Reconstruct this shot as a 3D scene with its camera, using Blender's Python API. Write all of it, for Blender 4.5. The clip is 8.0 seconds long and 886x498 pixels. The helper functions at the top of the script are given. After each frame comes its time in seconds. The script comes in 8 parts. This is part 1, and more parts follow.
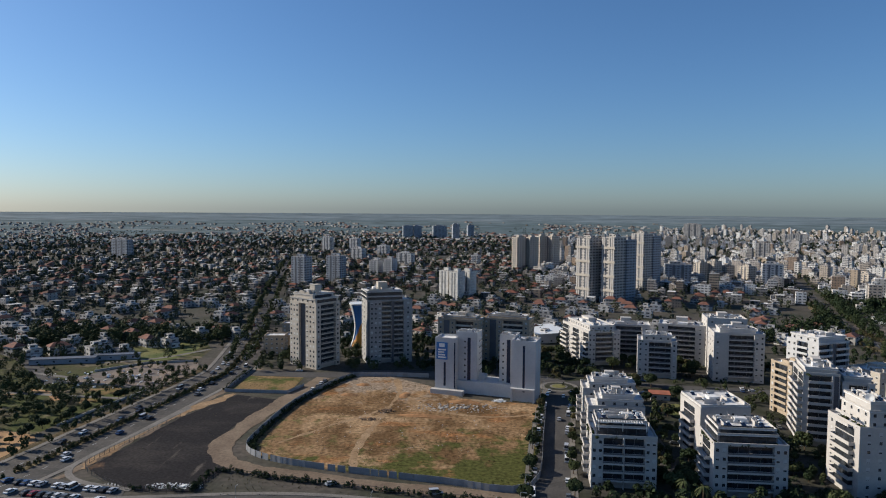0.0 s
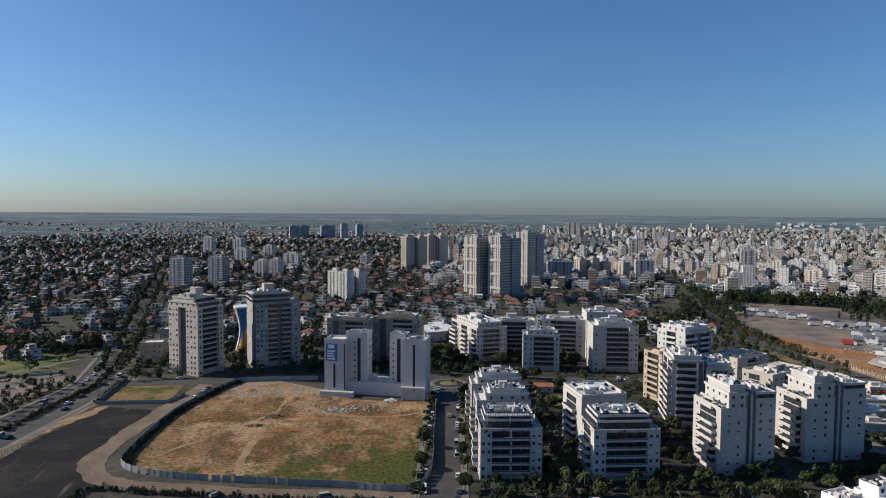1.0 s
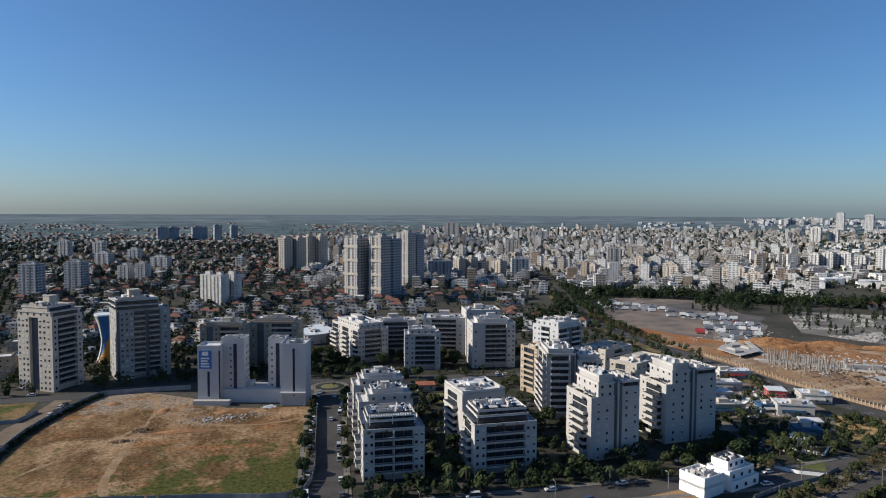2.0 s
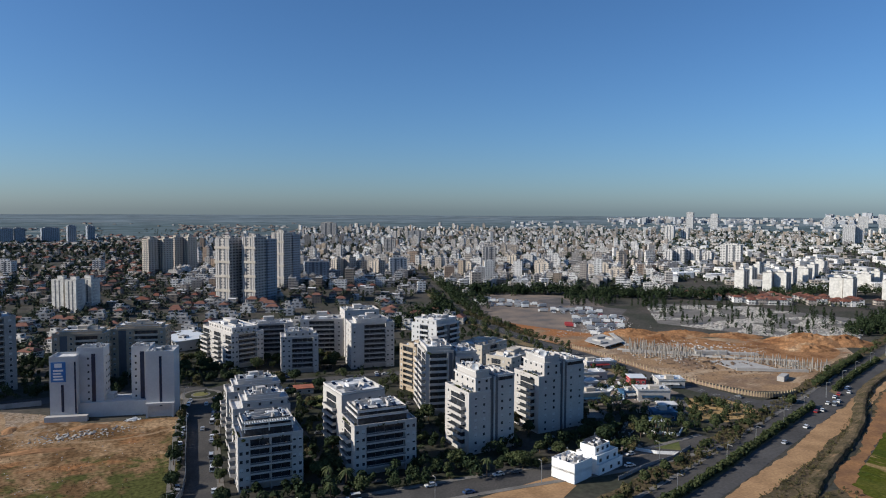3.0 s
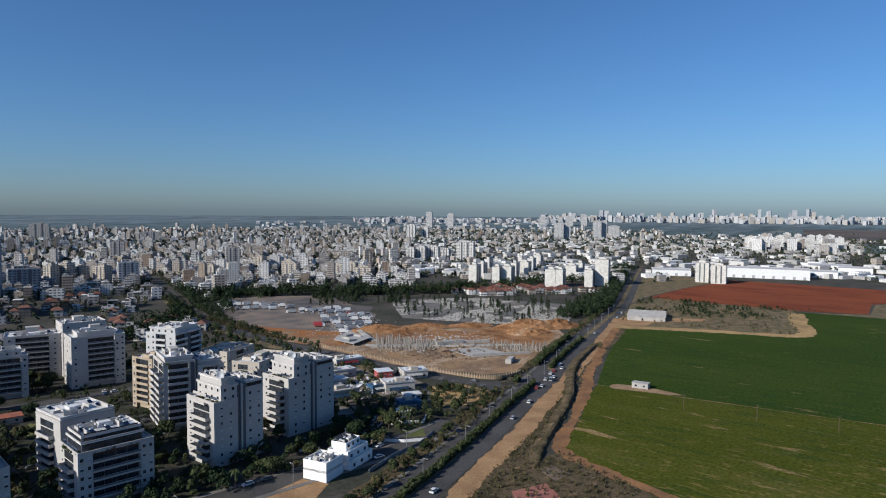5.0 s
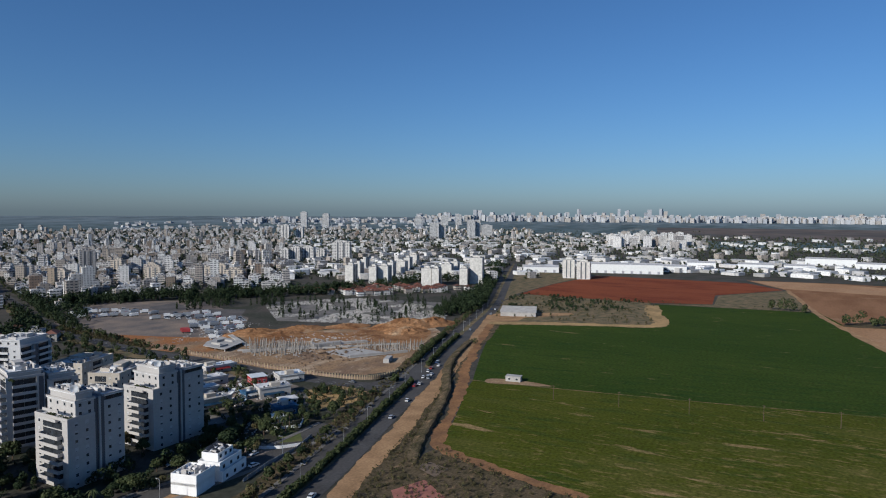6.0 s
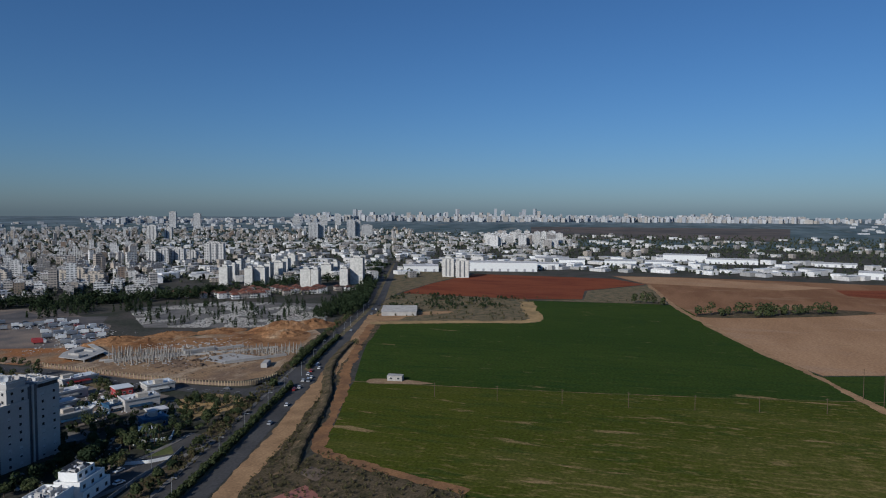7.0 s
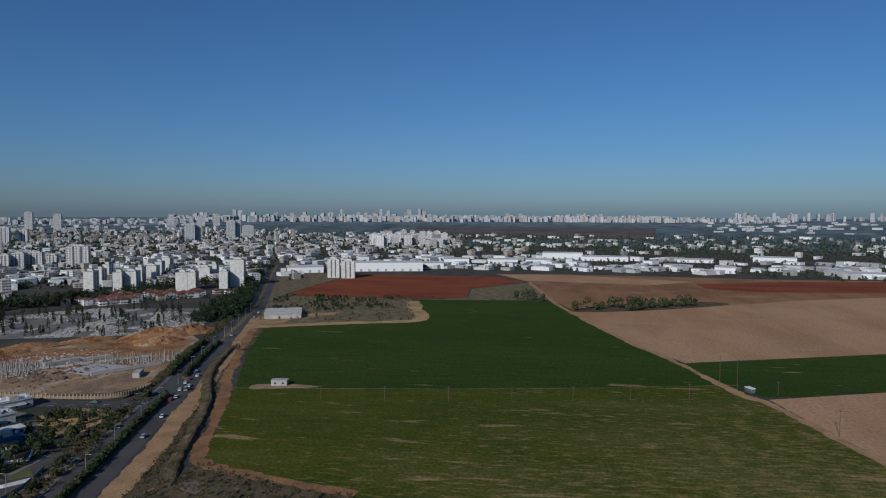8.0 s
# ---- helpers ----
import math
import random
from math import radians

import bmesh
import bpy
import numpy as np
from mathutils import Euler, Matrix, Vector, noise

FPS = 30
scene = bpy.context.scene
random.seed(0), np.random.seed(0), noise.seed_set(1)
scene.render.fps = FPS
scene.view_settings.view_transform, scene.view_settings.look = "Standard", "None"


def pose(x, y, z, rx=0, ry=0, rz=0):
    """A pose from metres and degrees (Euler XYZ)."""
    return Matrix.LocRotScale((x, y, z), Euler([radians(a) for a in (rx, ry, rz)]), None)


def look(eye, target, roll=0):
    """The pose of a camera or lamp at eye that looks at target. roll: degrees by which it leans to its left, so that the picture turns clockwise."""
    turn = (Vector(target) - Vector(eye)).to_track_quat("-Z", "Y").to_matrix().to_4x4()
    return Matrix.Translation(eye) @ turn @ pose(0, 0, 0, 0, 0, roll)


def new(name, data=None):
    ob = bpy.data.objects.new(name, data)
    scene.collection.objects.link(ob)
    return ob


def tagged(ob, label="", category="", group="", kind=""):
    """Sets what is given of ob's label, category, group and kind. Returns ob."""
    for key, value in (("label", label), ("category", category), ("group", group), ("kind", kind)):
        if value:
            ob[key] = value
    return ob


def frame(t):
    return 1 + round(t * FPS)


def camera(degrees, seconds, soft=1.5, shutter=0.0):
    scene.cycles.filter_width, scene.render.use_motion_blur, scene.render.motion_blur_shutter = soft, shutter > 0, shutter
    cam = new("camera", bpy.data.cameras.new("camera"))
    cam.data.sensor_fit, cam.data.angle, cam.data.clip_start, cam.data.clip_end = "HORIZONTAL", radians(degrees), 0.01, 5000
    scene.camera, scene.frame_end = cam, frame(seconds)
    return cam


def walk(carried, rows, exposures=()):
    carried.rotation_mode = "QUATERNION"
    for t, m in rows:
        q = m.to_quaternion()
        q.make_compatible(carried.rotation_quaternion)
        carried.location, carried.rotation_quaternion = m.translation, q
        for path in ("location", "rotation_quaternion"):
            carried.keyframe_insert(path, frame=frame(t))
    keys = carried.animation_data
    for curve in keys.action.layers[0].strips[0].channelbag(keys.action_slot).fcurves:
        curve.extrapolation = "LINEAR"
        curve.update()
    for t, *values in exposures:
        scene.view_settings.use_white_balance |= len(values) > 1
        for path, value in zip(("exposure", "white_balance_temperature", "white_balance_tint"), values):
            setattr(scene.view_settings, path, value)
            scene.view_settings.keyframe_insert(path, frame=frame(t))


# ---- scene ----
# ---------------------------------------------------------------- camera
EYE = Vector((0.0, 0.0, 100.0))


def aim(yaw, pitch, roll):
    """A camera pose at the hovering point; yaw to the left, degrees."""
    a, b = radians(yaw), radians(pitch)
    way = Vector((-math.sin(a) * math.cos(b), math.cos(a) * math.cos(b), math.sin(b)))
    return look(EYE, EYE + way * 100, roll)


cam = camera(67.15, 8.0, 1.1)
PATH = [
    (0.0, aim(0.00, -3.33, 0.40)), (0.5, aim(-4.33, -3.30, 0.35)), (1.0, aim(-9.51, -3.31, 0.37)),
    (1.5, aim(-14.64, -3.25, 0.33)), (3.0, aim(-30.20, -3.20, 0.28)), (3.5, aim(-35.54, -3.17, 0.34)),
    (4.0, aim(-40.91, -3.15, 0.32)), (4.5, aim(-46.29, -3.13, 0.34)), (6.0, aim(-62.25, -3.08, 0.24)),
    (6.5, aim(-67.40, -3.07, 0.22)), (7.0, aim(-72.51, -3.06, 0.22)), (7.5, aim(-77.62, -3.03, 0.23)),
    (8.0, aim(-82.30, -3.03, 0.14)),
]
walk(cam, PATH, exposures=[(0.0, 0.46, 5400, 7), (3.5, 0.4, 5120, 7), (4.5, 0.36, 5060, 7), (6.0, 0.04, 4980, 7), (7.0, -0.33, 4880, 7), (8.0, -0.46, 4820, 7)])

# ---------------------------------------------------------------- daylight
SUN_TO = Vector((-0.95, 0.31, 0.0)).normalized()
SUN_EL = radians(27)
sun_vec = Vector((SUN_TO.x * math.cos(SUN_EL), SUN_TO.y * math.cos(SUN_EL), math.sin(SUN_EL)))
sun = new("sun", bpy.data.lights.new("sun", "SUN"))
sun.data.energy, sun.data.angle, sun.data.color = 5.0, radians(0.6), (1.0, 0.80, 0.57)
sun.matrix_world = look(sun_vec * 500, (0, 0, 0))

world = bpy.data.worlds.new("sky")
scene.world = world
world.use_nodes = True
wn, wl = world.node_tree.nodes, world.node_tree.links
sky = wn.new("ShaderNodeTexSky")
sky.sky_type, sky.sun_disc = "NISHITA", False
sky.sun_elevation, sky.sun_rotation = SUN_EL, math.atan2(SUN_TO.x, SUN_TO.y)
sky.altitude, sky.air_density, sky.dust_density, sky.ozone_density = 100, 1.0, 0.75, 4.9
wn["Background"].inputs["Strength"].default_value = 0.065
wl.new(sky.outputs[0], wn["Background"].inputs["Color"])
# ---------------------------------------------------------------- materials
def mat(name, color, rough=0.8, metal=0.0, scale=0.5, amount=0.25, color2=None, fine=8.0, bump=0.0, vary=0.0, spec=None):
    """A surface in object space: two scales of variation between color and color2, grain, bump and a spread between objects."""
    m = bpy.data.materials.new(name)
    m.use_nodes = True
    n, l = m.node_tree.nodes, m.node_tree.links
    b = n["Principled BSDF"]
    b.inputs["Roughness"].default_value, b.inputs["Metallic"].default_value = rough, metal
    b.inputs["Specular IOR Level"].default_value = spec if spec is not None else 0.5 if rough < 0.7 else 0.12
    geo = n.new("ShaderNodeNewGeometry")
    big, small = n.new("ShaderNodeTexNoise"), n.new("ShaderNodeTexNoise")
    big.inputs["Scale"].default_value, small.inputs["Scale"].default_value = scale, fine
    big.inputs["Detail"].default_value, small.inputs["Detail"].default_value = 6, 3
    for t in (big, small):
        l.new(geo.outputs["Position"], t.inputs["Vector"])
    ramp = n.new("ShaderNodeMapRange")
    ramp.inputs[1].default_value, ramp.inputs[2].default_value = 0.35, 0.65
    l.new(big.outputs["Fac"], ramp.inputs[0])
    mix = n.new("ShaderNodeMix")
    mix.data_type = "RGBA"
    c2 = color2 or tuple(c * (1 - amount) for c in color)
    mix.inputs[6].default_value, mix.inputs[7].default_value = (*color, 1), (*c2, 1)
    l.new(ramp.outputs[0], mix.inputs[0])
    grain = n.new("ShaderNodeMapRange")
    grain.inputs[1].default_value, grain.inputs[2].default_value = 0.3, 0.7
    grain.inputs[3].default_value, grain.inputs[4].default_value = 1 - amount * 0.7, 1 + amount * 0.5
    l.new(small.outputs["Fac"], grain.inputs[0])
    val = grain.outputs[0]
    if vary:
        info, r = n.new("ShaderNodeObjectInfo"), n.new("ShaderNodeMapRange")
        r.inputs[3].default_value, r.inputs[4].default_value = 1 - vary, 1 + vary
        l.new(info.outputs["Random"], r.inputs[0])
        mul = n.new("ShaderNodeMath")
        mul.operation = "MULTIPLY"
        l.new(val, mul.inputs[0]), l.new(r.outputs[0], mul.inputs[1])
        val = mul.outputs[0]
    sc = n.new("ShaderNodeVectorMath")
    sc.operation = "SCALE"
    l.new(mix.outputs[2], sc.inputs[0]), l.new(val, sc.inputs["Scale"])
    l.new(sc.outputs[0], b.inputs["Base Color"])
    if bump:
        bp = n.new("ShaderNodeBump")
        bp.inputs["Strength"].default_value, bp.inputs["Distance"].default_value = 0.6, bump
        l.new(small.outputs["Fac"], bp.inputs["Height"]), l.new(bp.outputs[0], b.inputs["Normal"])
    return m


def island_mat(name, colors, rough=0.85, windows=False, walls_only=True):
    """Joined buildings or foliage: each island takes one of the colours; with windows, dark panes in rows by the UV metres."""
    m = bpy.data.materials.new(name)
    m.use_nodes = True
    n, l = m.node_tree.nodes, m.node_tree.links
    b = n["Principled BSDF"]
    b.inputs["Roughness"].default_value = rough
    b.inputs["Specular IOR Level"].default_value = 0.4 if windows else 0.1
    geo = n.new("ShaderNodeNewGeometry")
    cr = n.new("ShaderNodeValToRGB")
    cr.color_ramp.interpolation = "CONSTANT"
    e = cr.color_ramp.elements
    while len(e) < len(colors):
        e.new(0.5)
    for i, c in enumerate(colors):
        e[i].position, e[i].color = i / len(colors), (*c, 1)
    l.new(geo.outputs["Random Per Island"], cr.inputs[0])
    ns = n.new("ShaderNodeTexNoise")
    ns.inputs["Scale"].default_value, ns.inputs["Detail"].default_value = 0.35, 4
    l.new(geo.outputs["Position"], ns.inputs["Vector"])
    r = n.new("ShaderNodeMapRange")
    r.inputs[1].default_value, r.inputs[2].default_value, r.inputs[3].default_value, r.inputs[4].default_value = 0.3, 0.7, 0.72, 1.12
    l.new(ns.outputs["Fac"], r.inputs[0])
    sc = n.new("ShaderNodeVectorMath")
    sc.operation = "SCALE"
    l.new(cr.outputs[0], sc.inputs[0]), l.new(r.outputs[0], sc.inputs["Scale"])
    out = sc.outputs[0]
    if windows:
        uv = n.new("ShaderNodeUVMap")
        sep = n.new("ShaderNodeSeparateXYZ")
        l.new(uv.outputs[0], sep.inputs[0])

        def op(kind, a, bb):
            k = n.new("ShaderNodeMath")
            k.operation = kind
            for i, s in enumerate((a, bb)):
                if isinstance(s, (int, float)):
                    k.inputs[i].default_value = s
                else:
                    l.new(s, k.inputs[i])
            return k.outputs[0]
        chance = op("FRACT", op("MULTIPLY", geo.outputs["Random Per Island"], 37.7), 0)
        pitch = op("ADD", op("MULTIPLY", chance, 2.6), 2.6)
        band = op("GREATER_THAN", op("FRACT", op("MULTIPLY", chance, 11.3), 0), 0.62)
        fu, fv = op("MODULO", sep.outputs[0], pitch), op("MODULO", sep.outputs[1], 3.1)
        wide = op("ADD", op("MULTIPLY", band, 1.6), 1.15)
        inside = op("MULTIPLY", op("MULTIPLY", op("GREATER_THAN", fu, 0.55), op("LESS_THAN", op("SUBTRACT", fu, 0.55), wide)),
                    op("MULTIPLY", op("GREATER_THAN", fv, 1.0), op("LESS_THAN", fv, 2.3)))
        inside = op("MULTIPLY", inside, op("GREATER_THAN", sep.outputs[1], 0.1))
        mix = n.new("ShaderNodeMix")
        mix.data_type = "RGBA"
        mix.inputs[7].default_value = (0.07, 0.072, 0.08, 1)
        l.new(inside, mix.inputs[0]), l.new(out, mix.inputs[6])
        out = mix.outputs[2]
        rr = n.new("ShaderNodeMapRange")
        rr.inputs[3].default_value, rr.inputs[4].default_value = rough, 0.2
        l.new(inside, rr.inputs[0]), l.new(rr.outputs[0], b.inputs["Roughness"])
    l.new(out, b.inputs["Base Color"])
    return m



def layered(name, base, layers, fine=1.0, amount=0.3, rough=0.95):
    """Ground with patches: each layer is (colour, stretch x, stretch y, from, to, slope x, slope y, offset) over a noise in plan metres."""
    m = bpy.data.materials.new(name)
    m.use_nodes = True
    n, l = m.node_tree.nodes, m.node_tree.links
    b = n["Principled BSDF"]
    b.inputs["Roughness"].default_value = rough
    b.inputs["Specular IOR Level"].default_value = 0.04
    geo = n.new("ShaderNodeNewGeometry")
    col = n.new("ShaderNodeRGB")
    base, layers = [0.84 * c for c in base], [(tuple(0.84 * c for c in k[0]), *k[1:]) for k in layers]
    col.outputs[0].default_value = (*base, 1)
    out = col.outputs[0]
    for i, (c, sx, sy, lo, hi, gx, gy, off) in enumerate(layers):
        mp, ns, dot, add, rng, mix = (n.new("ShaderNode" + k) for k in ("Mapping", "TexNoise", "VectorMath", "Math", "MapRange", "Mix"))
        mp.inputs["Scale"].default_value, mp.inputs["Location"].default_value = (sx, sy, 0), (7.3 * i, 3.1 * i, i)
        ns.inputs["Scale"].default_value, ns.inputs["Detail"].default_value, ns.inputs["Roughness"].default_value = 1, 7, 0.62
        l.new(geo.outputs["Position"], mp.inputs["Vector"]), l.new(mp.outputs[0], ns.inputs["Vector"])
        dot.operation = "DOT_PRODUCT"
        dot.inputs[1].default_value = (gx, gy, 0)
        l.new(geo.outputs["Position"], dot.inputs[0])
        add.inputs[1].default_value = off
        l.new(dot.outputs["Value"], add.inputs[0])
        s = n.new("ShaderNodeMath")
        l.new(ns.outputs["Fac"], s.inputs[0]), l.new(add.outputs[0], s.inputs[1])
        rng.inputs[1].default_value, rng.inputs[2].default_value = lo, hi
        l.new(s.outputs[0], rng.inputs[0])
        mix.data_type = "RGBA"
        mix.inputs[7].default_value = (*c, 1)
        l.new(rng.outputs[0], mix.inputs[0]), l.new(out, mix.inputs[6])
        out = mix.outputs[2]
    ns, r, sc = n.new("ShaderNodeTexNoise"), n.new("ShaderNodeMapRange"), n.new("ShaderNodeVectorMath")
    ns.inputs["Scale"].default_value, ns.inputs["Detail"].default_value = fine, 5
    l.new(geo.outputs["Position"], ns.inputs["Vector"]), l.new(ns.outputs["Fac"], r.inputs[0])
    r.inputs[1].default_value, r.inputs[2].default_value, r.inputs[3].default_value, r.inputs[4].default_value = 0.3, 0.7, 1 - amount, 1 + amount
    sc.operation = "SCALE"
    l.new(out, sc.inputs[0]), l.new(r.outputs[0], sc.inputs["Scale"]), l.new(sc.outputs[0], b.inputs["Base Color"])
    return m


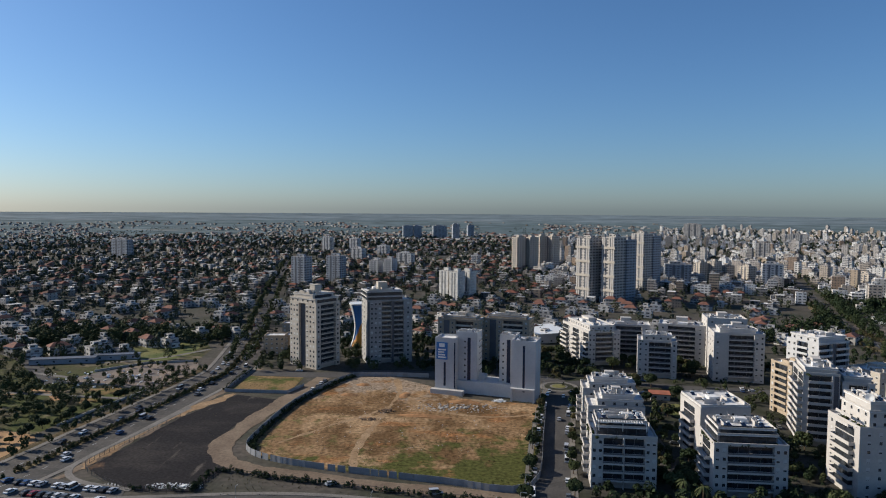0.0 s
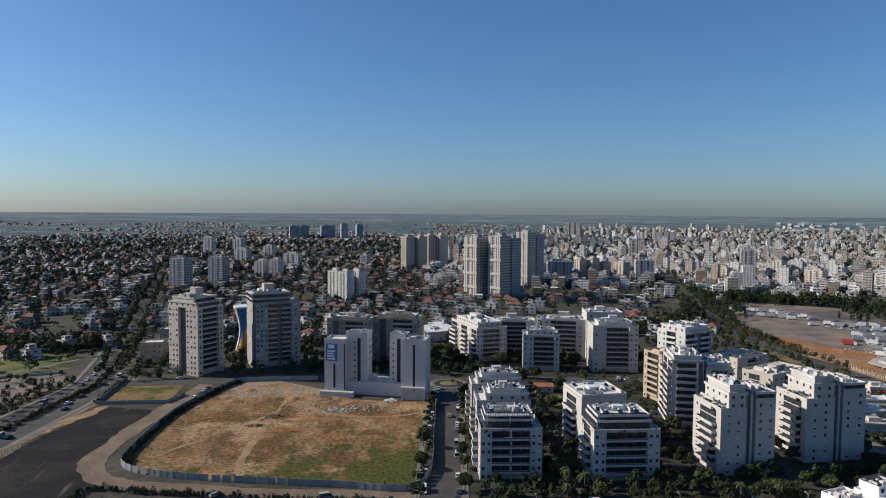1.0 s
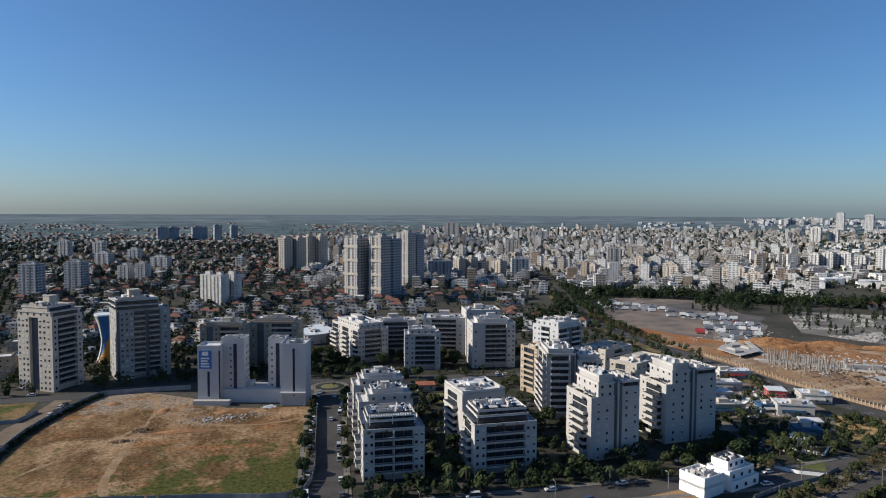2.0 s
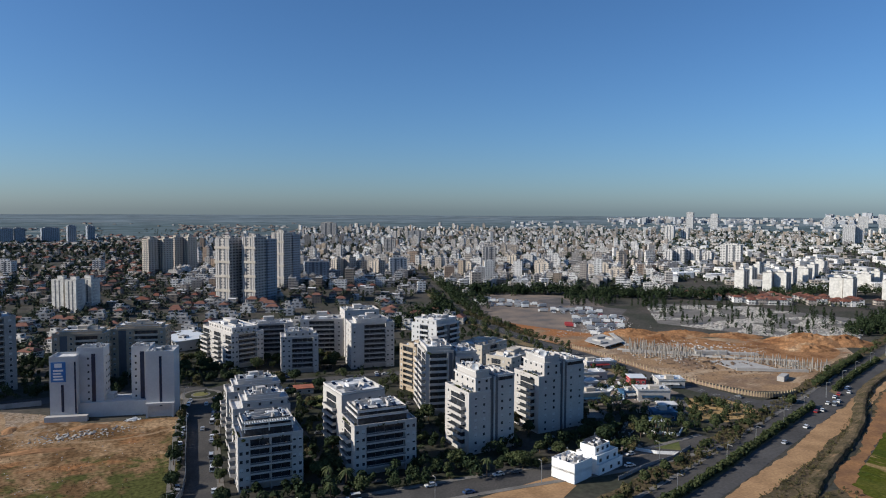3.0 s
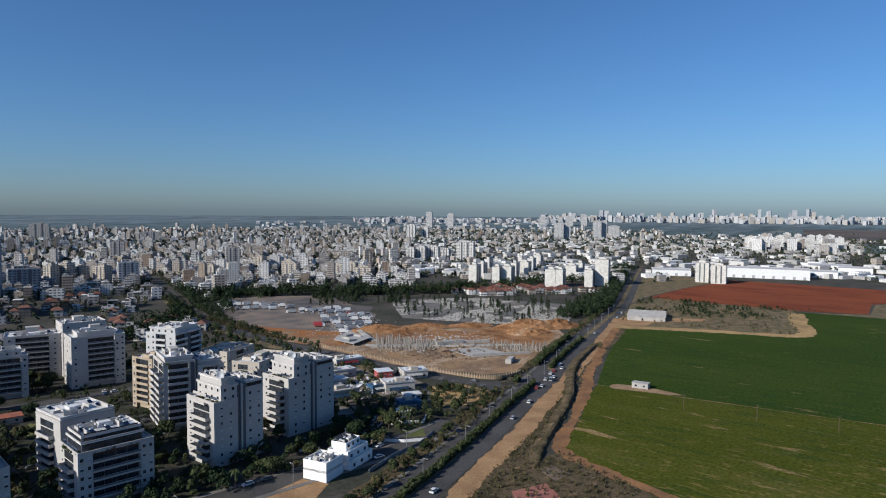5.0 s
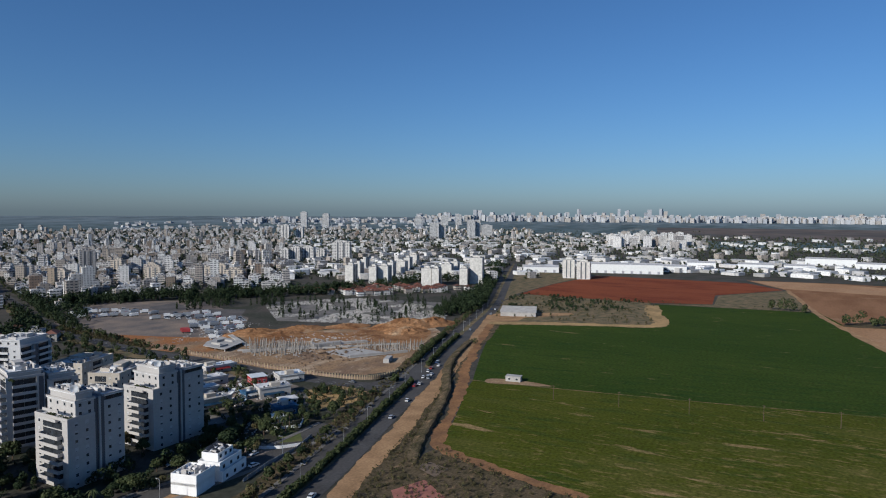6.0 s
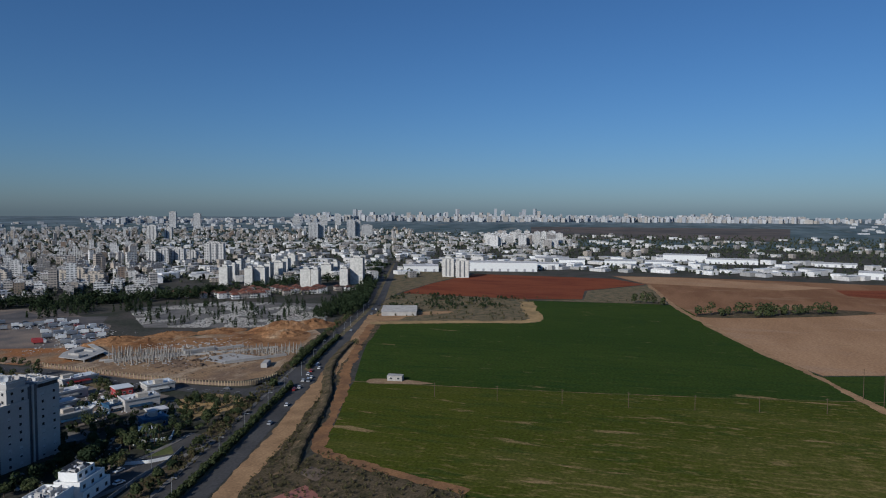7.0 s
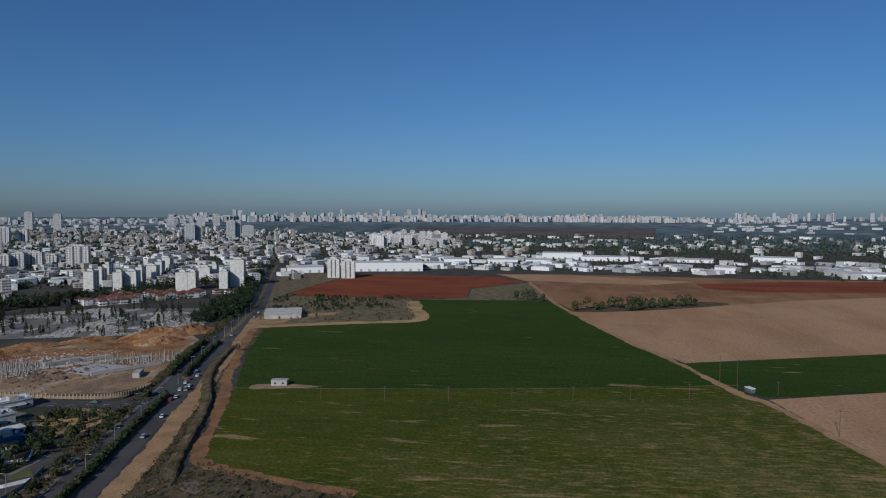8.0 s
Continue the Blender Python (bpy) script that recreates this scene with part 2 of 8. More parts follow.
M = {
    "orange_soil": layered("cut_orange_soil", (0.34, 0.185, 0.085), [((0.20, 0.10, 0.045), 0.05, 0.04, 0.46, 0.6, 0, 0, 0), ((0.42, 0.29, 0.17), 0.04, 0.06, 0.56, 0.66, 0, 0, 0), ((0.17, 0.10, 0.06), 0.1, 0.09, 0.6, 0.7, 0, 0, 0)], 0.6, 0.35),
    "sandstone": mat("sandstone_posts", (0.38, 0.30, 0.185), 0.9, scale=0.3, amount=0.2, vary=0.1),
    "graves": mat("pale_grave_stone", (0.50, 0.475, 0.43), 0.8, scale=0.2, color2=(0.30, 0.285, 0.26), amount=0.2),
    "navy": mat("navy_glazing", (0.02, 0.032, 0.07), 0.25, scale=0.3, amount=0.3),
    "raw_concrete": mat("raw_concrete", (0.30, 0.28, 0.25), 0.9, scale=0.3, amount=0.25, vary=0.2),
    "tarp": mat("faded_blue_sheeting", (0.035, 0.10, 0.20), 0.6, scale=0.3, amount=0.35, fine=1.5),
    "avenue": mat("dusty_asphalt", (0.105, 0.096, 0.086), 0.9, scale=0.09, color2=(0.06, 0.057, 0.053), fine=0.9, amount=0.35),
    "rut": mat("worn_wheel_ruts", (0.32, 0.225, 0.13), 0.95, scale=0.15, color2=(0.23, 0.15, 0.08), fine=0.9, amount=0.35),
    "plot": layered("half_dry_plot", (0.24, 0.165, 0.08), [((0.09, 0.10, 0.03), 0.05, 0.05, 0.47, 0.56, 0, 0, 0), ((0.33, 0.22, 0.11), 0.08, 0.06, 0.58, 0.68, 0, 0, 0)], 0.8, 0.4),
    "whitewash": mat("white_wall_paint", (0.82, 0.81, 0.78), 0.7, scale=0.2, amount=0.08, fine=1.2),
    "clinker": mat("reddish_paving", (0.36, 0.16, 0.12), 0.9, scale=0.2, amount=0.25),
    "lot": layered("worn_sandy_soil", (0.25, 0.16, 0.082), [((0.14, 0.085, 0.04), 0.06, 0.035, 0.45, 0.55, 0, 0, 0), ((0.38, 0.26, 0.145), 0.05, 0.04, 0.52, 0.64, 0, 0, 0), ((0.30, 0.15, 0.062), 0.03, 0.07, 0.54, 0.66, 0, 0, 0), ((0.12, 0.085, 0.045), 0.22, 0.1, 0.6, 0.7, 0, 0, 0), ((0.30, 0.235, 0.17), 0.08, 0.06, 0.58, 0.68, 0, 0.004, -1.34), ((0.085, 0.088, 0.026), 0.07, 0.06, 0.48, 0.58, 0.0014, -0.0042, 1.16), ((0.15, 0.13, 0.05), 0.12, 0.1, 0.64, 0.74, -0.0022, -0.0008, 0.2)], 0.6, 0.5),
    "lot_grey": layered("dark_gravel_soil", (0.029, 0.027, 0.028), [((0.048, 0.043, 0.041), 0.03, 0.05, 0.48, 0.64, 0, 0, 0), ((0.033, 0.031, 0.03), 0.06, 0.04, 0.55, 0.68, 0, 0, 0), ((0.22, 0.135, 0.075), 0.05, 0.03, 0.6, 0.72, -0.004, 0.0, -0.5), ((0.12, 0.105, 0.09), 0.15, 0.02, 0.62, 0.7, 0, 0, 0)], 0.9, 0.3),
    "site": layered("excavated_soil", (0.34, 0.225, 0.125), [((0.22, 0.15, 0.10), 0.04, 0.03, 0.46, 0.62, 0, 0, 0), ((0.48, 0.37, 0.25), 0.03, 0.07, 0.5, 0.64, 0, 0, 0), ((0.33, 0.15, 0.06), 0.03, 0.03, 0.55, 0.66, 0.0008, 0.0016, -0.85), ((0.16, 0.13, 0.10), 0.1, 0.08, 0.6, 0.72, 0, 0, 0)], 0.7, 0.3),
    "parkland": layered("park_ground", (0.095, 0.085, 0.052), [((0.075, 0.085, 0.03), 0.03, 0.02, 0.45, 0.58, 0, 0, 0), ((0.22, 0.18, 0.125), 0.03, 0.06, 0.56, 0.64, 0, 0, 0), ((0.05, 0.06, 0.025), 0.08, 0.06, 0.55, 0.68, 0, 0, 0)], 0.6, 0.35),
    # outermost land: distance haze put into its pale blue-grey colour
    "farland": layered("hazy_far_land", (0.175, 0.215, 0.235), [((0.115, 0.145, 0.155), 0.0015, 0.008, 0.45, 0.6, 0, 0, 0), ((0.24, 0.26, 0.265), 0.002, 0.012, 0.58, 0.66, 0, 0, 0)], 0.01, 0.2),
    "dull": layered("dull_far_soil", (0.15, 0.125, 0.11), [((0.10, 0.095, 0.09), 0.004, 0.002, 0.45, 0.6, 0, 0, 0)], 0.01, 0.2),
    "brush": layered("brushy_soil", (0.13, 0.10, 0.06), [((0.07, 0.06, 0.032), 0.15, 0.12, 0.45, 0.6, 0, 0, 0), ((0.24, 0.165, 0.095), 0.1, 0.2, 0.58, 0.68, 0, 0, 0)], 1.1, 0.4),
    # fields of the plain, their greens shifted blue-grey with haze
    "plainfields": layered("hazy_far_plain", (0.14, 0.175, 0.185), [((0.10, 0.135, 0.145), 0.0012, 0.007, 0.45, 0.58, 0, 0, 0), ((0.22, 0.225, 0.205), 0.0016, 0.009, 0.58, 0.68, 0, 0, 0), ((0.085, 0.11, 0.10), 0.004, 0.015, 0.57, 0.66, 0, 0, 0)], 0.01, 0.3),
    "wheat": layered("young_wheat", (0.039, 0.064, 0.009), [((0.052, 0.076, 0.011), 0.012, 0.004, 0.42, 0.62, 0, 0, 0), ((0.030, 0.058, 0.011), 0.16, 0.03, 0.5, 0.68, 0, 0, 0), ((0.10, 0.095, 0.025), 0.30, 0.06, 0.60, 0.70, 0, 0, 0), ((0.27, 0.19, 0.085), 0.11, 0.018, 0.645, 0.69, 0, 0, 0)], 0.6, 0.3),
    "wheat_near": layered("thin_young_wheat", (0.068, 0.079, 0.008), [((0.082, 0.090, 0.010), 0.02, 0.008, 0.42, 0.6, 0, 0, 0), ((0.044, 0.068, 0.011), 0.18, 0.03, 0.5, 0.68, 0, 0, 0), ((0.105, 0.105, 0.02), 0.03, 0.012, 0.50, 0.66, -0.0007, -0.0004, 0.23), ((0.20, 0.16, 0.05), 0.42, 0.11, 0.53, 0.66, -0.0006, -0.0005, 0.18), ((0.29, 0.205, 0.09), 0.12, 0.022, 0.61, 0.67, 0, 0, 0)], 0.7, 0.35),
    "stubble": layered("stubble_soil", (0.46, 0.285, 0.155), [((0.37, 0.22, 0.115), 0.004, 0.012, 0.45, 0.6, 0, 0, 0), ((0.42, 0.27, 0.16), 0.03, 0.008, 0.52, 0.66, 0, 0, 0), ((0.26, 0.19, 0.095), 0.05, 0.01, 0.66, 0.76, 0, 0, 0)], 0.5, 0.2),
    "tilled": layered("tilled_brown_soil", (0.30, 0.165, 0.085), [((0.23, 0.12, 0.06), 0.006, 0.02, 0.45, 0.6, 0, 0, 0), ((0.36, 0.23, 0.13), 0.03, 0.01, 0.55, 0.68, 0, 0, 0)], 0.5, 0.2),
    "plough": layered("ploughed_red_soil", (0.24, 0.075, 0.033), [((0.17, 0.05, 0.025), 0.03, 0.01, 0.45, 0.62, 0, 0, 0), ((0.24, 0.085, 0.045), 0.02, 0.02, 0.58, 0.7, 0, 0, 0)], 0.5, 0.25),
    "earth": mat("town_earth", (0.085, 0.074, 0.062), 0.95, scale=0.03, color2=(0.045, 0.047, 0.032), fine=0.4, amount=0.45),
    "plain": mat("hazy_far_plain", (0.105, 0.13, 0.13), 0.95, scale=0.0035, color2=(0.07, 0.095, 0.09), fine=0.02, amount=0.35),
    "estate": mat("estate_ground", (0.06, 0.055, 0.048), 0.95, scale=0.06, color2=(0.03, 0.034, 0.018), fine=0.5, amount=0.4),
    "asphalt": mat("asphalt", (0.088, 0.084, 0.081), 0.9, scale=0.05, amount=0.3, fine=0.8),
    "asphalt_old": mat("old_asphalt", (0.088, 0.082, 0.076), 0.9, scale=0.08, color2=(0.058, 0.055, 0.052), fine=1.2, amount=0.35),
    "pave": mat("paving", (0.20, 0.185, 0.165), 0.9, scale=0.1, amount=0.3, fine=1.5),
    "yard": mat("dusty_yard", (0.24, 0.19, 0.145), 0.95, scale=0.05, color2=(0.13, 0.115, 0.105), fine=0.8, amount=0.3),
    "sand": mat("sandy_lot_soil", (0.34, 0.185, 0.085), 0.95, scale=0.06, color2=(0.20, 0.12, 0.06), fine=0.5, amount=0.35, bump=0.3),
    "dirt": mat("dirt_track", (0.38, 0.24, 0.12), 0.95, scale=0.09, color2=(0.26, 0.16, 0.08), fine=0.9, amount=0.3, bump=0.1),
    "black_lot": mat("dark_gravel", (0.085, 0.08, 0.078), 0.95, scale=0.04, color2=(0.14, 0.125, 0.115), fine=0.7, amount=0.3),
    "grass": mat("lawn", (0.075, 0.095, 0.028), 0.95, scale=0.06, color2=(0.17, 0.16, 0.06), fine=0.9, amount=0.35),
    "scrub": mat("scrub_ground", (0.21, 0.155, 0.085), 0.95, scale=0.12, color2=(0.095, 0.088, 0.046), fine=0.9, amount=0.45, bump=0.3),
    "field": mat("young_wheat", (0.056, 0.082, 0.014), 0.9, scale=0.02, color2=(0.036, 0.062, 0.012), fine=0.8, amount=0.35),
    "red_edge": mat("red_dirt_edge", (0.29, 0.155, 0.065), 0.95, scale=0.09, color2=(0.18, 0.10, 0.05), fine=0.8, amount=0.3, bump=0.1),
    "brown": mat("stubble_field", (0.42, 0.28, 0.125), 0.95, scale=0.05, color2=(0.27, 0.19, 0.085), fine=0.3, amount=0.25),
    "plaster": mat("white_plaster", (0.465, 0.44, 0.41), 0.8, scale=0.12, amount=0.1, fine=1.2, vary=0.05),
    "plaster_blue": mat("cool_white_plaster", (0.50, 0.495, 0.49), 0.7, scale=0.12, amount=0.09, fine=1.2),
    "stone": mat("cream_stone_cladding", (0.47, 0.425, 0.36), 0.8, scale=0.15, amount=0.14, fine=1.6),
    "tan": mat("tan_stone", (0.40, 0.325, 0.235), 0.85, scale=0.15, amount=0.15, fine=1.6),
    "brownwall": mat("brown_stone", (0.26, 0.19, 0.14), 0.85, scale=0.15, amount=0.2, fine=1.6),
    "greywall": mat("grey_render", (0.36, 0.36, 0.38), 0.8, scale=0.15, amount=0.15, fine=1.6),
    # the cream stone darkened and cooled, for the tower front in shade
    "stone_shade": mat("shaded_stone_cladding", (0.33, 0.32, 0.305), 0.8, scale=0.15, amount=0.16, fine=1.6),
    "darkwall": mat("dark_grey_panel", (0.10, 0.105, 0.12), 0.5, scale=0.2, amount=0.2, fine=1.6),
    "roof": mat("whitewashed_roof", (0.72, 0.71, 0.69), 0.9, scale=0.25, color2=(0.46, 0.45, 0.44), fine=2.0, amount=0.25),
    "tileroof": mat("red_roof_tiles", (0.36, 0.135, 0.08), 0.85, scale=0.3, color2=(0.25, 0.10, 0.065), fine=3.0, amount=0.25, vary=0.15),
    "glass": mat("dark_window_glass", (0.045, 0.05, 0.058), 0.2, scale=0.4, amount=0.5, fine=0.9, spec=0.4),
    "frame": mat("window_frame", (0.50, 0.49, 0.47), 0.5, scale=0.4, amount=0.1),
    "concrete": mat("concrete", (0.42, 0.40, 0.37), 0.9, scale=0.2, amount=0.2, fine=2.0),
    "metal": mat("galvanised_steel", (0.45, 0.46, 0.47), 0.45, 0.7, scale=0.4, amount=0.15),
    "panel": mat("solar_panel", (0.02, 0.03, 0.06), 0.12, scale=0.5, amount=0.3, spec=0.8),
    "tank": mat("white_tank", (0.72, 0.72, 0.70), 0.4, scale=0.5, amount=0.1),
    "blue": mat("blue_paint", (0.05, 0.16, 0.42), 0.6, scale=0.2, amount=0.2),
    "orange": mat("orange_paint", (0.60, 0.26, 0.02), 0.6, scale=0.2, amount=0.2),
    "redpaint": mat("red_paint", (0.40, 0.05, 0.05), 0.6, scale=0.3, amount=0.2),
    "track": mat("grey_dirt", (0.20, 0.155, 0.11), 0.95, scale=0.09, color2=(0.14, 0.105, 0.075), fine=0.9, amount=0.3),
    "fence": mat("hoarding_fence", (0.27, 0.275, 0.285), 0.6, scale=0.3, amount=0.2, vary=0.1),
    "fence_dark": mat("dark_mesh_fence", (0.06, 0.065, 0.07), 0.7, scale=0.3, amount=0.3),
    "bark": mat("bark", (0.14, 0.10, 0.07), 0.95, scale=1.0, amount=0.3),
    "line": mat("road_paint", (0.42, 0.42, 0.41), 0.7, scale=0.5, amount=0.3),
    "tyre": mat("tyre_rubber", (0.02, 0.02, 0.02), 0.8),
}
WALLS_W = island_mat("town_walls_white", [(0.62, 0.60, 0.56), (0.42, 0.39, 0.36), (0.70, 0.69, 0.66), (0.36, 0.32, 0.28), (0.58, 0.56, 0.53), (0.28, 0.265, 0.25), (0.68, 0.66, 0.63), (0.40, 0.35, 0.29)], 0.85, True)
WALLS_T = island_mat("town_walls_tan", [(0.37, 0.30, 0.22), (0.44, 0.38, 0.31), (0.27, 0.20, 0.145), (0.47, 0.44, 0.40), (0.21, 0.17, 0.13), (0.38, 0.335, 0.285)], 0.85, True)
WALLS_G = island_mat("town_walls_grey", [(0.34, 0.35, 0.37), (0.44, 0.45, 0.47), (0.28, 0.30, 0.33), (0.52, 0.52, 0.53)], 0.8, True)
ROOFS = island_mat("town_roofs", [(0.54, 0.53, 0.51), (0.34, 0.33, 0.32), (0.22, 0.21, 0.20), (0.70, 0.69, 0.67), (0.30, 0.27, 0.24)], 0.9)
TILES = island_mat("town_tiles", [(0.17, 0.075, 0.052), (0.125, 0.06, 0.045), (0.19, 0.098, 0.072), (0.105, 0.06, 0.047)], 0.85)
METALROOF = island_mat("shed_roofs", [(0.74, 0.73, 0.70), (0.46, 0.45, 0.44), (0.58, 0.56, 0.53), (0.34, 0.33, 0.31), (0.78, 0.77, 0.75)], 0.5)
WHITE_END = island_mat("white_end_walls", [(0.62, 0.595, 0.55), (0.58, 0.56, 0.515)], 0.8)
# skyline walls with the blue-grey of distance haze in their colours
HAZY = island_mat("hazy_towers", [(0.40, 0.41, 0.43), (0.47, 0.47, 0.47), (0.33, 0.345, 0.37), (0.40, 0.375, 0.345)], 0.9)
CREAM = island_mat("cream_tower_walls", [(0.54, 0.475, 0.385), (0.50, 0.44, 0.36)], 0.85, True)
FAR_WHITE = island_mat("white_tower_walls", [(0.52, 0.515, 0.50), (0.48, 0.475, 0.465)], 0.85, True)
TRIO = island_mat("beige_tower_walls", [(0.50, 0.465, 0.42), (0.45, 0.42, 0.38)], 0.85, True)
WALLS_S = island_mat("suburb_walls", [(0.27, 0.245, 0.21), (0.36, 0.34, 0.315), (0.20, 0.165, 0.13), (0.44, 0.42, 0.39), (0.17, 0.15, 0.13), (0.30, 0.265, 0.225)], 0.85, True)
LEAF = [island_mat("olive_foliage", [(0.058, 0.07, 0.028), (0.042, 0.055, 0.021), (0.078, 0.088, 0.036), (0.035, 0.046, 0.019)], 0.8),
        island_mat("dark_foliage", [(0.027, 0.04, 0.018), (0.02, 0.031, 0.014), (0.036, 0.05, 0.021)], 0.8),
        island_mat("dry_foliage", [(0.13, 0.11, 0.05), (0.09, 0.08, 0.035), (0.055, 0.06, 0.025), (0.07, 0.055, 0.03)], 0.85),
        # town and distant foliage, greyed and lightened to carry haze
        island_mat("hazy_foliage", [(0.066, 0.077, 0.047), (0.046, 0.058, 0.035), (0.085, 0.09, 0.058), (0.038, 0.05, 0.031)], 0.85)]
# ---------------------------------------------------------------- building blocks
def box(bm, x0, x1, y0, y1, z0, z1, mi=0):
    v = [bm.verts.new(p) for p in ((x0, y0, z0), (x1, y0, z0), (x1, y1, z0), (x0, y1, z0),
                                   (x0, y0, z1), (x1, y0, z1), (x1, y1, z1), (x0, y1, z1))]
    for q in ((3, 2, 1, 0), (4, 5, 6, 7), (0, 1, 5, 4), (1, 2, 6, 5), (2, 3, 7, 6), (3, 0, 4, 7)):
        bm.faces.new([v[i] for i in q]).material_index = mi
    return v


def prism(bm, pts, z0, z1, mi=0, top=None):
    """An upright prism over a plan outline that runs anticlockwise."""
    lo, hi = [bm.verts.new((x, y, z0)) for x, y in pts], [bm.verts.new((x, y, z1)) for x, y in pts]
    k = len(pts)
    for i in range(k):
        bm.faces.new((lo[i], lo[(i + 1) % k], hi[(i + 1) % k], hi[i])).material_index = mi
    bm.faces.new(hi).material_index = mi if top is None else top
    bm.faces.new(lo[::-1]).material_index = mi


def lathe(bm, rings, seg=12, mi=0):
    """Rings of (radius, height) turned about z."""
    rows = [[bm.verts.new((r * math.cos(2 * math.pi * i / seg), r * math.sin(2 * math.pi * i / seg), z)) for i in range(seg)] for r, z in rings]
    for a, b in zip(rows, rows[1:]):
        for i in range(seg):
            bm.faces.new((a[i], a[(i + 1) % seg], b[(i + 1) % seg], b[i])).material_index = mi
    bm.faces.new(rows[-1]).material_index = mi
    bm.faces.new(rows[0][::-1]).material_index = mi


def finish(name, bm, mats):
    me = bpy.data.meshes.new(name)
    bm.to_mesh(me)
    bm.free()
    for m in (mats if isinstance(mats, (list, tuple)) else [mats]):
        me.materials.append(m)
    return me


def part(name, bm, material, parent, label=""):
    me = bm if isinstance(bm, bpy.types.Mesh) else finish(name, bm, material)
    ob = new(name, me)
    ob.parent = parent
    return tagged(ob, label) if label else ob


def put(name, me, parent, x, y, z, rz=0.0, label=""):
    """A part that shares its mesh with its like."""
    ob = new(name, me)
    ob.parent = parent
    ob.matrix_basis = pose(x, y, z, 0, 0, rz)
    return tagged(ob, label) if label else ob


def thing(name, label, category, x, y, z=0.0, rz=0.0, group="", kind=""):
    ob = new(name)
    ob.matrix_basis = pose(x, y, z, 0, 0, rz)
    ob.empty_display_size = 1
    return tagged(ob, label, category, group, kind)


def smooth_line(pts, n=6, closed=False):
    """A soft curve through the given plan points."""
    p, out, k = [Vector(q) for q in pts], [], len(pts)
    for i in range(k if closed else k - 1):
        a, b, c, d = (p[(i + j) % k] if closed else p[max(0, min(k - 1, i + j))] for j in (-1, 0, 1, 2))
        for s in range(n):
            t = s / n
            out.append(0.5 * ((2 * b) + (c - a) * t + (2 * a - 5 * b + 4 * c - d) * t * t + (3 * b - a - 3 * c + d) * t ** 3))
    return out if closed else out + [p[-1]]


def sheet(name, pts, z, material, label, category="ground", kind="structure", soft=0, thick=0.0):
    """A flat piece of ground over a plan outline, z above the base sheet."""
    pts = smooth_line(pts, soft, True) if soft else [Vector(q) for q in pts]
    area = sum(a.x * b.y - b.x * a.y for a, b in zip(pts, pts[1:] + pts[:1]))
    if area < 0:
        pts = pts[::-1]
    bm = bmesh.new()
    f = bm.faces.new([bm.verts.new((p.x, p.y, z)) for p in pts])
    if thick:
        r = bmesh.ops.extrude_face_region(bm, geom=[f])
        bmesh.ops.translate(bm, verts=[v for v in r["geom"] if isinstance(v, bmesh.types.BMVert)], vec=(0, 0, thick))
    bmesh.ops.triangulate(bm, faces=bm.faces[:])
    return tagged(new(name, finish(name, bm, material)), label, category, "", kind)


def ribbon_mesh(name, pts, width, z, material, offset=0.0, thick=0.0, soft=6, rough=0.0):
    """A strip that follows a plan line, offset to its left."""
    p = smooth_line(pts, soft) if soft else [Vector(q) for q in pts]
    bm, rows = bmesh.new(), []
    for i, q in enumerate(p):
        t = (p[min(i + 1, len(p) - 1)] - p[max(i - 1, 0)]).normalized()
        nrm = Vector((-t.y, t.x))
        w, e = width, tuple(rough * (0.6 * noise.noise((q.x * .05, q.y * .05, s)) + 0.5 * noise.noise((q.x * .23, q.y * .23, s))) for s in (1.5, 8.5))
        a, b = q + nrm * (offset + w / 2 + e[0]), q + nrm * (offset - w / 2 + e[1])
        prof = [(a, z), (b, z)] if not thick else [(a, z - 0.3), (a, z + thick), (b, z + thick), (b, z - 0.3)]
        rows.append([bm.verts.new((v.x, v.y, h)) for v, h in prof])
    for r, s in zip(rows, rows[1:]):
        for i in range(len(r) - 1):
            bm.faces.new((r[i + 1], s[i + 1], s[i], r[i]))
    if thick:
        bm.faces.new(rows[0]), bm.faces.new(rows[-1][::-1])
    bmesh.ops.recalc_face_normals(bm, faces=bm.faces[:])
    return finish(name, bm, material)


def ribbon(name, pts, width, z, material, label, category="road", kind="structure", **kw):
    return tagged(new(name, ribbon_mesh(name, pts, width, z, material, **kw)), label, category, "", kind)


def inside(x, y, poly):
    c = False
    for (x0, y0), (x1, y1) in zip(poly, poly[1:] + poly[:1]):
        if (y0 > y) != (y1 > y) and x < (x1 - x0) * (y - y0) / (y1 - y0) + x0:
            c = not c
    return c


def polar(az, r):
    """Plan point at an azimuth to the left of north (degrees) and a distance from the hovering point."""
    a = radians(az)
    return (-math.sin(a) * r, math.cos(a) * r)


def land(x, y):
    """Height of the land: flat, rising softly towards the far hills."""
    r = math.hypot(x, y)
    s = max(0.0, (r - 2700) / 2200)
    return 72 * min(s, 1.05) ** 1.15
# ---------------------------------------------------------------- the ground
def build_ground():
    radii = [0, 60, 120, 200, 300, 450, 700, 1000, 1500, 2100] + [2700 + 110 * i for i in range(21)]
    seg = 144
    verts, faces = [(0, 0, 0)], []
    for r in radii[1:]:
        for i in range(seg):
            x, y = polar(360 * i / seg, r)
            verts.append((x, y, land(x, y)))
    for i in range(seg):
        faces.append((0, 1 + i, 1 + (i + 1) % seg))
    for k in range(len(radii) - 2):
        a, b = 1 + k * seg, 1 + (k + 1) * seg
        for i in range(seg):
            j = (i + 1) % seg
            faces.append((a + i, b + i, b + j, a + j))
    me = bpy.data.meshes.new("ground")
    me.from_pydata(verts, [], faces)
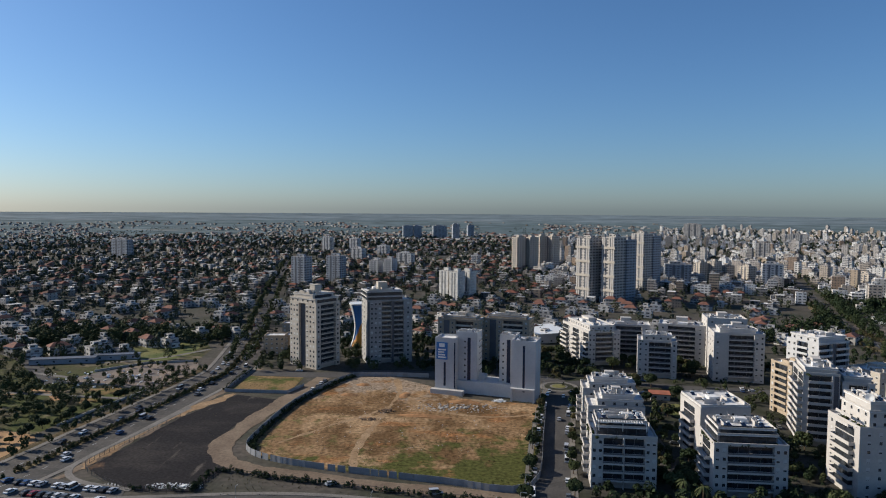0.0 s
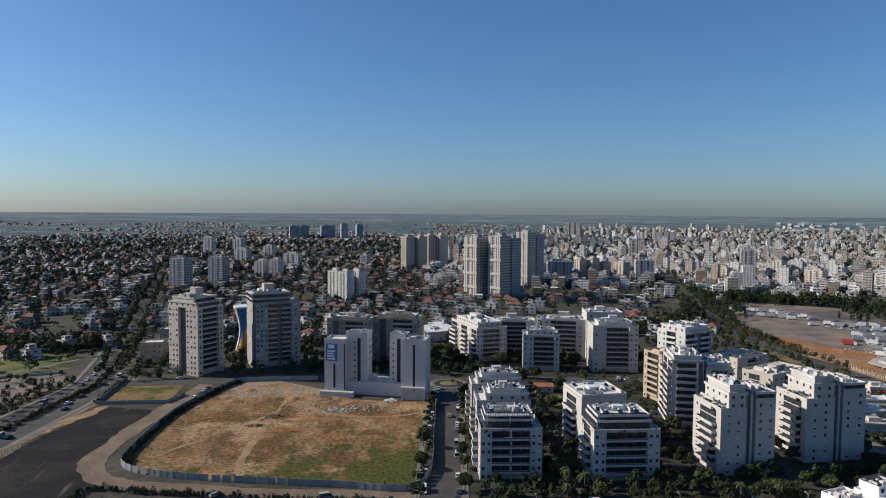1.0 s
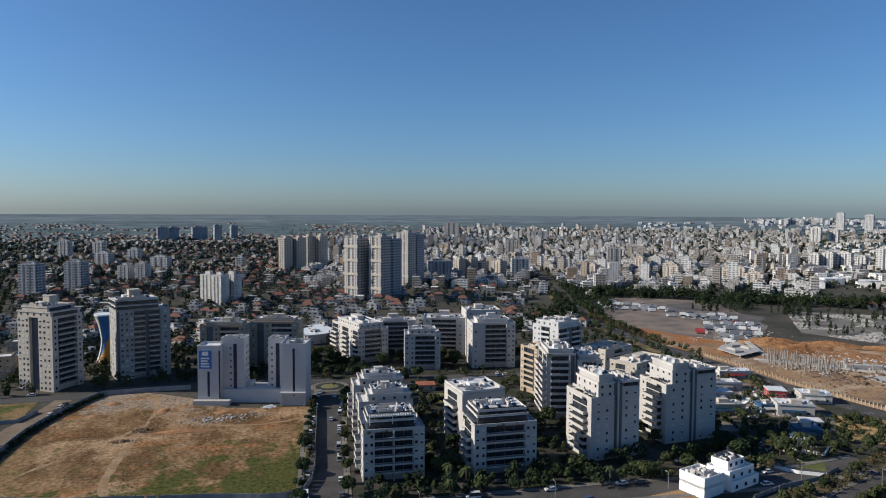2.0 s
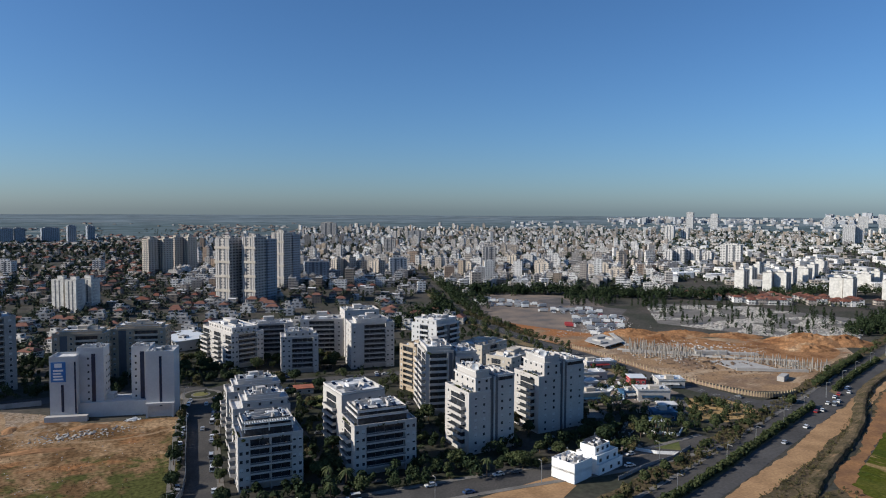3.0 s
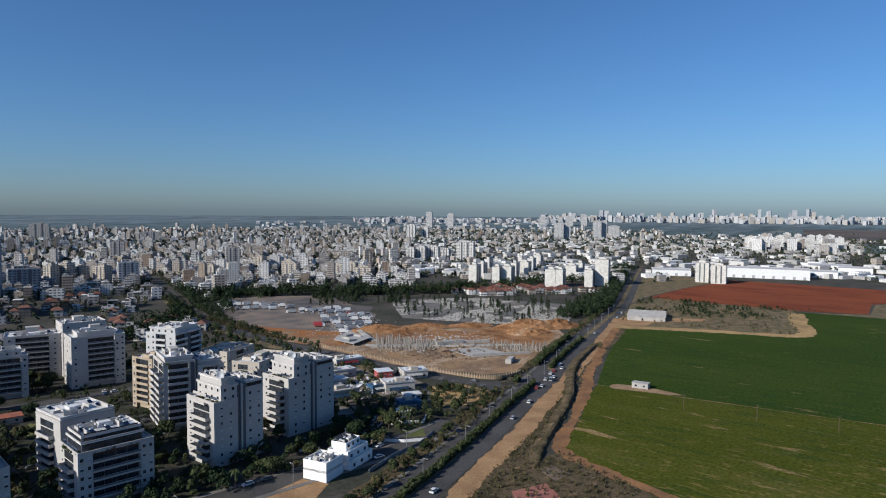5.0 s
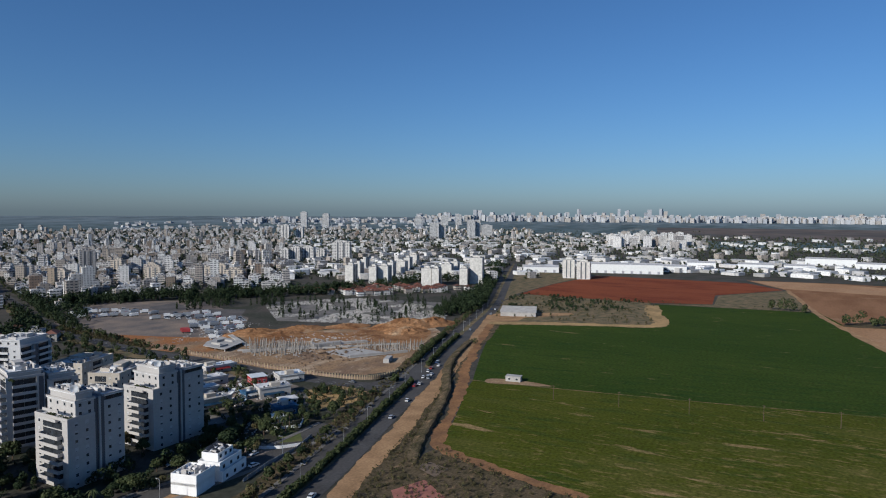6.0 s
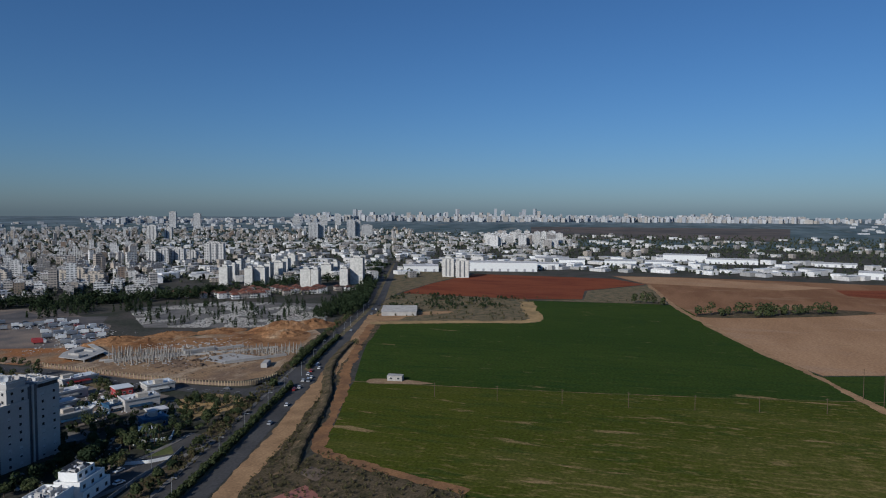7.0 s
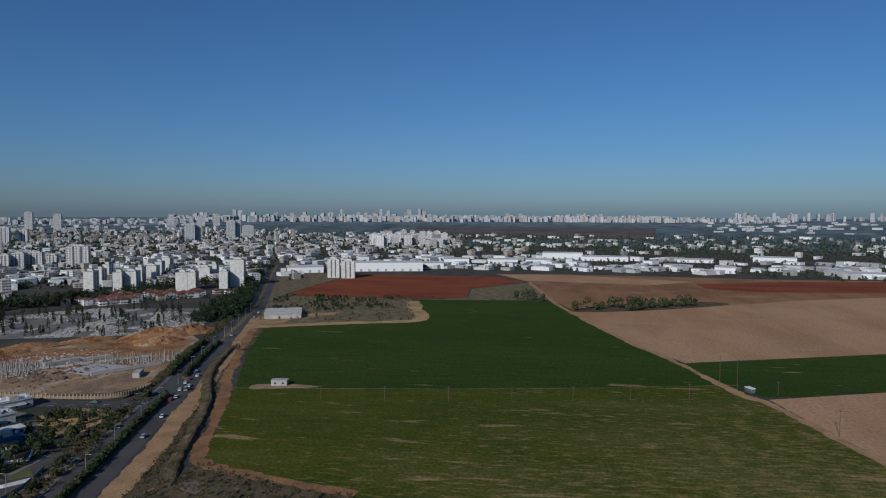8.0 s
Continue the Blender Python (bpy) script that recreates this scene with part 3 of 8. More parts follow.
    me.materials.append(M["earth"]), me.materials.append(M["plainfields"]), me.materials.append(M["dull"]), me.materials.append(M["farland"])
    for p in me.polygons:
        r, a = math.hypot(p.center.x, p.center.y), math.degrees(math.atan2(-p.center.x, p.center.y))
        # the farther rings take the haze-tinted land colours
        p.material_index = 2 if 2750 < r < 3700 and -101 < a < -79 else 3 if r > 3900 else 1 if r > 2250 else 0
    return tagged(new("ground", me), "grey-brown town ground running out to plains coloured as in haze", "ground", "", "structure")


build_ground()
# the eastern fields, each laid a little above the last
FIELD = [(249, 133), (281, 142), (307, 151), (339, 163), (366, 171), (427, 194), (531, 230), (556, 238), (611, 104), (760, 134), (776, -28), (560, -72), (387, -119), (288, -143), (190, -165), (120, -150), (150, 20), (224, 63), (235, 103)]
sheet("field", [(359, 168), (366, 171), (427, 194), (531, 230), (556, 238), (611, 104), (760, 134), (776, -28), (560, -72), (406, -116), (385, -20), (370, 70)], 0.06, M["wheat"], "dark green field of young wheat with thin ochre patches", "field")
sheet("field_near", [(249, 133), (281, 142), (307, 151), (339, 163), (359, 168), (370, 70), (385, -20), (406, -116), (387, -119), (288, -143), (190, -165), (120, -150), (150, 20), (224, 63), (235, 103)], 0.065, M["wheat_near"], "olive green thin wheat with ochre patches", "field")
sheet("field_second", [(380, -126), (395, -116), (459, -100), (513, -252), (620, -420), (480, -400), (401, -198)], 0.07, M["wheat"], "darker green field of young crop beyond a track", "field")
sheet("brown_field", [(462, -102), (546, -69), (695, -36), (716, -93), (766, -220), (816, -297), (867, -423), (900, -640), (740, -700), (640, -440), (513, -252)], 0.08, M["stubble"], "pale brown stubble field", "field")
sheet("brown_field_near", [(376, -127), (401, -198), (480, -400), (300, -400), (150, -200), (180, -163), (287, -143), (327, -135)], 0.09, M["stubble"], "bare pale brown field beside the track", "field")
sheet("red_field", [(777, 300), (770, 140), (790, 78), (880, 84), (985, 10), (1060, 60), (1066, 280), (900, 300)], 0.10, M["plough"], "dark red ploughed field", "field")
sheet("field_margin", [(560, -72), (776, -25), (985, 5), (1105, 62), (1118, -60), (1080, -380), (1075, -690), (860, -700), (660, -420)], 0.077, M["tilled"], "dull brown field margins", "field")
sheet("brown_field_far", [(776, -25), (843, -10), (981, 5), (1101, 60), (1112, -52), (1022, -236), (906, -210), (800, -110)], 0.11, M["tilled"], "far reddish brown tilled field", "field")
sheet("pale_field_far", [(1101, 58), (1110, -52), (1022, -236), (968, -164), (1005, 11)], 0.114, M["stubble"], "far pale brown stubble strip", "field")
sheet("red_field_far", [(994, -231), (1042, -378), (1064, -518), (1040, -680), (930, -660), (911, -444), (900, -292), (929, -230)], 0.12, M["plough"], "far strip of red ploughed earth", "field")
sheet("scrub_yard", [(611, 108), (553, 243), (598, 262), (690, 290), (776, 297), (769, 140), (757, 138)], 0.05, M["scrub"], "dry scrub and bare earth beside the shed", "ground")
sheet("roadside_scrub", [(600, 266), (690, 296), (862, 362), (1010, 410), (1080, 400), (1070, 290), (900, 302), (780, 304), (690, 291)], 0.045, M["scrub"], "dry scrub between the main road and the red field", "ground")
sheet("tree_scrub", [(691, -41), (749, -85), (789, -190), (770, -215), (712, -121)], 0.135, M["brush"], "dull weedy ground under a row of trees", "ground", soft=4)
sheet("scrub_wedge", [(776, -20), (762, 132), (788, 76), (880, 80), (980, 6), (800, -14)], 0.13, M["scrub"], "dry scrub strip between the fields", "ground")
sheet("near_scrub", [(150, 127), (206, 138), (247, 132), (235, 103), (224, 63), (150, 20), (60, 60), (80, 120)], 0.05, M["brush"], "rough brown scrubland beside the dirt road", "ground")
# main road to the east, and the street along the building site
STREET_N = [(350, 196), (329, 199), (317, 220), (314, 257), (313, 280), (315, 303), (318, 334), (319, 366), (318, 396), (325, 457), (344, 549), (375, 636), (418, 735), (520, 980)]
ROAD = [(40, 117), (120, 138), (211, 160), (276, 178), (352, 199), (428, 222), (535, 251), (667, 288), (862, 357), (1240, 490)]
ribbon("road_main", ROAD, 9.8, 0.08, M["asphalt"], "grey asphalt road running out between town and fields", offset=-3.3)
ribbon("road_old", ROAD, 6.0, 0.077, M["asphalt_old"], "older service lane beside the main road", offset=8.0)
ribbon("pavement", ROAD[:6], 2.0, 0.09, M["pave"], "pale narrow pavement beside the service lane", category="pavement", offset=12.2, thick=0.06)
ribbon("verge", [(60, 88), (160, 122), (225, 141), (262, 149), (300, 160), (345, 176), (390, 194), (430, 207), (480, 220), (560, 243)], 17, 0.072, M["brush"], "brown scrubby verge beside the dirt road", category="ground", soft=40, rough=2)
ribbon("verge_town", ROAD, 4.4, 0.085, M["scrub"], "planted strip between main road and service lane", category="ground", offset=2.8, soft=20, rough=0.5)
ribbon("verge_brown", ROAD[:8], 9, 0.07, M["brush"], "brown verge with shrubs beside the service lane", category="ground", offset=17, soft=20, rough=3)
ribbon("verge_street", STREET_N[4:13], 9, 0.071, M["scrub"], "weedy verge along the street", category="ground", offset=10, soft=20, rough=5)
ribbon("dirt_road", [(60, 102), (160, 132), (220, 150), (251, 157), (298, 171), (354, 187), (415, 206), (482, 225), (571, 252), (600, 262)], 9.6, 0.10, M["dirt"], "pale sandy dirt road beside the main road", soft=40, rough=2.2, offset=-1.0)
ribbon("track_field", [(90, -178), (287, -141), (327, -133), (368, -124), (389, -114), (458, -98), (546, -71), (691, -38), (790, -20), (985, 5)], 5.5, 0.14, M["dirt"], "pale earth track between the fields", category="track", soft=24, rough=3)
ribbon("track_lane", [(358, 170), (370, 70), (385, -20), (406, -121)], 1.1, 0.115, M["plot"], "thin bare lane across the wheat field", category="track", soft=24, rough=1.0)
ribbon("red_edge", [(226, 62), (236, 103), (246, 131), (258, 139), (295, 150), (336, 166), (372, 181), (420, 198), (475, 217), (548, 240)], 6.2, 0.105, M["red_edge"], "reddish bare earth along the field's edge", category="ground", soft=50, rough=3, offset=-0.6)
ribbon("field_edge", [(553, 243), (580, 180), (612, 104), (690, 118), (750, 132)], 14, 0.108, M["brown"], "bare ochre strip at the head of the field", category="ground", soft=30, rough=5, offset=4)
sheet("shed_yard", [(560, 248), (575, 225), (600, 226), (640, 190), (652, 196), (628, 236), (606, 262), (580, 258)], 0.112, M["dirt"], "pale trodden yard round the farm shed", "ground")
sheet("hut_yard", [(357, 158), (367, 160), (371, 140), (368, 122), (364, 128), (361, 140)], 0.118, M["rut"], "bare trodden earth round the hut", "ground", soft=5)
# the ditch lies flat; its shade is put into the dark colour
ribbon("ditch", [(232, 134), (254, 141), (292, 153), (329, 167), (378, 191), (417, 205), (473, 219)], 3.6, 0.095, M["estate"], "overgrown ditch beside the dirt road, flat with its shade as dark colour", category="ditch")
# streets
# asphalt and planting, its colour darkened for the shade between the flats
sheet("estate_ground", [(42, 200), (206, 186), (262, 196), (300, 300), (296, 360), (210, 470), (80, 480), (60, 395), (62, 340), (46, 232)], 0.03, M["estate"], "asphalt and planted ground between the flats, darkened as in shade", "ground")
ribbon("road_cross", STREET_N[:12], 13, 0.085, M["asphalt"], "dark asphalt street along the building site")
ribbon("road_cross_far", STREET_N[10:], 8, 0.084, M["asphalt_old"], "narrow street running on into the town")
STREET_A = [(30, 196), (37.5, 225), (49, 290), (61, 345), (66, 366)]
ribbon("road_lot", STREET_A, 15, 0.088, M["asphalt_old"], "grey street with parked cars along the flats")
STREET_S = [(-240, 218), (-135, 216), (-60, 222), (-10, 216), (36, 212), (95, 205), (140, 199), (200, 190), (250, 190)]
ribbon("road_south", STREET_S, 12, 0.075, M["asphalt_old"], "grey street in front of the flats")
AVENUE = [(-182, 180), (-160, 247), (-151, 290), (-143, 332), (-135, 376), (-132, 415), (-148, 520), (-172, 640), (-205, 800), (-240, 985), (-300, 1300)]
ribbon("road_avenue_far", AVENUE[5:], 6.5, 0.069, M["asphalt_old"], "narrower avenue running out between trees")
ribbon("road_avenue", AVENUE[:7], 26, 0.07, M["avenue"], "wide grey avenue with lanes of cars")
ribbon("road_lot_north", [(-136, 402), (-100, 402), (-74, 398), (-40, 405), (0, 402), (60, 392), (66, 376)], 13, 0.078, M["asphalt"], "street behind the sandy lot")
for nm, line, off in (("pavement", STREET_A, 8.6), ("pavement", STREET_A, -8.6), ("pavement", STREET_S, 7.4), ("pavement", STREET_S, -7.4), ("pavement", AVENUE[:7], 14.6), ("pavement", AVENUE[:7], -14.6)):
    ribbon(nm, line, 2.4, 0.1, M["pave"], "pale paved pavement with raised kerb", category="pavement", offset=off, thick=0.08)
ribbon("avenue_edge", AVENUE[:6], 4, 0.073, M["track"], "sandy strip beside the avenue", category="ground", offset=-18, soft=20, rough=4)
ribbon("avenue_edge", AVENUE[:6], 4, 0.074, M["brush"], "dusty planted strip beside the avenue", category="ground", offset=17.5, soft=20, rough=2)
ribbon("median", AVENUE[1:7], 3.0, 0.1, M["scrub"], "planted strip in the middle of the avenue", category="median", thick=0.1)
sheet("car_park", [(-160, 240), (-150, 243), (-128, 236), (-112, 231), (-110, 222), (-156, 222)], 0.098, M["asphalt"], "dark asphalt car park at the street corner", "road")
ribbon("pavement", [(-126, 330), (-134, 292), (-141.5, 262), (-141, 248), (-131, 238.5), (-110, 232)], 2.6, 0.105, M["pave"], "pale paved footway round the gravel lot", category="pavement", offset=-0.5, thick=0.06, soft=10)
sheet("junction", [(304, 190), (312, 214), (326, 218), (340, 214), (378, 221), (372, 206), (330, 186)], 0.0865, M["asphalt"], "open asphalt junction with the main road", "road")
sheet("yard_sand", [(352, 491), (364, 450), (378, 418), (396, 400), (352, 396), (328, 390), (326, 414), (333, 454)], 0.068, M["site"], "orange bare earth at the yard's edge", "ground")
ribbon("road_circle", [(66, 376), (90, 385), (150, 372), (220, 360)], 10, 0.082, M["asphalt"], "street running east from the roundabout")
ribbon("road_estate", [(85, 210), (90, 260), (96, 320), (104, 380)], 7, 0.079, M["asphalt_old"], "service lane between the flats")
ribbon("track_lot", [(-70, 392), (-82, 345), (-91, 300), (-92, 272), (-78, 254), (-45, 242), (30, 226)], 9, 0.125, M["track"], "sandy track round the fenced lot", category="track", soft=16, rough=2.5)
LOT = [(-79.5, 270), (-80, 285), (-74, 335), (-61, 377), (-53, 394), (-30, 394), (-8, 376), (10, 350), (52, 339), (44, 290), (31, 236), (0, 240), (-30, 248), (-48, 253), (-68, 261)]
sheet("sandy_lot", LOT, 0.11, M["lot"], "bare orange-brown sandy lot with grass patches", "ground")
sheet("dark_lot", [(-136, 251), (-124, 240), (-108, 231), (-88, 230), (-83, 249), (-96, 270), (-96, 300), (-86, 345), (-110, 354), (-125, 314)], 0.115, M["lot_grey"], "dark gravel lot with sandy rims", "ground")
ribbon("lot_rim", [(-112, 356), (-127, 318), (-138, 268), (-138, 250)], 5, 0.12, M["rut"], "sandy rim along the dark lot", category="ground", soft=24, rough=6)
sheet("grass_plot", [(-118, 360), (-115, 395), (-82, 392), (-84, 358)], 0.1, M["plot"], "small fenced grass plot", "ground")
sheet("parkland", [(-420, 560), (-300, 560), (-190, 520), (-164, 470), (-158, 400), (-176, 320), (-182, 262), (-230, 240), (-330, 240), (-420, 380)], 0.03, M["parkland"], "park and rough ground with beds beside the avenue", "ground")
sheet("park_lawn", [(-222, 441), (-221, 474), (-199, 492), (-175, 493), (-173, 453), (-179, 436), (-197, 429)], 0.06, M["grass"], "park lawn with paths and trees", "ground")
sheet("park_plaza", [(-220, 380), (-191, 375), (-166, 366), (-155, 376), (-152, 415), (-160, 430), (-191, 422), (-210, 401)], 0.055, M["yard"], "dusty paved park ground with beds and paths", "ground")
sheet("lawn", [(-186, 336), (-196, 363), (-179, 367), (-170, 353), (-170, 332), (-179, 338)], 0.065, M["plot"], "half dry lawn in the park", "ground")
ribbon("park_lane", [(-320, 480), (-302, 456), (-277, 436), (-235, 390), (-222, 375)], 9, 0.07, M["asphalt_old"], "narrow lane with parked cars beside the park")
ribbon("park_path", [(-240, 345), (-230, 353), (-224, 360), (-211, 354), (-200, 341)], 4, 0.085, M["dirt"], "curved sandy path through the park", category="path")
for q in ([(-285, 440), (-230, 425), (-190, 440), (-165, 470)], [(-250, 400), (-205, 385), (-170, 395)], [(-235, 355), (-200, 350), (-165, 345)]):
    ribbon("park_path", q, 3.5, 0.09, M["pave"], "pale paved path through the park", category="path")
sheet("lawn", [(108, 336), (122, 343), (134, 322), (116, 316)], 0.09, M["grass"], "small green lawn between the flats", "ground")
sheet("sand_patch", [(-215, 262), (-197, 294), (-179, 288), (-172, 278), (-176, 258)], 0.06, M["dirt"], "orange sandy patch beside the avenue", "ground")
sheet("villa_yard", [(118, 190), (160, 193), (163, 182), (140, 170), (112, 172)], 0.09, M["dirt"], "bare sandy plot beside the white villas", "ground")
sheet("dry_plot", [(275, 248), (312, 232), (306, 205), (282, 198), (262, 215)], 0.06, M["brown"], "dry ochre plot with shrubs", "ground")
sheet("site_ground", [(316, 372), (345, 400), (398, 392), (480, 330), (520, 285), (480, 250), (362, 218), (338, 232), (322, 290), (314, 330)], 0.064, M["site"], "orange excavated ground of the building site", "ground")
sheet("orange_cut", [(409, 401), (438, 365), (453, 326), (489, 325), (500, 290), (489, 268), (440, 256), (430, 290), (415, 338), (388, 368)], 0.074, M["orange_soil"], "bright orange cut earth above the columns", "ground", soft=4)
sheet("site_slab", [(379, 295), (402, 284), (398, 249), (372, 267)], 0.3, M["concrete"], "pale concrete slab of the building site", "ground", thick=0.2)
sheet("truck_yard", [(318, 430), (330, 545), (449, 690), (540, 600), (470, 455), (400, 396), (330, 404)], 0.06, M["yard"], "dusty parking yard full of lorries", "ground")
sheet("dark_plot", [(474, 600), (509, 602), (493, 559), (441, 530)], 0.09, M["black_lot"], "dark tarred yard", "ground")
sheet("dark_plot", [(486, 548), (510, 497), (476, 471), (449, 484), (451, 522)], 0.09, M["black_lot"], "dark tarred yard beyond a low bank", "ground")
sheet("embankment_ground", [(352, 565), (350, 509), (336, 436), (328, 412), (327, 436), (334, 491), (345, 555)], 0.073, M["brush"], "olive-brown weedy slope beside the street", "ground", soft=3)
sheet("cemetery", [(528, 485), (560, 520), (640, 450), (660, 335), (552, 288), (500, 330), (470, 420)], 0.06, M["pave"], "pale cemetery ground between cypresses", "ground")

sheet("garden_lawn", [(218, 196), (232, 206), (236, 198), (226, 188)], 0.09, M["grass"], "small garden lawn with palms beside the villas", "ground")
sheet("paved_yard", [(218, 246), (228, 258), (238, 246), (236, 236), (226, 238)], 0.085, M["pave"], "pale paved yard between gardens", "ground")
sheet("paved_yard", [(258, 236), (282, 256), (292, 242), (276, 224), (262, 226)], 0.087, M["pave"], "pale paved yard beside the shops", "ground")
sheet("paved_yard", [(196, 200), (206, 206), (216, 202), (212, 192), (200, 192)], 0.083, M["yard"], "dusty yard behind the white villas", "ground")
sheet("shop_yard", [(236, 256), (300, 316), (306, 300), (298, 250), (270, 246)], 0.062, M["yard"], "dusty yard round the low shops", "ground")
sheet("red_floor", [(188, 116), (200, 126), (214, 120), (204, 106)], 0.12, M["clinker"], "reddish paved floor in the scrub", "ground")
sheet("bare_patch", [(218, 118), (224, 130), (231, 127), (228, 117)], 0.118, M["track"], "bare grey patch in the scrub", "ground")


def bank(pts, label):
    """An earth bank, gentle on its road side and steep on its field side."""
    p = smooth_line(pts, 24)
    bm, rows = bmesh.new(), []
    for i, q in enumerate(p):
        t = (p[min(i + 1, len(p) - 1)] - p[max(i - 1, 0)]).normalized()
        nrm = Vector((-t.y, t.x))
        k = 1 + 0.45 * noise.noise((q.x * .09, q.y * .09, 2.0))
        e = min(1.0, i / 12, (len(p) - 1 - i) / 12)
        rows.append([bm.verts.new((*(q + nrm * (o + 0.7 * noise.noise((q.x * .2, q.y * .2, o)))), 0.06 + h * k * e)) for o, h in ((5.5, 0), (4.2, 0.7), (2.5, 1.2), (0.9, 1.7), (-0.2, 1.5), (-0.9, 0.0))])
    for r, s in zip(rows, rows[1:]):
        for i in range(len(r) - 1):
            bm.faces.new((r[i + 1], s[i + 1], s[i], r[i]))
    return tagged(new("earth_bank", finish("earth_bank", bm, M["brush"])), label, "bank", "", "structure")


bank([(226, 131), (254, 142), (292, 154.5), (329, 168.5), (378, 192.5), (417, 206.5), (473, 221)], "brown scrubby bank falling steeply into a ditch")
# ---------------------------------------------------------------- apartment houses
STOREY = 3.1
WIN = {}


def window_mesh(w=1.3, h=1.4, shut=0.0):
    """A window that faces -y: frame standing proud of the wall with its pane, a roller shutter part way down."""
    key = (w, h, shut)
    if key not in WIN:
        bm = bmesh.new()
        f = 0.12
        box(bm, -w / 2, w / 2, -0.06, 0.02, 0, h, 0)
        box(bm, -w / 2 + f, w / 2 - f, -0.07, -0.055, f, h - f * (1 if not shut else 1 + (h - 2 * f) * shut / f), 1)
        if shut:
            box(bm, -w / 2 + f, w / 2 - f, -0.09, -0.055, h - f - (h - 2 * f) * shut, h - f, 0)
        WIN[key] = finish("window", bm, [M["frame"], M["glass"]])
    return WIN[key]


BALC = {}


def balcony_mesh(w, out, rail, wall):
    key = (round(w, 2), round(out, 2), rail, wall.name)
    if key not in BALC:
        bm = bmesh.new()
        box(bm, 0, w, -out, 1.55 if rail != "box" else -0.01, -0.22, 0.0, 0)
        if rail == "box":
            box(bm, 0, w, -out, -out + 0.14, 0.0, 1.05, 0)
            box(bm, 0, 0.14, -out + 0.14, -0.01, 0.0, 1.05, 0)
            box(bm, w - 0.14, w, -out + 0.14, -0.01, 0.0, 1.05, 0)
            BALC[key] = finish("balcony", bm, [wall, M["darkwall"]])
            return BALC[key]
        if rail == "solid":
            box(bm, 0, w, -out, -out + 0.15, 0.0, 1.0, 0)
        else:
            box(bm, 0, w, -out, -out + 0.15, 0.0, 0.42, 0)
            box(bm, 0.02, w - 0.02, -out + 0.03, -out + 0.09, 0.42, 0.98, 1)
            box(bm, 0, w, -out, -out + 0.12, 0.98, 1.05, 0)
        for x in (0.0, w - 0.12):
            box(bm, x, x + 0.12, -out + 0.15, 0, 0.0, 1.0, 0 if rail == "solid" else 1)
        BALC[key] = finish("balcony", bm, [wall, M["darkwall"]])
    return BALC[key]


def door_mesh(w):
    key = ("door", round(w, 2))
    if key not in BALC:
        bm = bmesh.new()
        # glass doors, widened so their dark colour also gives the recess its shade
        k = max(1, round(w / 3.4))
        for i in range(k):
            box(bm, i * w / k + 0.03, (i + 1) * w / k - 0.03, -0.04, 0.02, 0.05, 2.7, 0)
        BALC[key] = finish("balcony_glazing", bm, [M["glass"]])
    return BALC[key]


def faces_of(W, D):
    """For each side: start corner, direction along it, outward normal, length, turn of what is set on it."""
    return {"front": ((0, 0), (1, 0), (0, -1), W, 0), "right": ((W, 0), (0, 1), (1, 0), D, 90),
            "back": ((W, D), (-1, 0), (0, 1), W, 180), "left": ((0, D), (0, -1), (-1, 0), D, 270)}


def apartment(label, x, y, rz, W, D, floors, pattern, wall="plaster", trim=None, base=0.0, rail="solid", top=(), group="", name="apartment_building", first=0, win=(1.3, 1.4)):
    """A block of flats with its near left corner at (x, y).
    pattern: side -> list of (kind, share): w1..w4 window columns, b balcony bay, g dark groove, s blank wall.
    top: set-back upper levels as (inset left, right, front, back, storeys, kind)."""
    ob = thing(name, label, "building", x, y, base, rz, group)
    wm, tm = M[wall], M[trim or wall]
    height = floors * STOREY + 0.4
    outline, bays, cols = [], [], []
    for side in ("front", "right", "back", "left"):
        (sx, sy), (dx, dy), (nx, ny), length, turn = faces_of(W, D)[side]
        segs = pattern.get(side, [("s", 1)])
        total, run = sum(s for _, s in segs), 0.0
        outline.append((sx, sy))
        for kind, share in segs:
            a, b = run, run + length * share / total
            run = b
            pa, pb = (sx + dx * a, sy + dy * a), (sx + dx * b, sy + dy * b)
            if kind in ("b", "g"):
                dep = 1.5 if kind == "b" else 1.9 if share > 3 else 0.5
                # keep notches away from the corners
                a2, b2 = max(a, 0.3), min(b, length - 0.3)
                pa, pb = (sx + dx * a2, sy + dy * a2), (sx + dx * b2, sy + dy * b2)
                outline += [pa, (pa[0] - nx * dep, pa[1] - ny * dep), (pb[0] - nx * dep, pb[1] - ny * dep), pb]
                bays.append((kind, pa, (nx, ny), (dx, dy), b2 - a2, turn, dep))
            elif kind == "p":
                bays.append((kind, pa, (nx, ny), (dx, dy), b - a, turn, 0))
            elif kind[0] == "w":
                k = int(kind[1:])
                for i in range(k):
                    t = a + (b - a) * (i + 0.5) / k
                    cols.append((sx + dx * t, sy + dy * t, turn))
    bm = bmesh.new()
    prism(bm, outline, 0, height, 0, 1)
    part("wall", bm, [wm, M["roof"]], ob)
    bm = bmesh.new()
    for x0, x1, y0, y1 in ((0, W, 0, 0.25), (0, W, D - 0.25, D), (0, 0.25, 0.25, D - 0.25), (W - 0.25, W, 0.25, D - 0.25)):
        box(bm, x0 - 0.03, x1 + 0.03, y0 - 0.03, y1 + 0.03, height, height + 0.9)
    part("parapet", bm, wm, ob)
    wmesh = window_mesh(*win)
    blinds = [wmesh, wmesh, wmesh, window_mesh(*win, 0.45), window_mesh(*win, 0.9)]
    pick = random.Random(int(x * 7 + y))
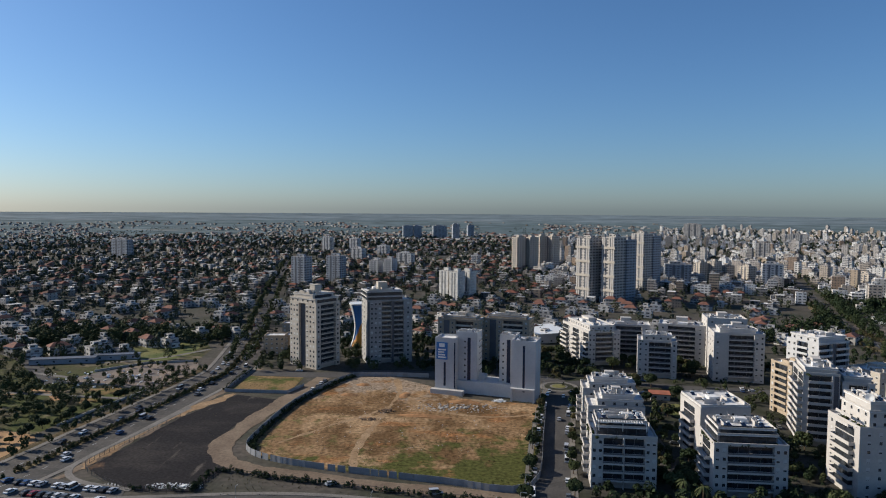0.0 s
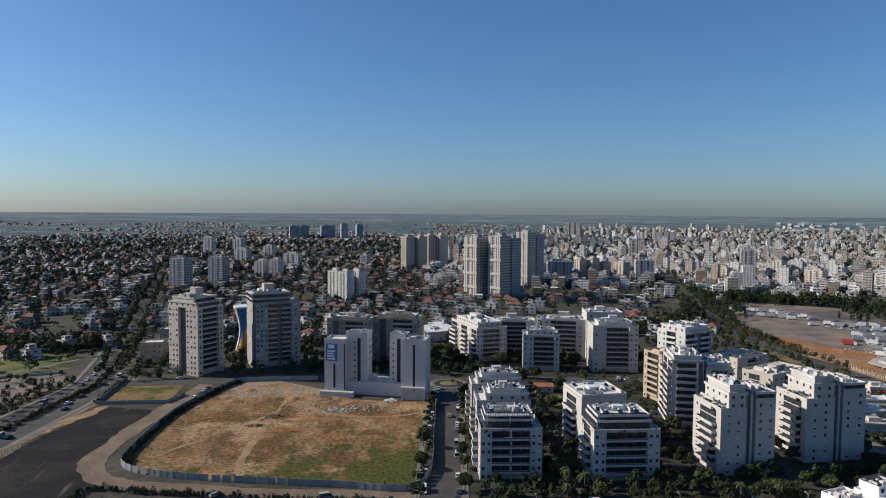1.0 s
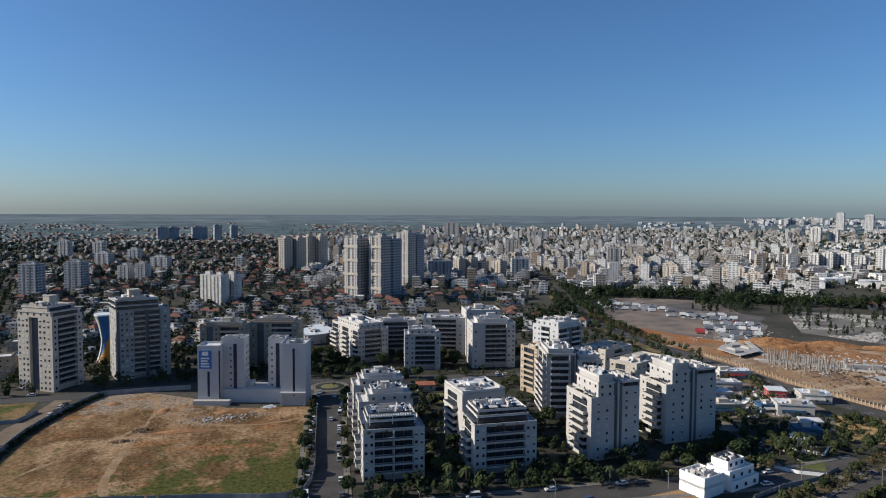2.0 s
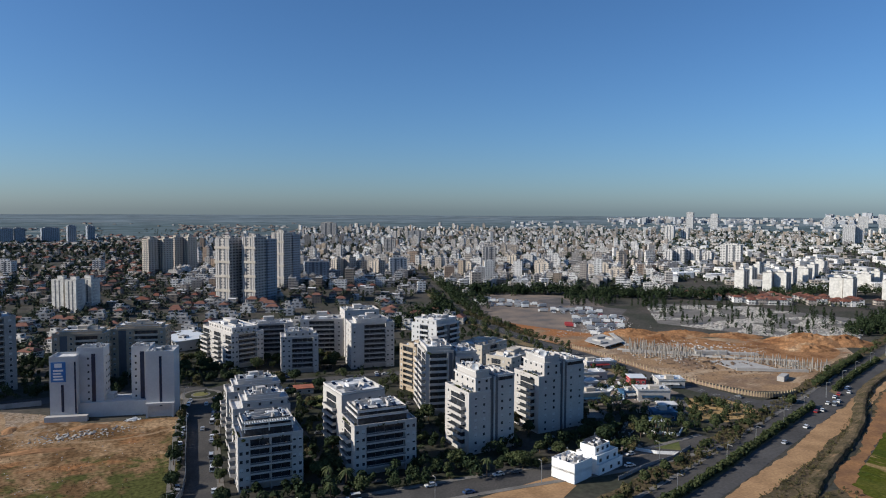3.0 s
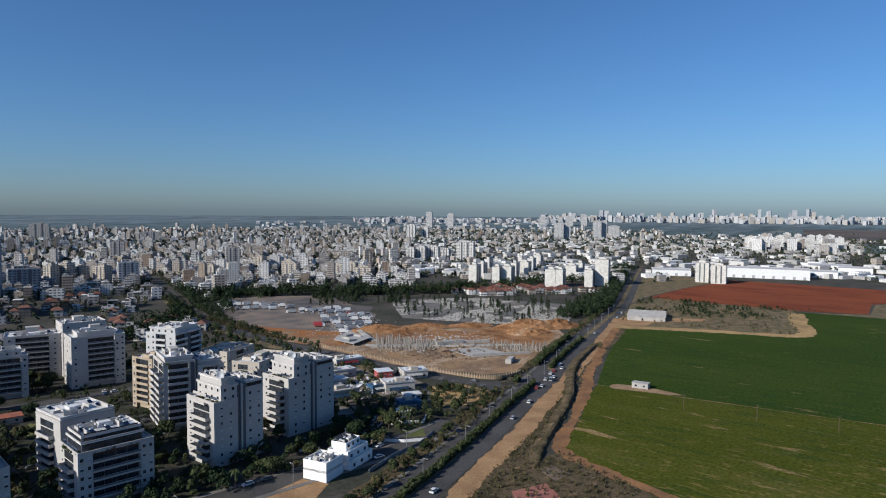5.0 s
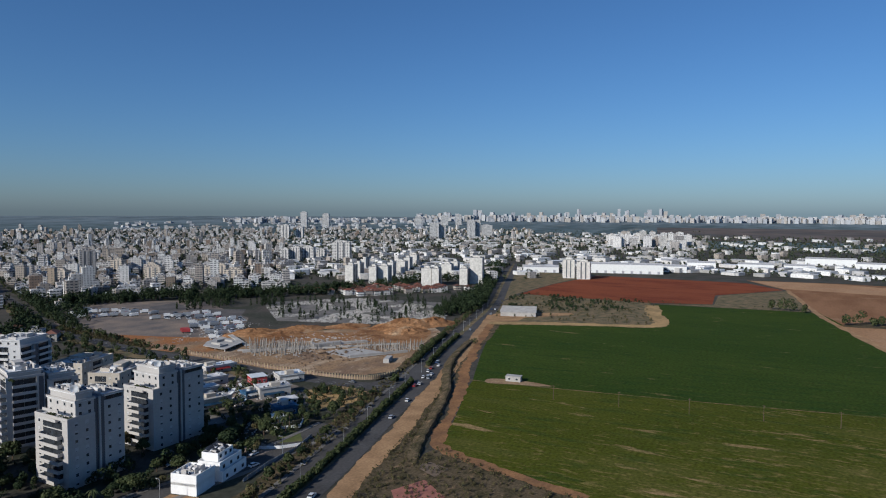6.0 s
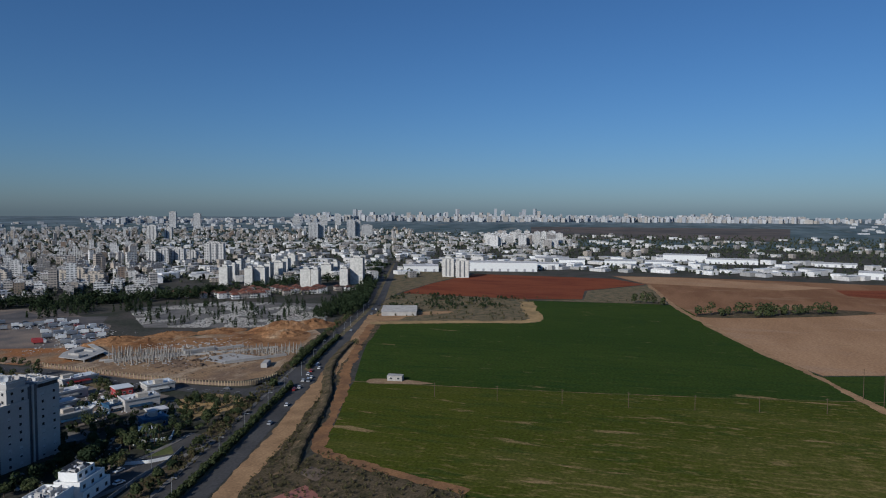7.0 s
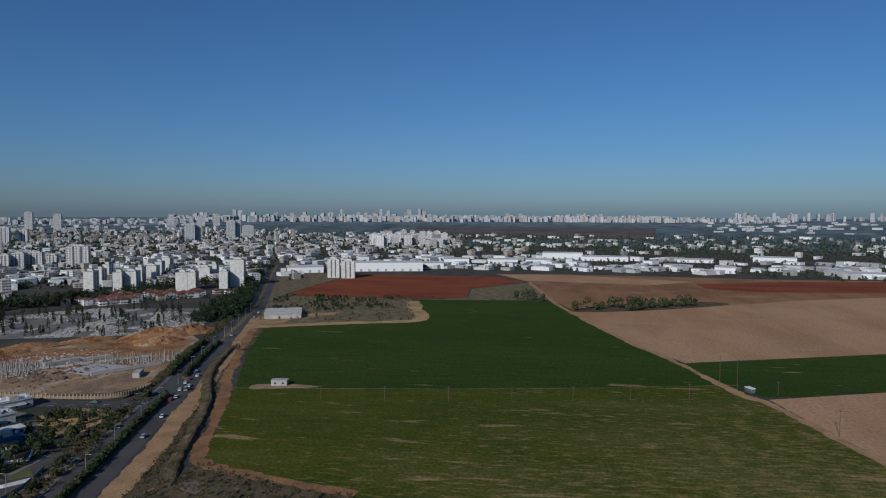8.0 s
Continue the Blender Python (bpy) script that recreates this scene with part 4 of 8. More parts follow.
    hidden = [c for c in cols if (c[2] == 180 or (c[2] == 90 and x > 0) or (c[2] == 270 and x < -80))]
    cols = [c for c in cols if c not in hidden]
    bm = bmesh.new()
    for cx, cy, turn in hidden:
        for f in range(first, floors):
            a, b = (0.65, 0.05) if turn in (0, 180) else (0.05, 0.65)
            box(bm, cx - a, cx + a, cy - b, cy + b, f * STOREY + 1.0, f * STOREY + 2.4)
    if hidden:
        tagged(part("window_rows", bm, M["glass"], ob), kind="stuff")
    else:
        bm.free()
    for cx, cy, turn in cols:
        for f in range(first, floors):
            put("window", pick.choice(blinds), ob, cx, cy, f * STOREY + 1.0, turn)
    for kind, pa, nrm, way, w, turn, dep in bays:
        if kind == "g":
            # dark grey strip across the back of the groove
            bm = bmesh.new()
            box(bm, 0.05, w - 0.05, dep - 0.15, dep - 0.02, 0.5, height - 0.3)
            g = part("groove_panel", bm, M["darkwall"], ob, "dark strip at the back of the groove")
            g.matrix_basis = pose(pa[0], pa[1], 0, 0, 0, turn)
            continue
        if kind == "p":
            slab, glz = balcony_mesh(w, 2.0, "box", tm), door_mesh(w - 0.6)
            for f in range(max(first, 1), floors - 1):
                put("balcony", slab, ob, pa[0], pa[1], f * STOREY, turn)
            for f in range(max(first, 1), floors):
                put("balcony_glazing", glz, ob, pa[0] + way[0] * 0.3, pa[1] + way[1] * 0.3, f * STOREY, turn)
            continue
        bmesh_b, glz = balcony_mesh(w, 0.55, rail, tm), door_mesh(w - 0.4)
        for f in range(max(first, 1), floors):
            bal = put("balcony", bmesh_b, ob, pa[0], pa[1], f * STOREY, turn)
            door = put("balcony_glazing", glz, ob, pa[0] - nrm[0] * 1.49 + way[0] * 0.2, pa[1] - nrm[1] * 1.49 + way[1] * 0.2, f * STOREY, turn)
            door.parent, door.matrix_basis = bal, bal.matrix_basis.inverted() @ door.matrix_basis
    z = height
    l = r = fr = bk = 0
    for il, ir, fi, bi, storeys, kind in top:
        l, r, fr, bk = l + il, r + ir, fr + fi, bk + bi
        h = storeys * STOREY
        bm = bmesh.new()
        box(bm, l, W - r, fr, D - bk, z, z + h - 0.3, 0)
        box(bm, l - 0.4, W - r + 0.4, fr - 0.4, D - bk + 0.4, z + h - 0.3, z + h, 1)
        part("penthouse", bm, [M["darkwall"] if kind == "dark" else wm, M["roof"]], ob)
        bm = bmesh.new()
        for x0, x1, y0, y1 in ((l - .4, W - r + .4, fr - .4, fr - .2), (l - .4, W - r + .4, D - bk + .2, D - bk + .4), (l - .4, l - .2, fr - .2, D - bk + .2), (W - r + .2, W - r + .4, fr - .2, D - bk + .2)):
            box(bm, x0, x1, y0, y1, z + h, z + h + 0.6)
        part("parapet", bm, wm, ob)
        if kind != "dark":
            n = max(2, int((W - l - r) / 4))
            for f in range(int(storeys)):
                for i in range(n):
                    put("window", wmesh, ob, l + (W - l - r) * (i + 0.5) / n, fr, z + f * STOREY + 0.9, 0)
                for i in range(max(2, int((D - fr - bk) / 4))):
                    put("window", wmesh, ob, l, fr + (D - fr - bk) * (i + 0.5) / max(2, int((D - fr - bk) / 4)), z + f * STOREY + 0.9, 270)
            if kind == "half":                   # glazed terrace on one side
                put("penthouse_glazing", door_mesh(D - fr - bk - 3.0), ob, W - r, fr + 1.5, z + 0.1, 90)
        else:
            glz = door_mesh(W - l - r - 1.0)
            put("penthouse_glazing", glz, ob, l + 0.5, fr, z + 0.2, 0)
            glz = door_mesh(D - fr - bk - 1.0)
            put("penthouse_glazing", glz, ob, l, D - bk - 0.5, z + 0.2, 270)
        z += h
    return ob, (l, W - r, fr, D - bk, z)


def solar_mesh():
    bm = bmesh.new()
    v = [bm.verts.new(p) for p in ((-0.9, -0.9, 0.25), (0.9, -0.9, 0.25), (0.9, 0.8, 1.2), (-0.9, 0.8, 1.2), (-0.9, -0.9, 0.15), (0.9, -0.9, 0.15), (0.9, 0.8, 1.1), (-0.9, 0.8, 1.1))]
    for q in ((0, 1, 2, 3), (7, 6, 5, 4), (0, 4, 5, 1), (1, 5, 6, 2), (2, 6, 7, 3), (3, 7, 4, 0)):
        bm.faces.new([v[i] for i in q])
    for x in (-0.8, 0.75):
        box(bm, x, x + 0.06, 0.7, 0.76, 0, 1.1, 1)
        box(bm, x, x + 0.06, -0.85, -0.79, 0, 0.15, 1)
    return finish("solar_panel", bm, [M["panel"], M["metal"]])


def tank_mesh():
    bm = bmesh.new()
    lathe(bm, [(0.32, -0.7), (0.34, -0.66), (0.34, 0.66), (0.32, 0.7)], 10)
    bmesh.ops.transform(bm, matrix=Matrix.Rotation(radians(90), 4, "Y"), verts=bm.verts[:])
    bmesh.ops.translate(bm, verts=bm.verts[:], vec=(0, 0, 1.25))
    for x in (-0.5, 0.44):
        box(bm, x, x + 0.06, -0.2, 0.2, 0, 1.0, 1)
    return finish("water_tank", bm, [M["tank"], M["metal"]])


def ac_mesh():
    bm = bmesh.new()
    box(bm, -0.55, 0.55, -0.35, 0.35, 0.08, 1.0)
    box(bm, -0.45, 0.45, -0.37, -0.35, 0.2, 0.9, 1)
    return finish("air_conditioner", bm, [M["tank"], M["darkwall"]])


SOLAR, TANK, AC = solar_mesh(), tank_mesh(), ac_mesh()


def roof_gear(ob, area, seed, heaters=6, acs=4, head=True, head_h=3.0, wall="plaster", pergola=False):
    """Stair head, low walls, rows of solar heaters, air conditioners and masts on a roof."""
    rnd = random.Random(seed)
    x0, x1, y0, y1, z = area
    w, d = x1 - x0, y1 - y0
    if head:
        bm = bmesh.new()
        a, b = x0 + w * rnd.uniform(0.3, 0.4), y0 + d * rnd.uniform(0.35, 0.5)
        box(bm, a, a + w * 0.26, b, b + d * 0.32, z, z + head_h)
        box(bm, a - 0.2, a + w * 0.26 + 0.2, b - 0.2, b + d * 0.32 + 0.2, z + head_h, z + head_h + 0.2)
        part("stair_head", bm, M[wall], ob)
    for i in range(5):
        bm = bmesh.new()
        a, b = rnd.uniform(x0 + 0.5, x1 - w * 0.35), rnd.uniform(y0 + 0.6, y1 - 1)
        box(bm, a, a + w * rnd.uniform(0.15, 0.33), b, b + 0.22, z, z + rnd.uniform(1.0, 2.1))
        part("roof_wall", bm, M[wall], ob)
        bm = bmesh.new()
        a, b = rnd.uniform(x0 + 0.5, x1 - 1), rnd.uniform(y0 + 0.5, y1 - d * 0.4)
        box(bm, a, a + 0.22, b, b + d * rnd.uniform(0.2, 0.38), z, z + rnd.uniform(1.0, 2.1))
        part("roof_wall", bm, M[wall], ob)
    bm = bmesh.new()
    a, b = x0 + w * rnd.uniform(0.1, 0.55), y0 + d * rnd.uniform(0.2, 0.6)
    box(bm, a, a + w * 0.22, b, b + d * 0.2, z, z + rnd.uniform(1.2, 2.0))
    part("plant_box", bm, M["roof"], ob)
    turn = math.degrees(math.atan2(0.35, 0.92)) - math.degrees(ob.matrix_basis.to_euler().z)
    rows = max(1, heaters // 3)
    for i in range(heaters):
        a = x0 + w * ((i % 3) + 0.5 + rnd.uniform(-.15, .15)) / 3
        b = y0 + 1.5 + (d - 3) * ((i // 3) + 0.5 + rnd.uniform(-.2, .2)) / rows
        if b < y1 - 1.6:
            put("solar_panel", SOLAR, ob, a, b, z, turn)
            put("water_tank", TANK, ob, a, b + 1.0, z, turn)
    for i in range(acs):
        put("air_conditioner", AC, ob, rnd.uniform(x0 + 1, x1 - 1), rnd.uniform(y0 + 1, y1 - 1), z, rnd.choice((0, 90)))
    if pergola:
        bm = bmesh.new()
        for i in range(int(w / 0.9)):
            box(bm, x0 + i * 0.9, x0 + i * 0.9 + 0.3, y0 - 2.2, y0 - 0.4, z + 0.15, z + 0.4)
        box(bm, x0, x1, y0 - 2.3, y0 - 2.1, z - 0.05, z + 0.15)
        for a in (x0, (x0 + x1) / 2, x1 - 0.2):
            box(bm, a, a + 0.2, y0 - 2.3, y0 - 2.1, z - 3.0, z - 0.05)
        part("pergola", bm, M["tank"], ob, "white slatted pergola over the terrace")
    bm = bmesh.new()
    lathe(bm, [(0.05, z), (0.03, z + 4.5)], 5)
    for h in (3.2, 3.8, 4.3):
        box(bm, -0.7, 0.7, -0.02, 0.02, z + h, z + h + 0.04)
    bmesh.ops.translate(bm, verts=bm.verts[:], vec=(x0 + w * rnd.uniform(.2, .8), y0 + d * rnd.uniform(.3, .8), 0))
    part("aerial_mast", bm, M["metal"], ob)


def join_wing(main, wing):
    """Takes the parts of a second wing into the same building."""
    m = main.matrix_basis.inverted() @ wing.matrix_basis
    for c in list(wing.children):
        c.parent = main
        c.matrix_basis = m @ c.matrix_basis
    bpy.data.objects.remove(wing)


def deg(dx, dy):
    return math.degrees(math.atan2(dy, dx))


FLAT = [("w2", 2.6), ("b", 7), ("w2", 2.6)]
SIDE = [("w1", 1), ("p", 2), ("w2", 2)]
PLAIN = [("w4", 1)]

# twin towers
o, a = apartment("tall cream apartment tower with recessed strip and balconies", -98.2, 426.5, deg(0.79, -0.61), 25, 20, 13,
                 {"front": [("w3", 4), ("g", 3.1), ("w3", 4.2), ("s", 0.5)], "right": [("w1", 1.8), ("b", 6), ("w1", 1.8)], "left": PLAIN, "back": PLAIN},
                 wall="stone", top=((0.3, 1.2, 0.3, 0.3, 1, "half"), (1.5, 4.0, 1.5, 0.5, 0.8, "half")), rail="bars", group="twin towers", name="apartment_tower", win=(1.5, 1.6))
roof_gear(o, a, 1, 5, 3, head_h=5.0, wall="stone")
o, a = apartment("tall cream apartment tower, walls darkened as in shade, balconies facing the lot", -48.6, 427.3, deg(0.92, 0.28), 30, 20, 13,
                 {"front": [("g", 0.8), ("w1", 1.2), ("w2", 2.4), ("b", 3), ("g", 0.8), ("b", 3), ("w1", 2.6)], "left": [("w3", 1)], "right": PLAIN, "back": PLAIN},
                 wall="stone_shade", trim="stone", top=((0.1, 6.5, 0.5, 0, 1, "dark"), (0, 0.1, 0.4, 0, 1, "dark")), rail="bars", group="twin towers", name="apartment_tower", win=(1.5, 1.6))
roof_gear(o, a, 2, 5, 3, head_h=5.0, wall="stone")
# the row beside the lot street
o, a = apartment("white apartment house with dark balconies and penthouse terrace", 54.0, 236.0, deg(0.985, -0.12), 23, 17, 6,
                 {"front": [("w2", 2.4), ("b", 4), ("s", 0.25), ("b", 4), ("w2", 2.4)], "left": [("s", 0.5), ("p", 3), ("w2", 3)], "right": PLAIN, "back": PLAIN}, top=((2, 3, 2.6, 2, 1, "dark"), (0.5, 0.5, 1.0, 0.5, 0.6, "dark")), rail="bars", group="flats in the row")
roof_gear(o, a, 3, 9, 6, head=False, pergola=True)
o, a = apartment("white apartment house with stepped roof terraces", 60.5, 272.0, deg(0.985, -0.12), 23, 15, 6,
                 {"front": FLAT, "left": SIDE, "right": PLAIN, "back": PLAIN}, top=((4, 1, 1.0, 2, 1, "plain"), (2, 3, 1.5, 2, 0.6, "plain")), group="flats in the row")
roof_gear(o, a, 4, 5, 5, head_h=2.2)
o, a = apartment("white apartment house with stepped roof terraces", 64.0, 299.0, deg(0.985, -0.12), 24, 15, 6,
                 {"front": FLAT, "left": SIDE, "right": PLAIN, "back": PLAIN}, top=((3, 1, 1.0, 2, 1, "plain"), (2, 3, 1.5, 2, 0.6, "plain")), group="flats in the row")
roof_gear(o, a, 5, 5, 5, head_h=2.2)
o, a = apartment("white apartment house with lit balconies at its corner", 95.0, 228.3, deg(0.993, -0.10), 25, 18, 6,
                 {"front": [("w2", 2.4), ("b", 8), ("w2", 2.4)], "left": [("w1", 1), ("p", 2.4), ("s", 1)], "right": PLAIN, "back": PLAIN}, top=((2, 3, 2.4, 1, 1, "dark"), (0.5, 0.5, 1.0, 0.5, 0.6, "dark")), rail="bars", group="flats in the row")
roof_gear(o, a, 6, 9, 5, head=False)
o, a = apartment("white apartment house behind its neighbour", 101.8, 258.5, deg(0.993, 0.02), 20, 21, 7,
                 {"front": [("s", 2), ("w3", 5)], "left": [("s", 1), ("p", 3), ("s", 1.4)], "right": PLAIN, "back": PLAIN}, top=((0.5, 0.5, 0.5, 0.5, 0.5, "plain"),), group="flats in the row")
roof_gear(o, a, 7, 6, 4, head=False)
# the taller pair nearest the white villas: a high front wing and a lower, set-back one
for k, (x, y, w, d) in enumerate(((144.8, 227.0, 23, 20), (186.5, 234.2, 27, 19))):
    w1 = w * 0.46
    o, a = apartment("tall white apartment house with balcony stacks on its sunny side", x, y, deg(0.995, -0.02), w1, d, 8,
                     {"front": [("s", 0.5), ("w2", 3.2), ("s", 0.5)], "left": [("s", 0.4), ("w1", 1.6), ("p", 5), ("s", 1.2)], "right": PLAIN, "back": PLAIN},
                     top=((3.4, 0.05, 0.5, 2.5, 2, "plain"), (0.6, 0.3, 0.6, 1, 0.9, "plain")), group="tall pair")
    roof_gear(o, a, 8 + k, 6, 5, head=False)
    o2, a2 = apartment("lower wing", x + (w1 + 4.2) * 0.9998, y + 0.5, deg(0.995, -0.02), w - w1 - 4.2, d - 1, 9,
                       {"front": [("w2", 1)], "right": PLAIN, "left": [("s", 1)], "back": PLAIN}, top=((0.3, 0.3, 0.3, 2, 0.9, "dark"),), group="tall pair")
    roof_gear(o2, a2, 60 + k, 3, 3, head=False)
    join_wing(o, o2)
    bm = bmesh.new()
    box(bm, w1 + 0.02, w1 + 4.18, 0.8, d - 1, 0, 31)
    part("stair_core", bm, M["darkwall"], o, "dark recessed stair core")
    bm = bmesh.new()
    box(bm, w1 + 1.7, w1 + 2.4, 0.1, 0.78, 0, 31.5)
    part("pilaster", bm, M["plaster"], o)
    bm = bmesh.new()
    lathe(bm, [(0.2, 0), (1.2, 0.25), (1.5, 0.6), (1.4, 0.62), (0.2, 0.3)], 14)
    dish = part("dish", bm, M["tank"], o, "white satellite dish")
    dish.matrix_basis = pose(4.6, 3.0, 35.6, 70, 0, -30)
    bm = bmesh.new()
    box(bm, 4.5, 4.7, 3.0, 3.2, 33.6, 35.7)
    part("dish_post", bm, M["metal"], o)
    for f in (8, 9):
        bm = bmesh.new()
        box(bm, -1.6 + (f - 8) * 1.0, -0.02, 4.5, 14, f * 3.1 - 0.2, f * 3.1)
        box(bm, -1.6 + (f - 8) * 1.0, -1.5 + (f - 8) * 1.0, 4.5, 14, f * 3.1, f * 3.1 + 0.9)
        part("terrace", bm, M["plaster"], o)
o, a = apartment("white tower with dark window bands", 154.0, 281.0, deg(0.95, -0.30), 14, 22, 10,
                 {"front": [("s", 1.0), ("b", 4), ("s", 0.3), ("g", 1)], "left": [("s", 0.4), ("p", 4), ("s", 0.6), ("p", 4)], "right": PLAIN, "back": PLAIN}, top=((1, 1, 1, 2, 0.8, "plain"),))
roof_gear(o, a, 10, 3, 4, head_h=2.5)
o, a = apartment("white block of flats joined to the banded tower", 168.5, 277.0, deg(0.95, -0.30), 12, 20, 9,
                 {"front": [("w1", 1), ("b", 3), ("w1", 1)], "right": PLAIN, "left": PLAIN, "back": PLAIN}, top=((1, 1, 2, 2, 0.8, "plain"),))
roof_gear(o, a, 11, 3, 3, head=False)
o, a = apartment("tan stone tower of flats with rounded balconies", 166.5, 334, deg(0.14, -0.99), 16, 14, 8,
                 {"front": [("w1", 1), ("b", 3), ("w1", 1)], "right": PLAIN, "left": PLAIN, "back": PLAIN}, wall="tan")
roof_gear(o, (0.5, 15.5, 0.5, 13.5, 8 * 3.1 + 0.4), 12, 3, 3, wall="tan", head_h=2.5)
o, a = apartment("bluish white tower of flats", 188.6, 362, deg(0.35, -0.93), 20, 22, 10,
                 {"front": [("w2", 1), ("b", 1), ("w1", 1)], "right": [("b", 1), ("g", .3), ("b", 1)], "left": PLAIN, "back": PLAIN}, wall="plaster_blue", top=((1.5, 1.5, 1.5, 1.5, 1, "plain"),))
roof_gear(o, a, 13, 2, 2, head=False)
o, a = apartment("cream low block of flats", 220.0, 331.0, deg(0.94, 0.33), 26, 18, 6, {"front": [("w2", 1), ("b", 1), ("w2", 1)], "left": SIDE, "right": PLAIN, "back": PLAIN}, wall="stone")
roof_gear(o, (1, 25, 1, 17, 6 * 3.1 + 0.4), 14, 4, 4, wall="stone", head_h=2.5)
o, a = apartment("cream block of flats with arched top windows", 206.8, 283.0, deg(0.92, 0.38), 30, 16, 7, {"front": [("w2", 1), ("b", 1), ("w2", 1)], "left": SIDE, "right": PLAIN, "back": PLAIN}, wall="stone")
roof_gear(o, (1, 29, 1, 15, 7 * 3.1 + 0.4), 15, 4, 4, wall="stone", head_h=2.5)
# the middle cluster
o, a = apartment("cream apartment house with sunny balcony stacks", 94.0, 425.0, deg(0.97, 0.2), 22, 44, 7,
                 {"front": [("w2", 2), ("b", 5), ("w2", 2)], "left": [("p", 3), ("w1", 1), ("s", 0.8), ("p", 3), ("s", 0.8), ("w1", 1), ("p", 2.4)], "right": PLAIN, "back": PLAIN}, wall="plaster", top=((3, 2, 5, 3, 1, "plain"),), rail="bars", group="middle cluster")
roof_gear(o, a, 16, 4, 3, wall="plaster")
o, a = apartment("white apartment house with dark balcony bays", 118.0, 399.0, deg(0.965, -0.26), 22.5, 18, 7,
                 {"front": [("w2", 2), ("b", 4), ("w1", 1)], "left": PLAIN, "right": PLAIN, "back": PLAIN}, top=((3, 3, 3, 3, 1, "plain"),), rail="bars", group="middle cluster")
roof_gear(o, a, 17, 4, 3, head=False)
o, a = apartment("white apartment house with dark balcony bays", 113.0, 455.0, deg(0.97, -0.2), 29, 18, 7,
                 {"front": [("w1", 2), ("b", 6), ("w1", 2)], "left": PLAIN, "right": PLAIN, "back": PLAIN}, rail="bars", group="middle cluster")
roof_gear(o, (1, 28, 1, 17, 7 * 3.1 + 0.4), 18, 4, 3, head_h=4)
o, a = apartment("white apartment house with long dark balconies", 143.5, 440.0, deg(0.93, -0.36), 29, 20, 8,
                 {"front": [("w1", 2), ("b", 6), ("w1", 2)], "left": PLAIN, "right": PLAIN, "back": PLAIN}, rail="bars", group="middle cluster")
roof_gear(o, (1, 28, 1, 19, 8 * 3.1 + 0.4), 19, 4, 3, head_h=4)
o, a = apartment("tall cream and grey apartment house", 160.5, 390.5, deg(0.98, -0.2), 28, 20, 9,
                 {"front": [("w1", 1.5), ("s", 1.5), ("b", 5), ("w2", 2)], "left": [("w3", 1)], "right": PLAIN, "back": PLAIN}, wall="plaster", top=((4, 4, 4, 4, 0.8, "plain"),), rail="bars", group="middle cluster")
roof_gear(o, a, 20, 3, 3, wall="plaster")
o, a = apartment("cream apartment house in the back row", 170, 425, deg(0.98, -0.2), 24, 20, 10, {"front": [("w4", 1)], "left": [("w3", 1)], "right": PLAIN, "back": PLAIN}, rail="bars", group="middle cluster")
roof_gear(o, (1, 23, 1, 19, 10 * 3.1 + 0.4), 21, 4, 3, head_h=3)
for s, (x, y, w) in enumerate(((-3, 436, 28), (27, 440, 31))):
    o, a = apartment("brown stone apartment house with dark recesses", x, y, deg(0.95, -0.31), w, 18, 9,
                     {"front": [("w1", 1), ("g", 1), ("w1", 1), ("b", 3), ("w1", 1)], "left": [("w2", 1)], "right": PLAIN, "back": PLAIN}, wall="tan", trim="stone", top=((3, 3, 3, 3, 0.7, "plain"),), group="brown blocks")
    roof_gear(o, a, 22 + s, 5, 3, wall="stone", head_h=2)
# ---------------------------------------------------------------- single buildings
def bars(bm, x0, x1, z0, z1, rows, y, mi):
    """Unreadable lines of writing as plain bars on a face y."""
    h = (z1 - z0) / rows
    for i in range(rows):
        w = (x1 - x0) * (1.0, 0.8, 0.92)[i % 3]
        box(bm, x0, x0 + w, y - 0.05, y, z1 - (i + 0.75) * h, z1 - (i + 0.2) * h, mi)


def white_offices():
    ob = thing("office_building", "white twin-winged building with low link and blue sign", "building", -3.9, 362.6, 0, deg(0.945, -0.327))
    wings = ((0, 11.5, 0, 11, 0, 29.5), (10.5, 22.5, 5, 15, 0, 32.5), (34.5, 43.5, 7, 17, 0, 32.0), (43, 56.0, -1.5, 12, 0, 31.0))
    for x0, x1, y0, y1, z0, z1 in wings:
        bm = bmesh.new()
        box(bm, x0, x1, y0, y1, z0, z1)
        for a, b, c, d in ((x0, x1, y0, y0 + .25), (x0, x1, y1 - .25, y1), (x0, x0 + .25, y0 + .25, y1 - .25), (x1 - .25, x1, y0 + .25, y1 - .25)):
            box(bm, a - .02, b + .02, c - .02, d + .02, z1, z1 + 1.1)
        part("wing", bm, M["plaster_blue"], ob)
        bm = bmesh.new()
        box(bm, x0 + 0.3, x1 - 0.3, y0 + 0.3, y1 - 0.3, z1, z1 + 0.1)
        part("roof", bm, M["roof"], ob)
    bm = bmesh.new()
    box(bm, 11.6, 43, 3, 17, 0, 7.0)
    box(bm, 20, 26, 8, 14, 7.0, 9.5)
    part("podium", bm, M["plaster_blue"], ob)
    bm = bmesh.new()
    box(bm, -1.5, 17, -3.5, -0.2, 0, 2.6)
    part("entrance_block", bm, M["plaster"], ob)
    bm = bmesh.new()
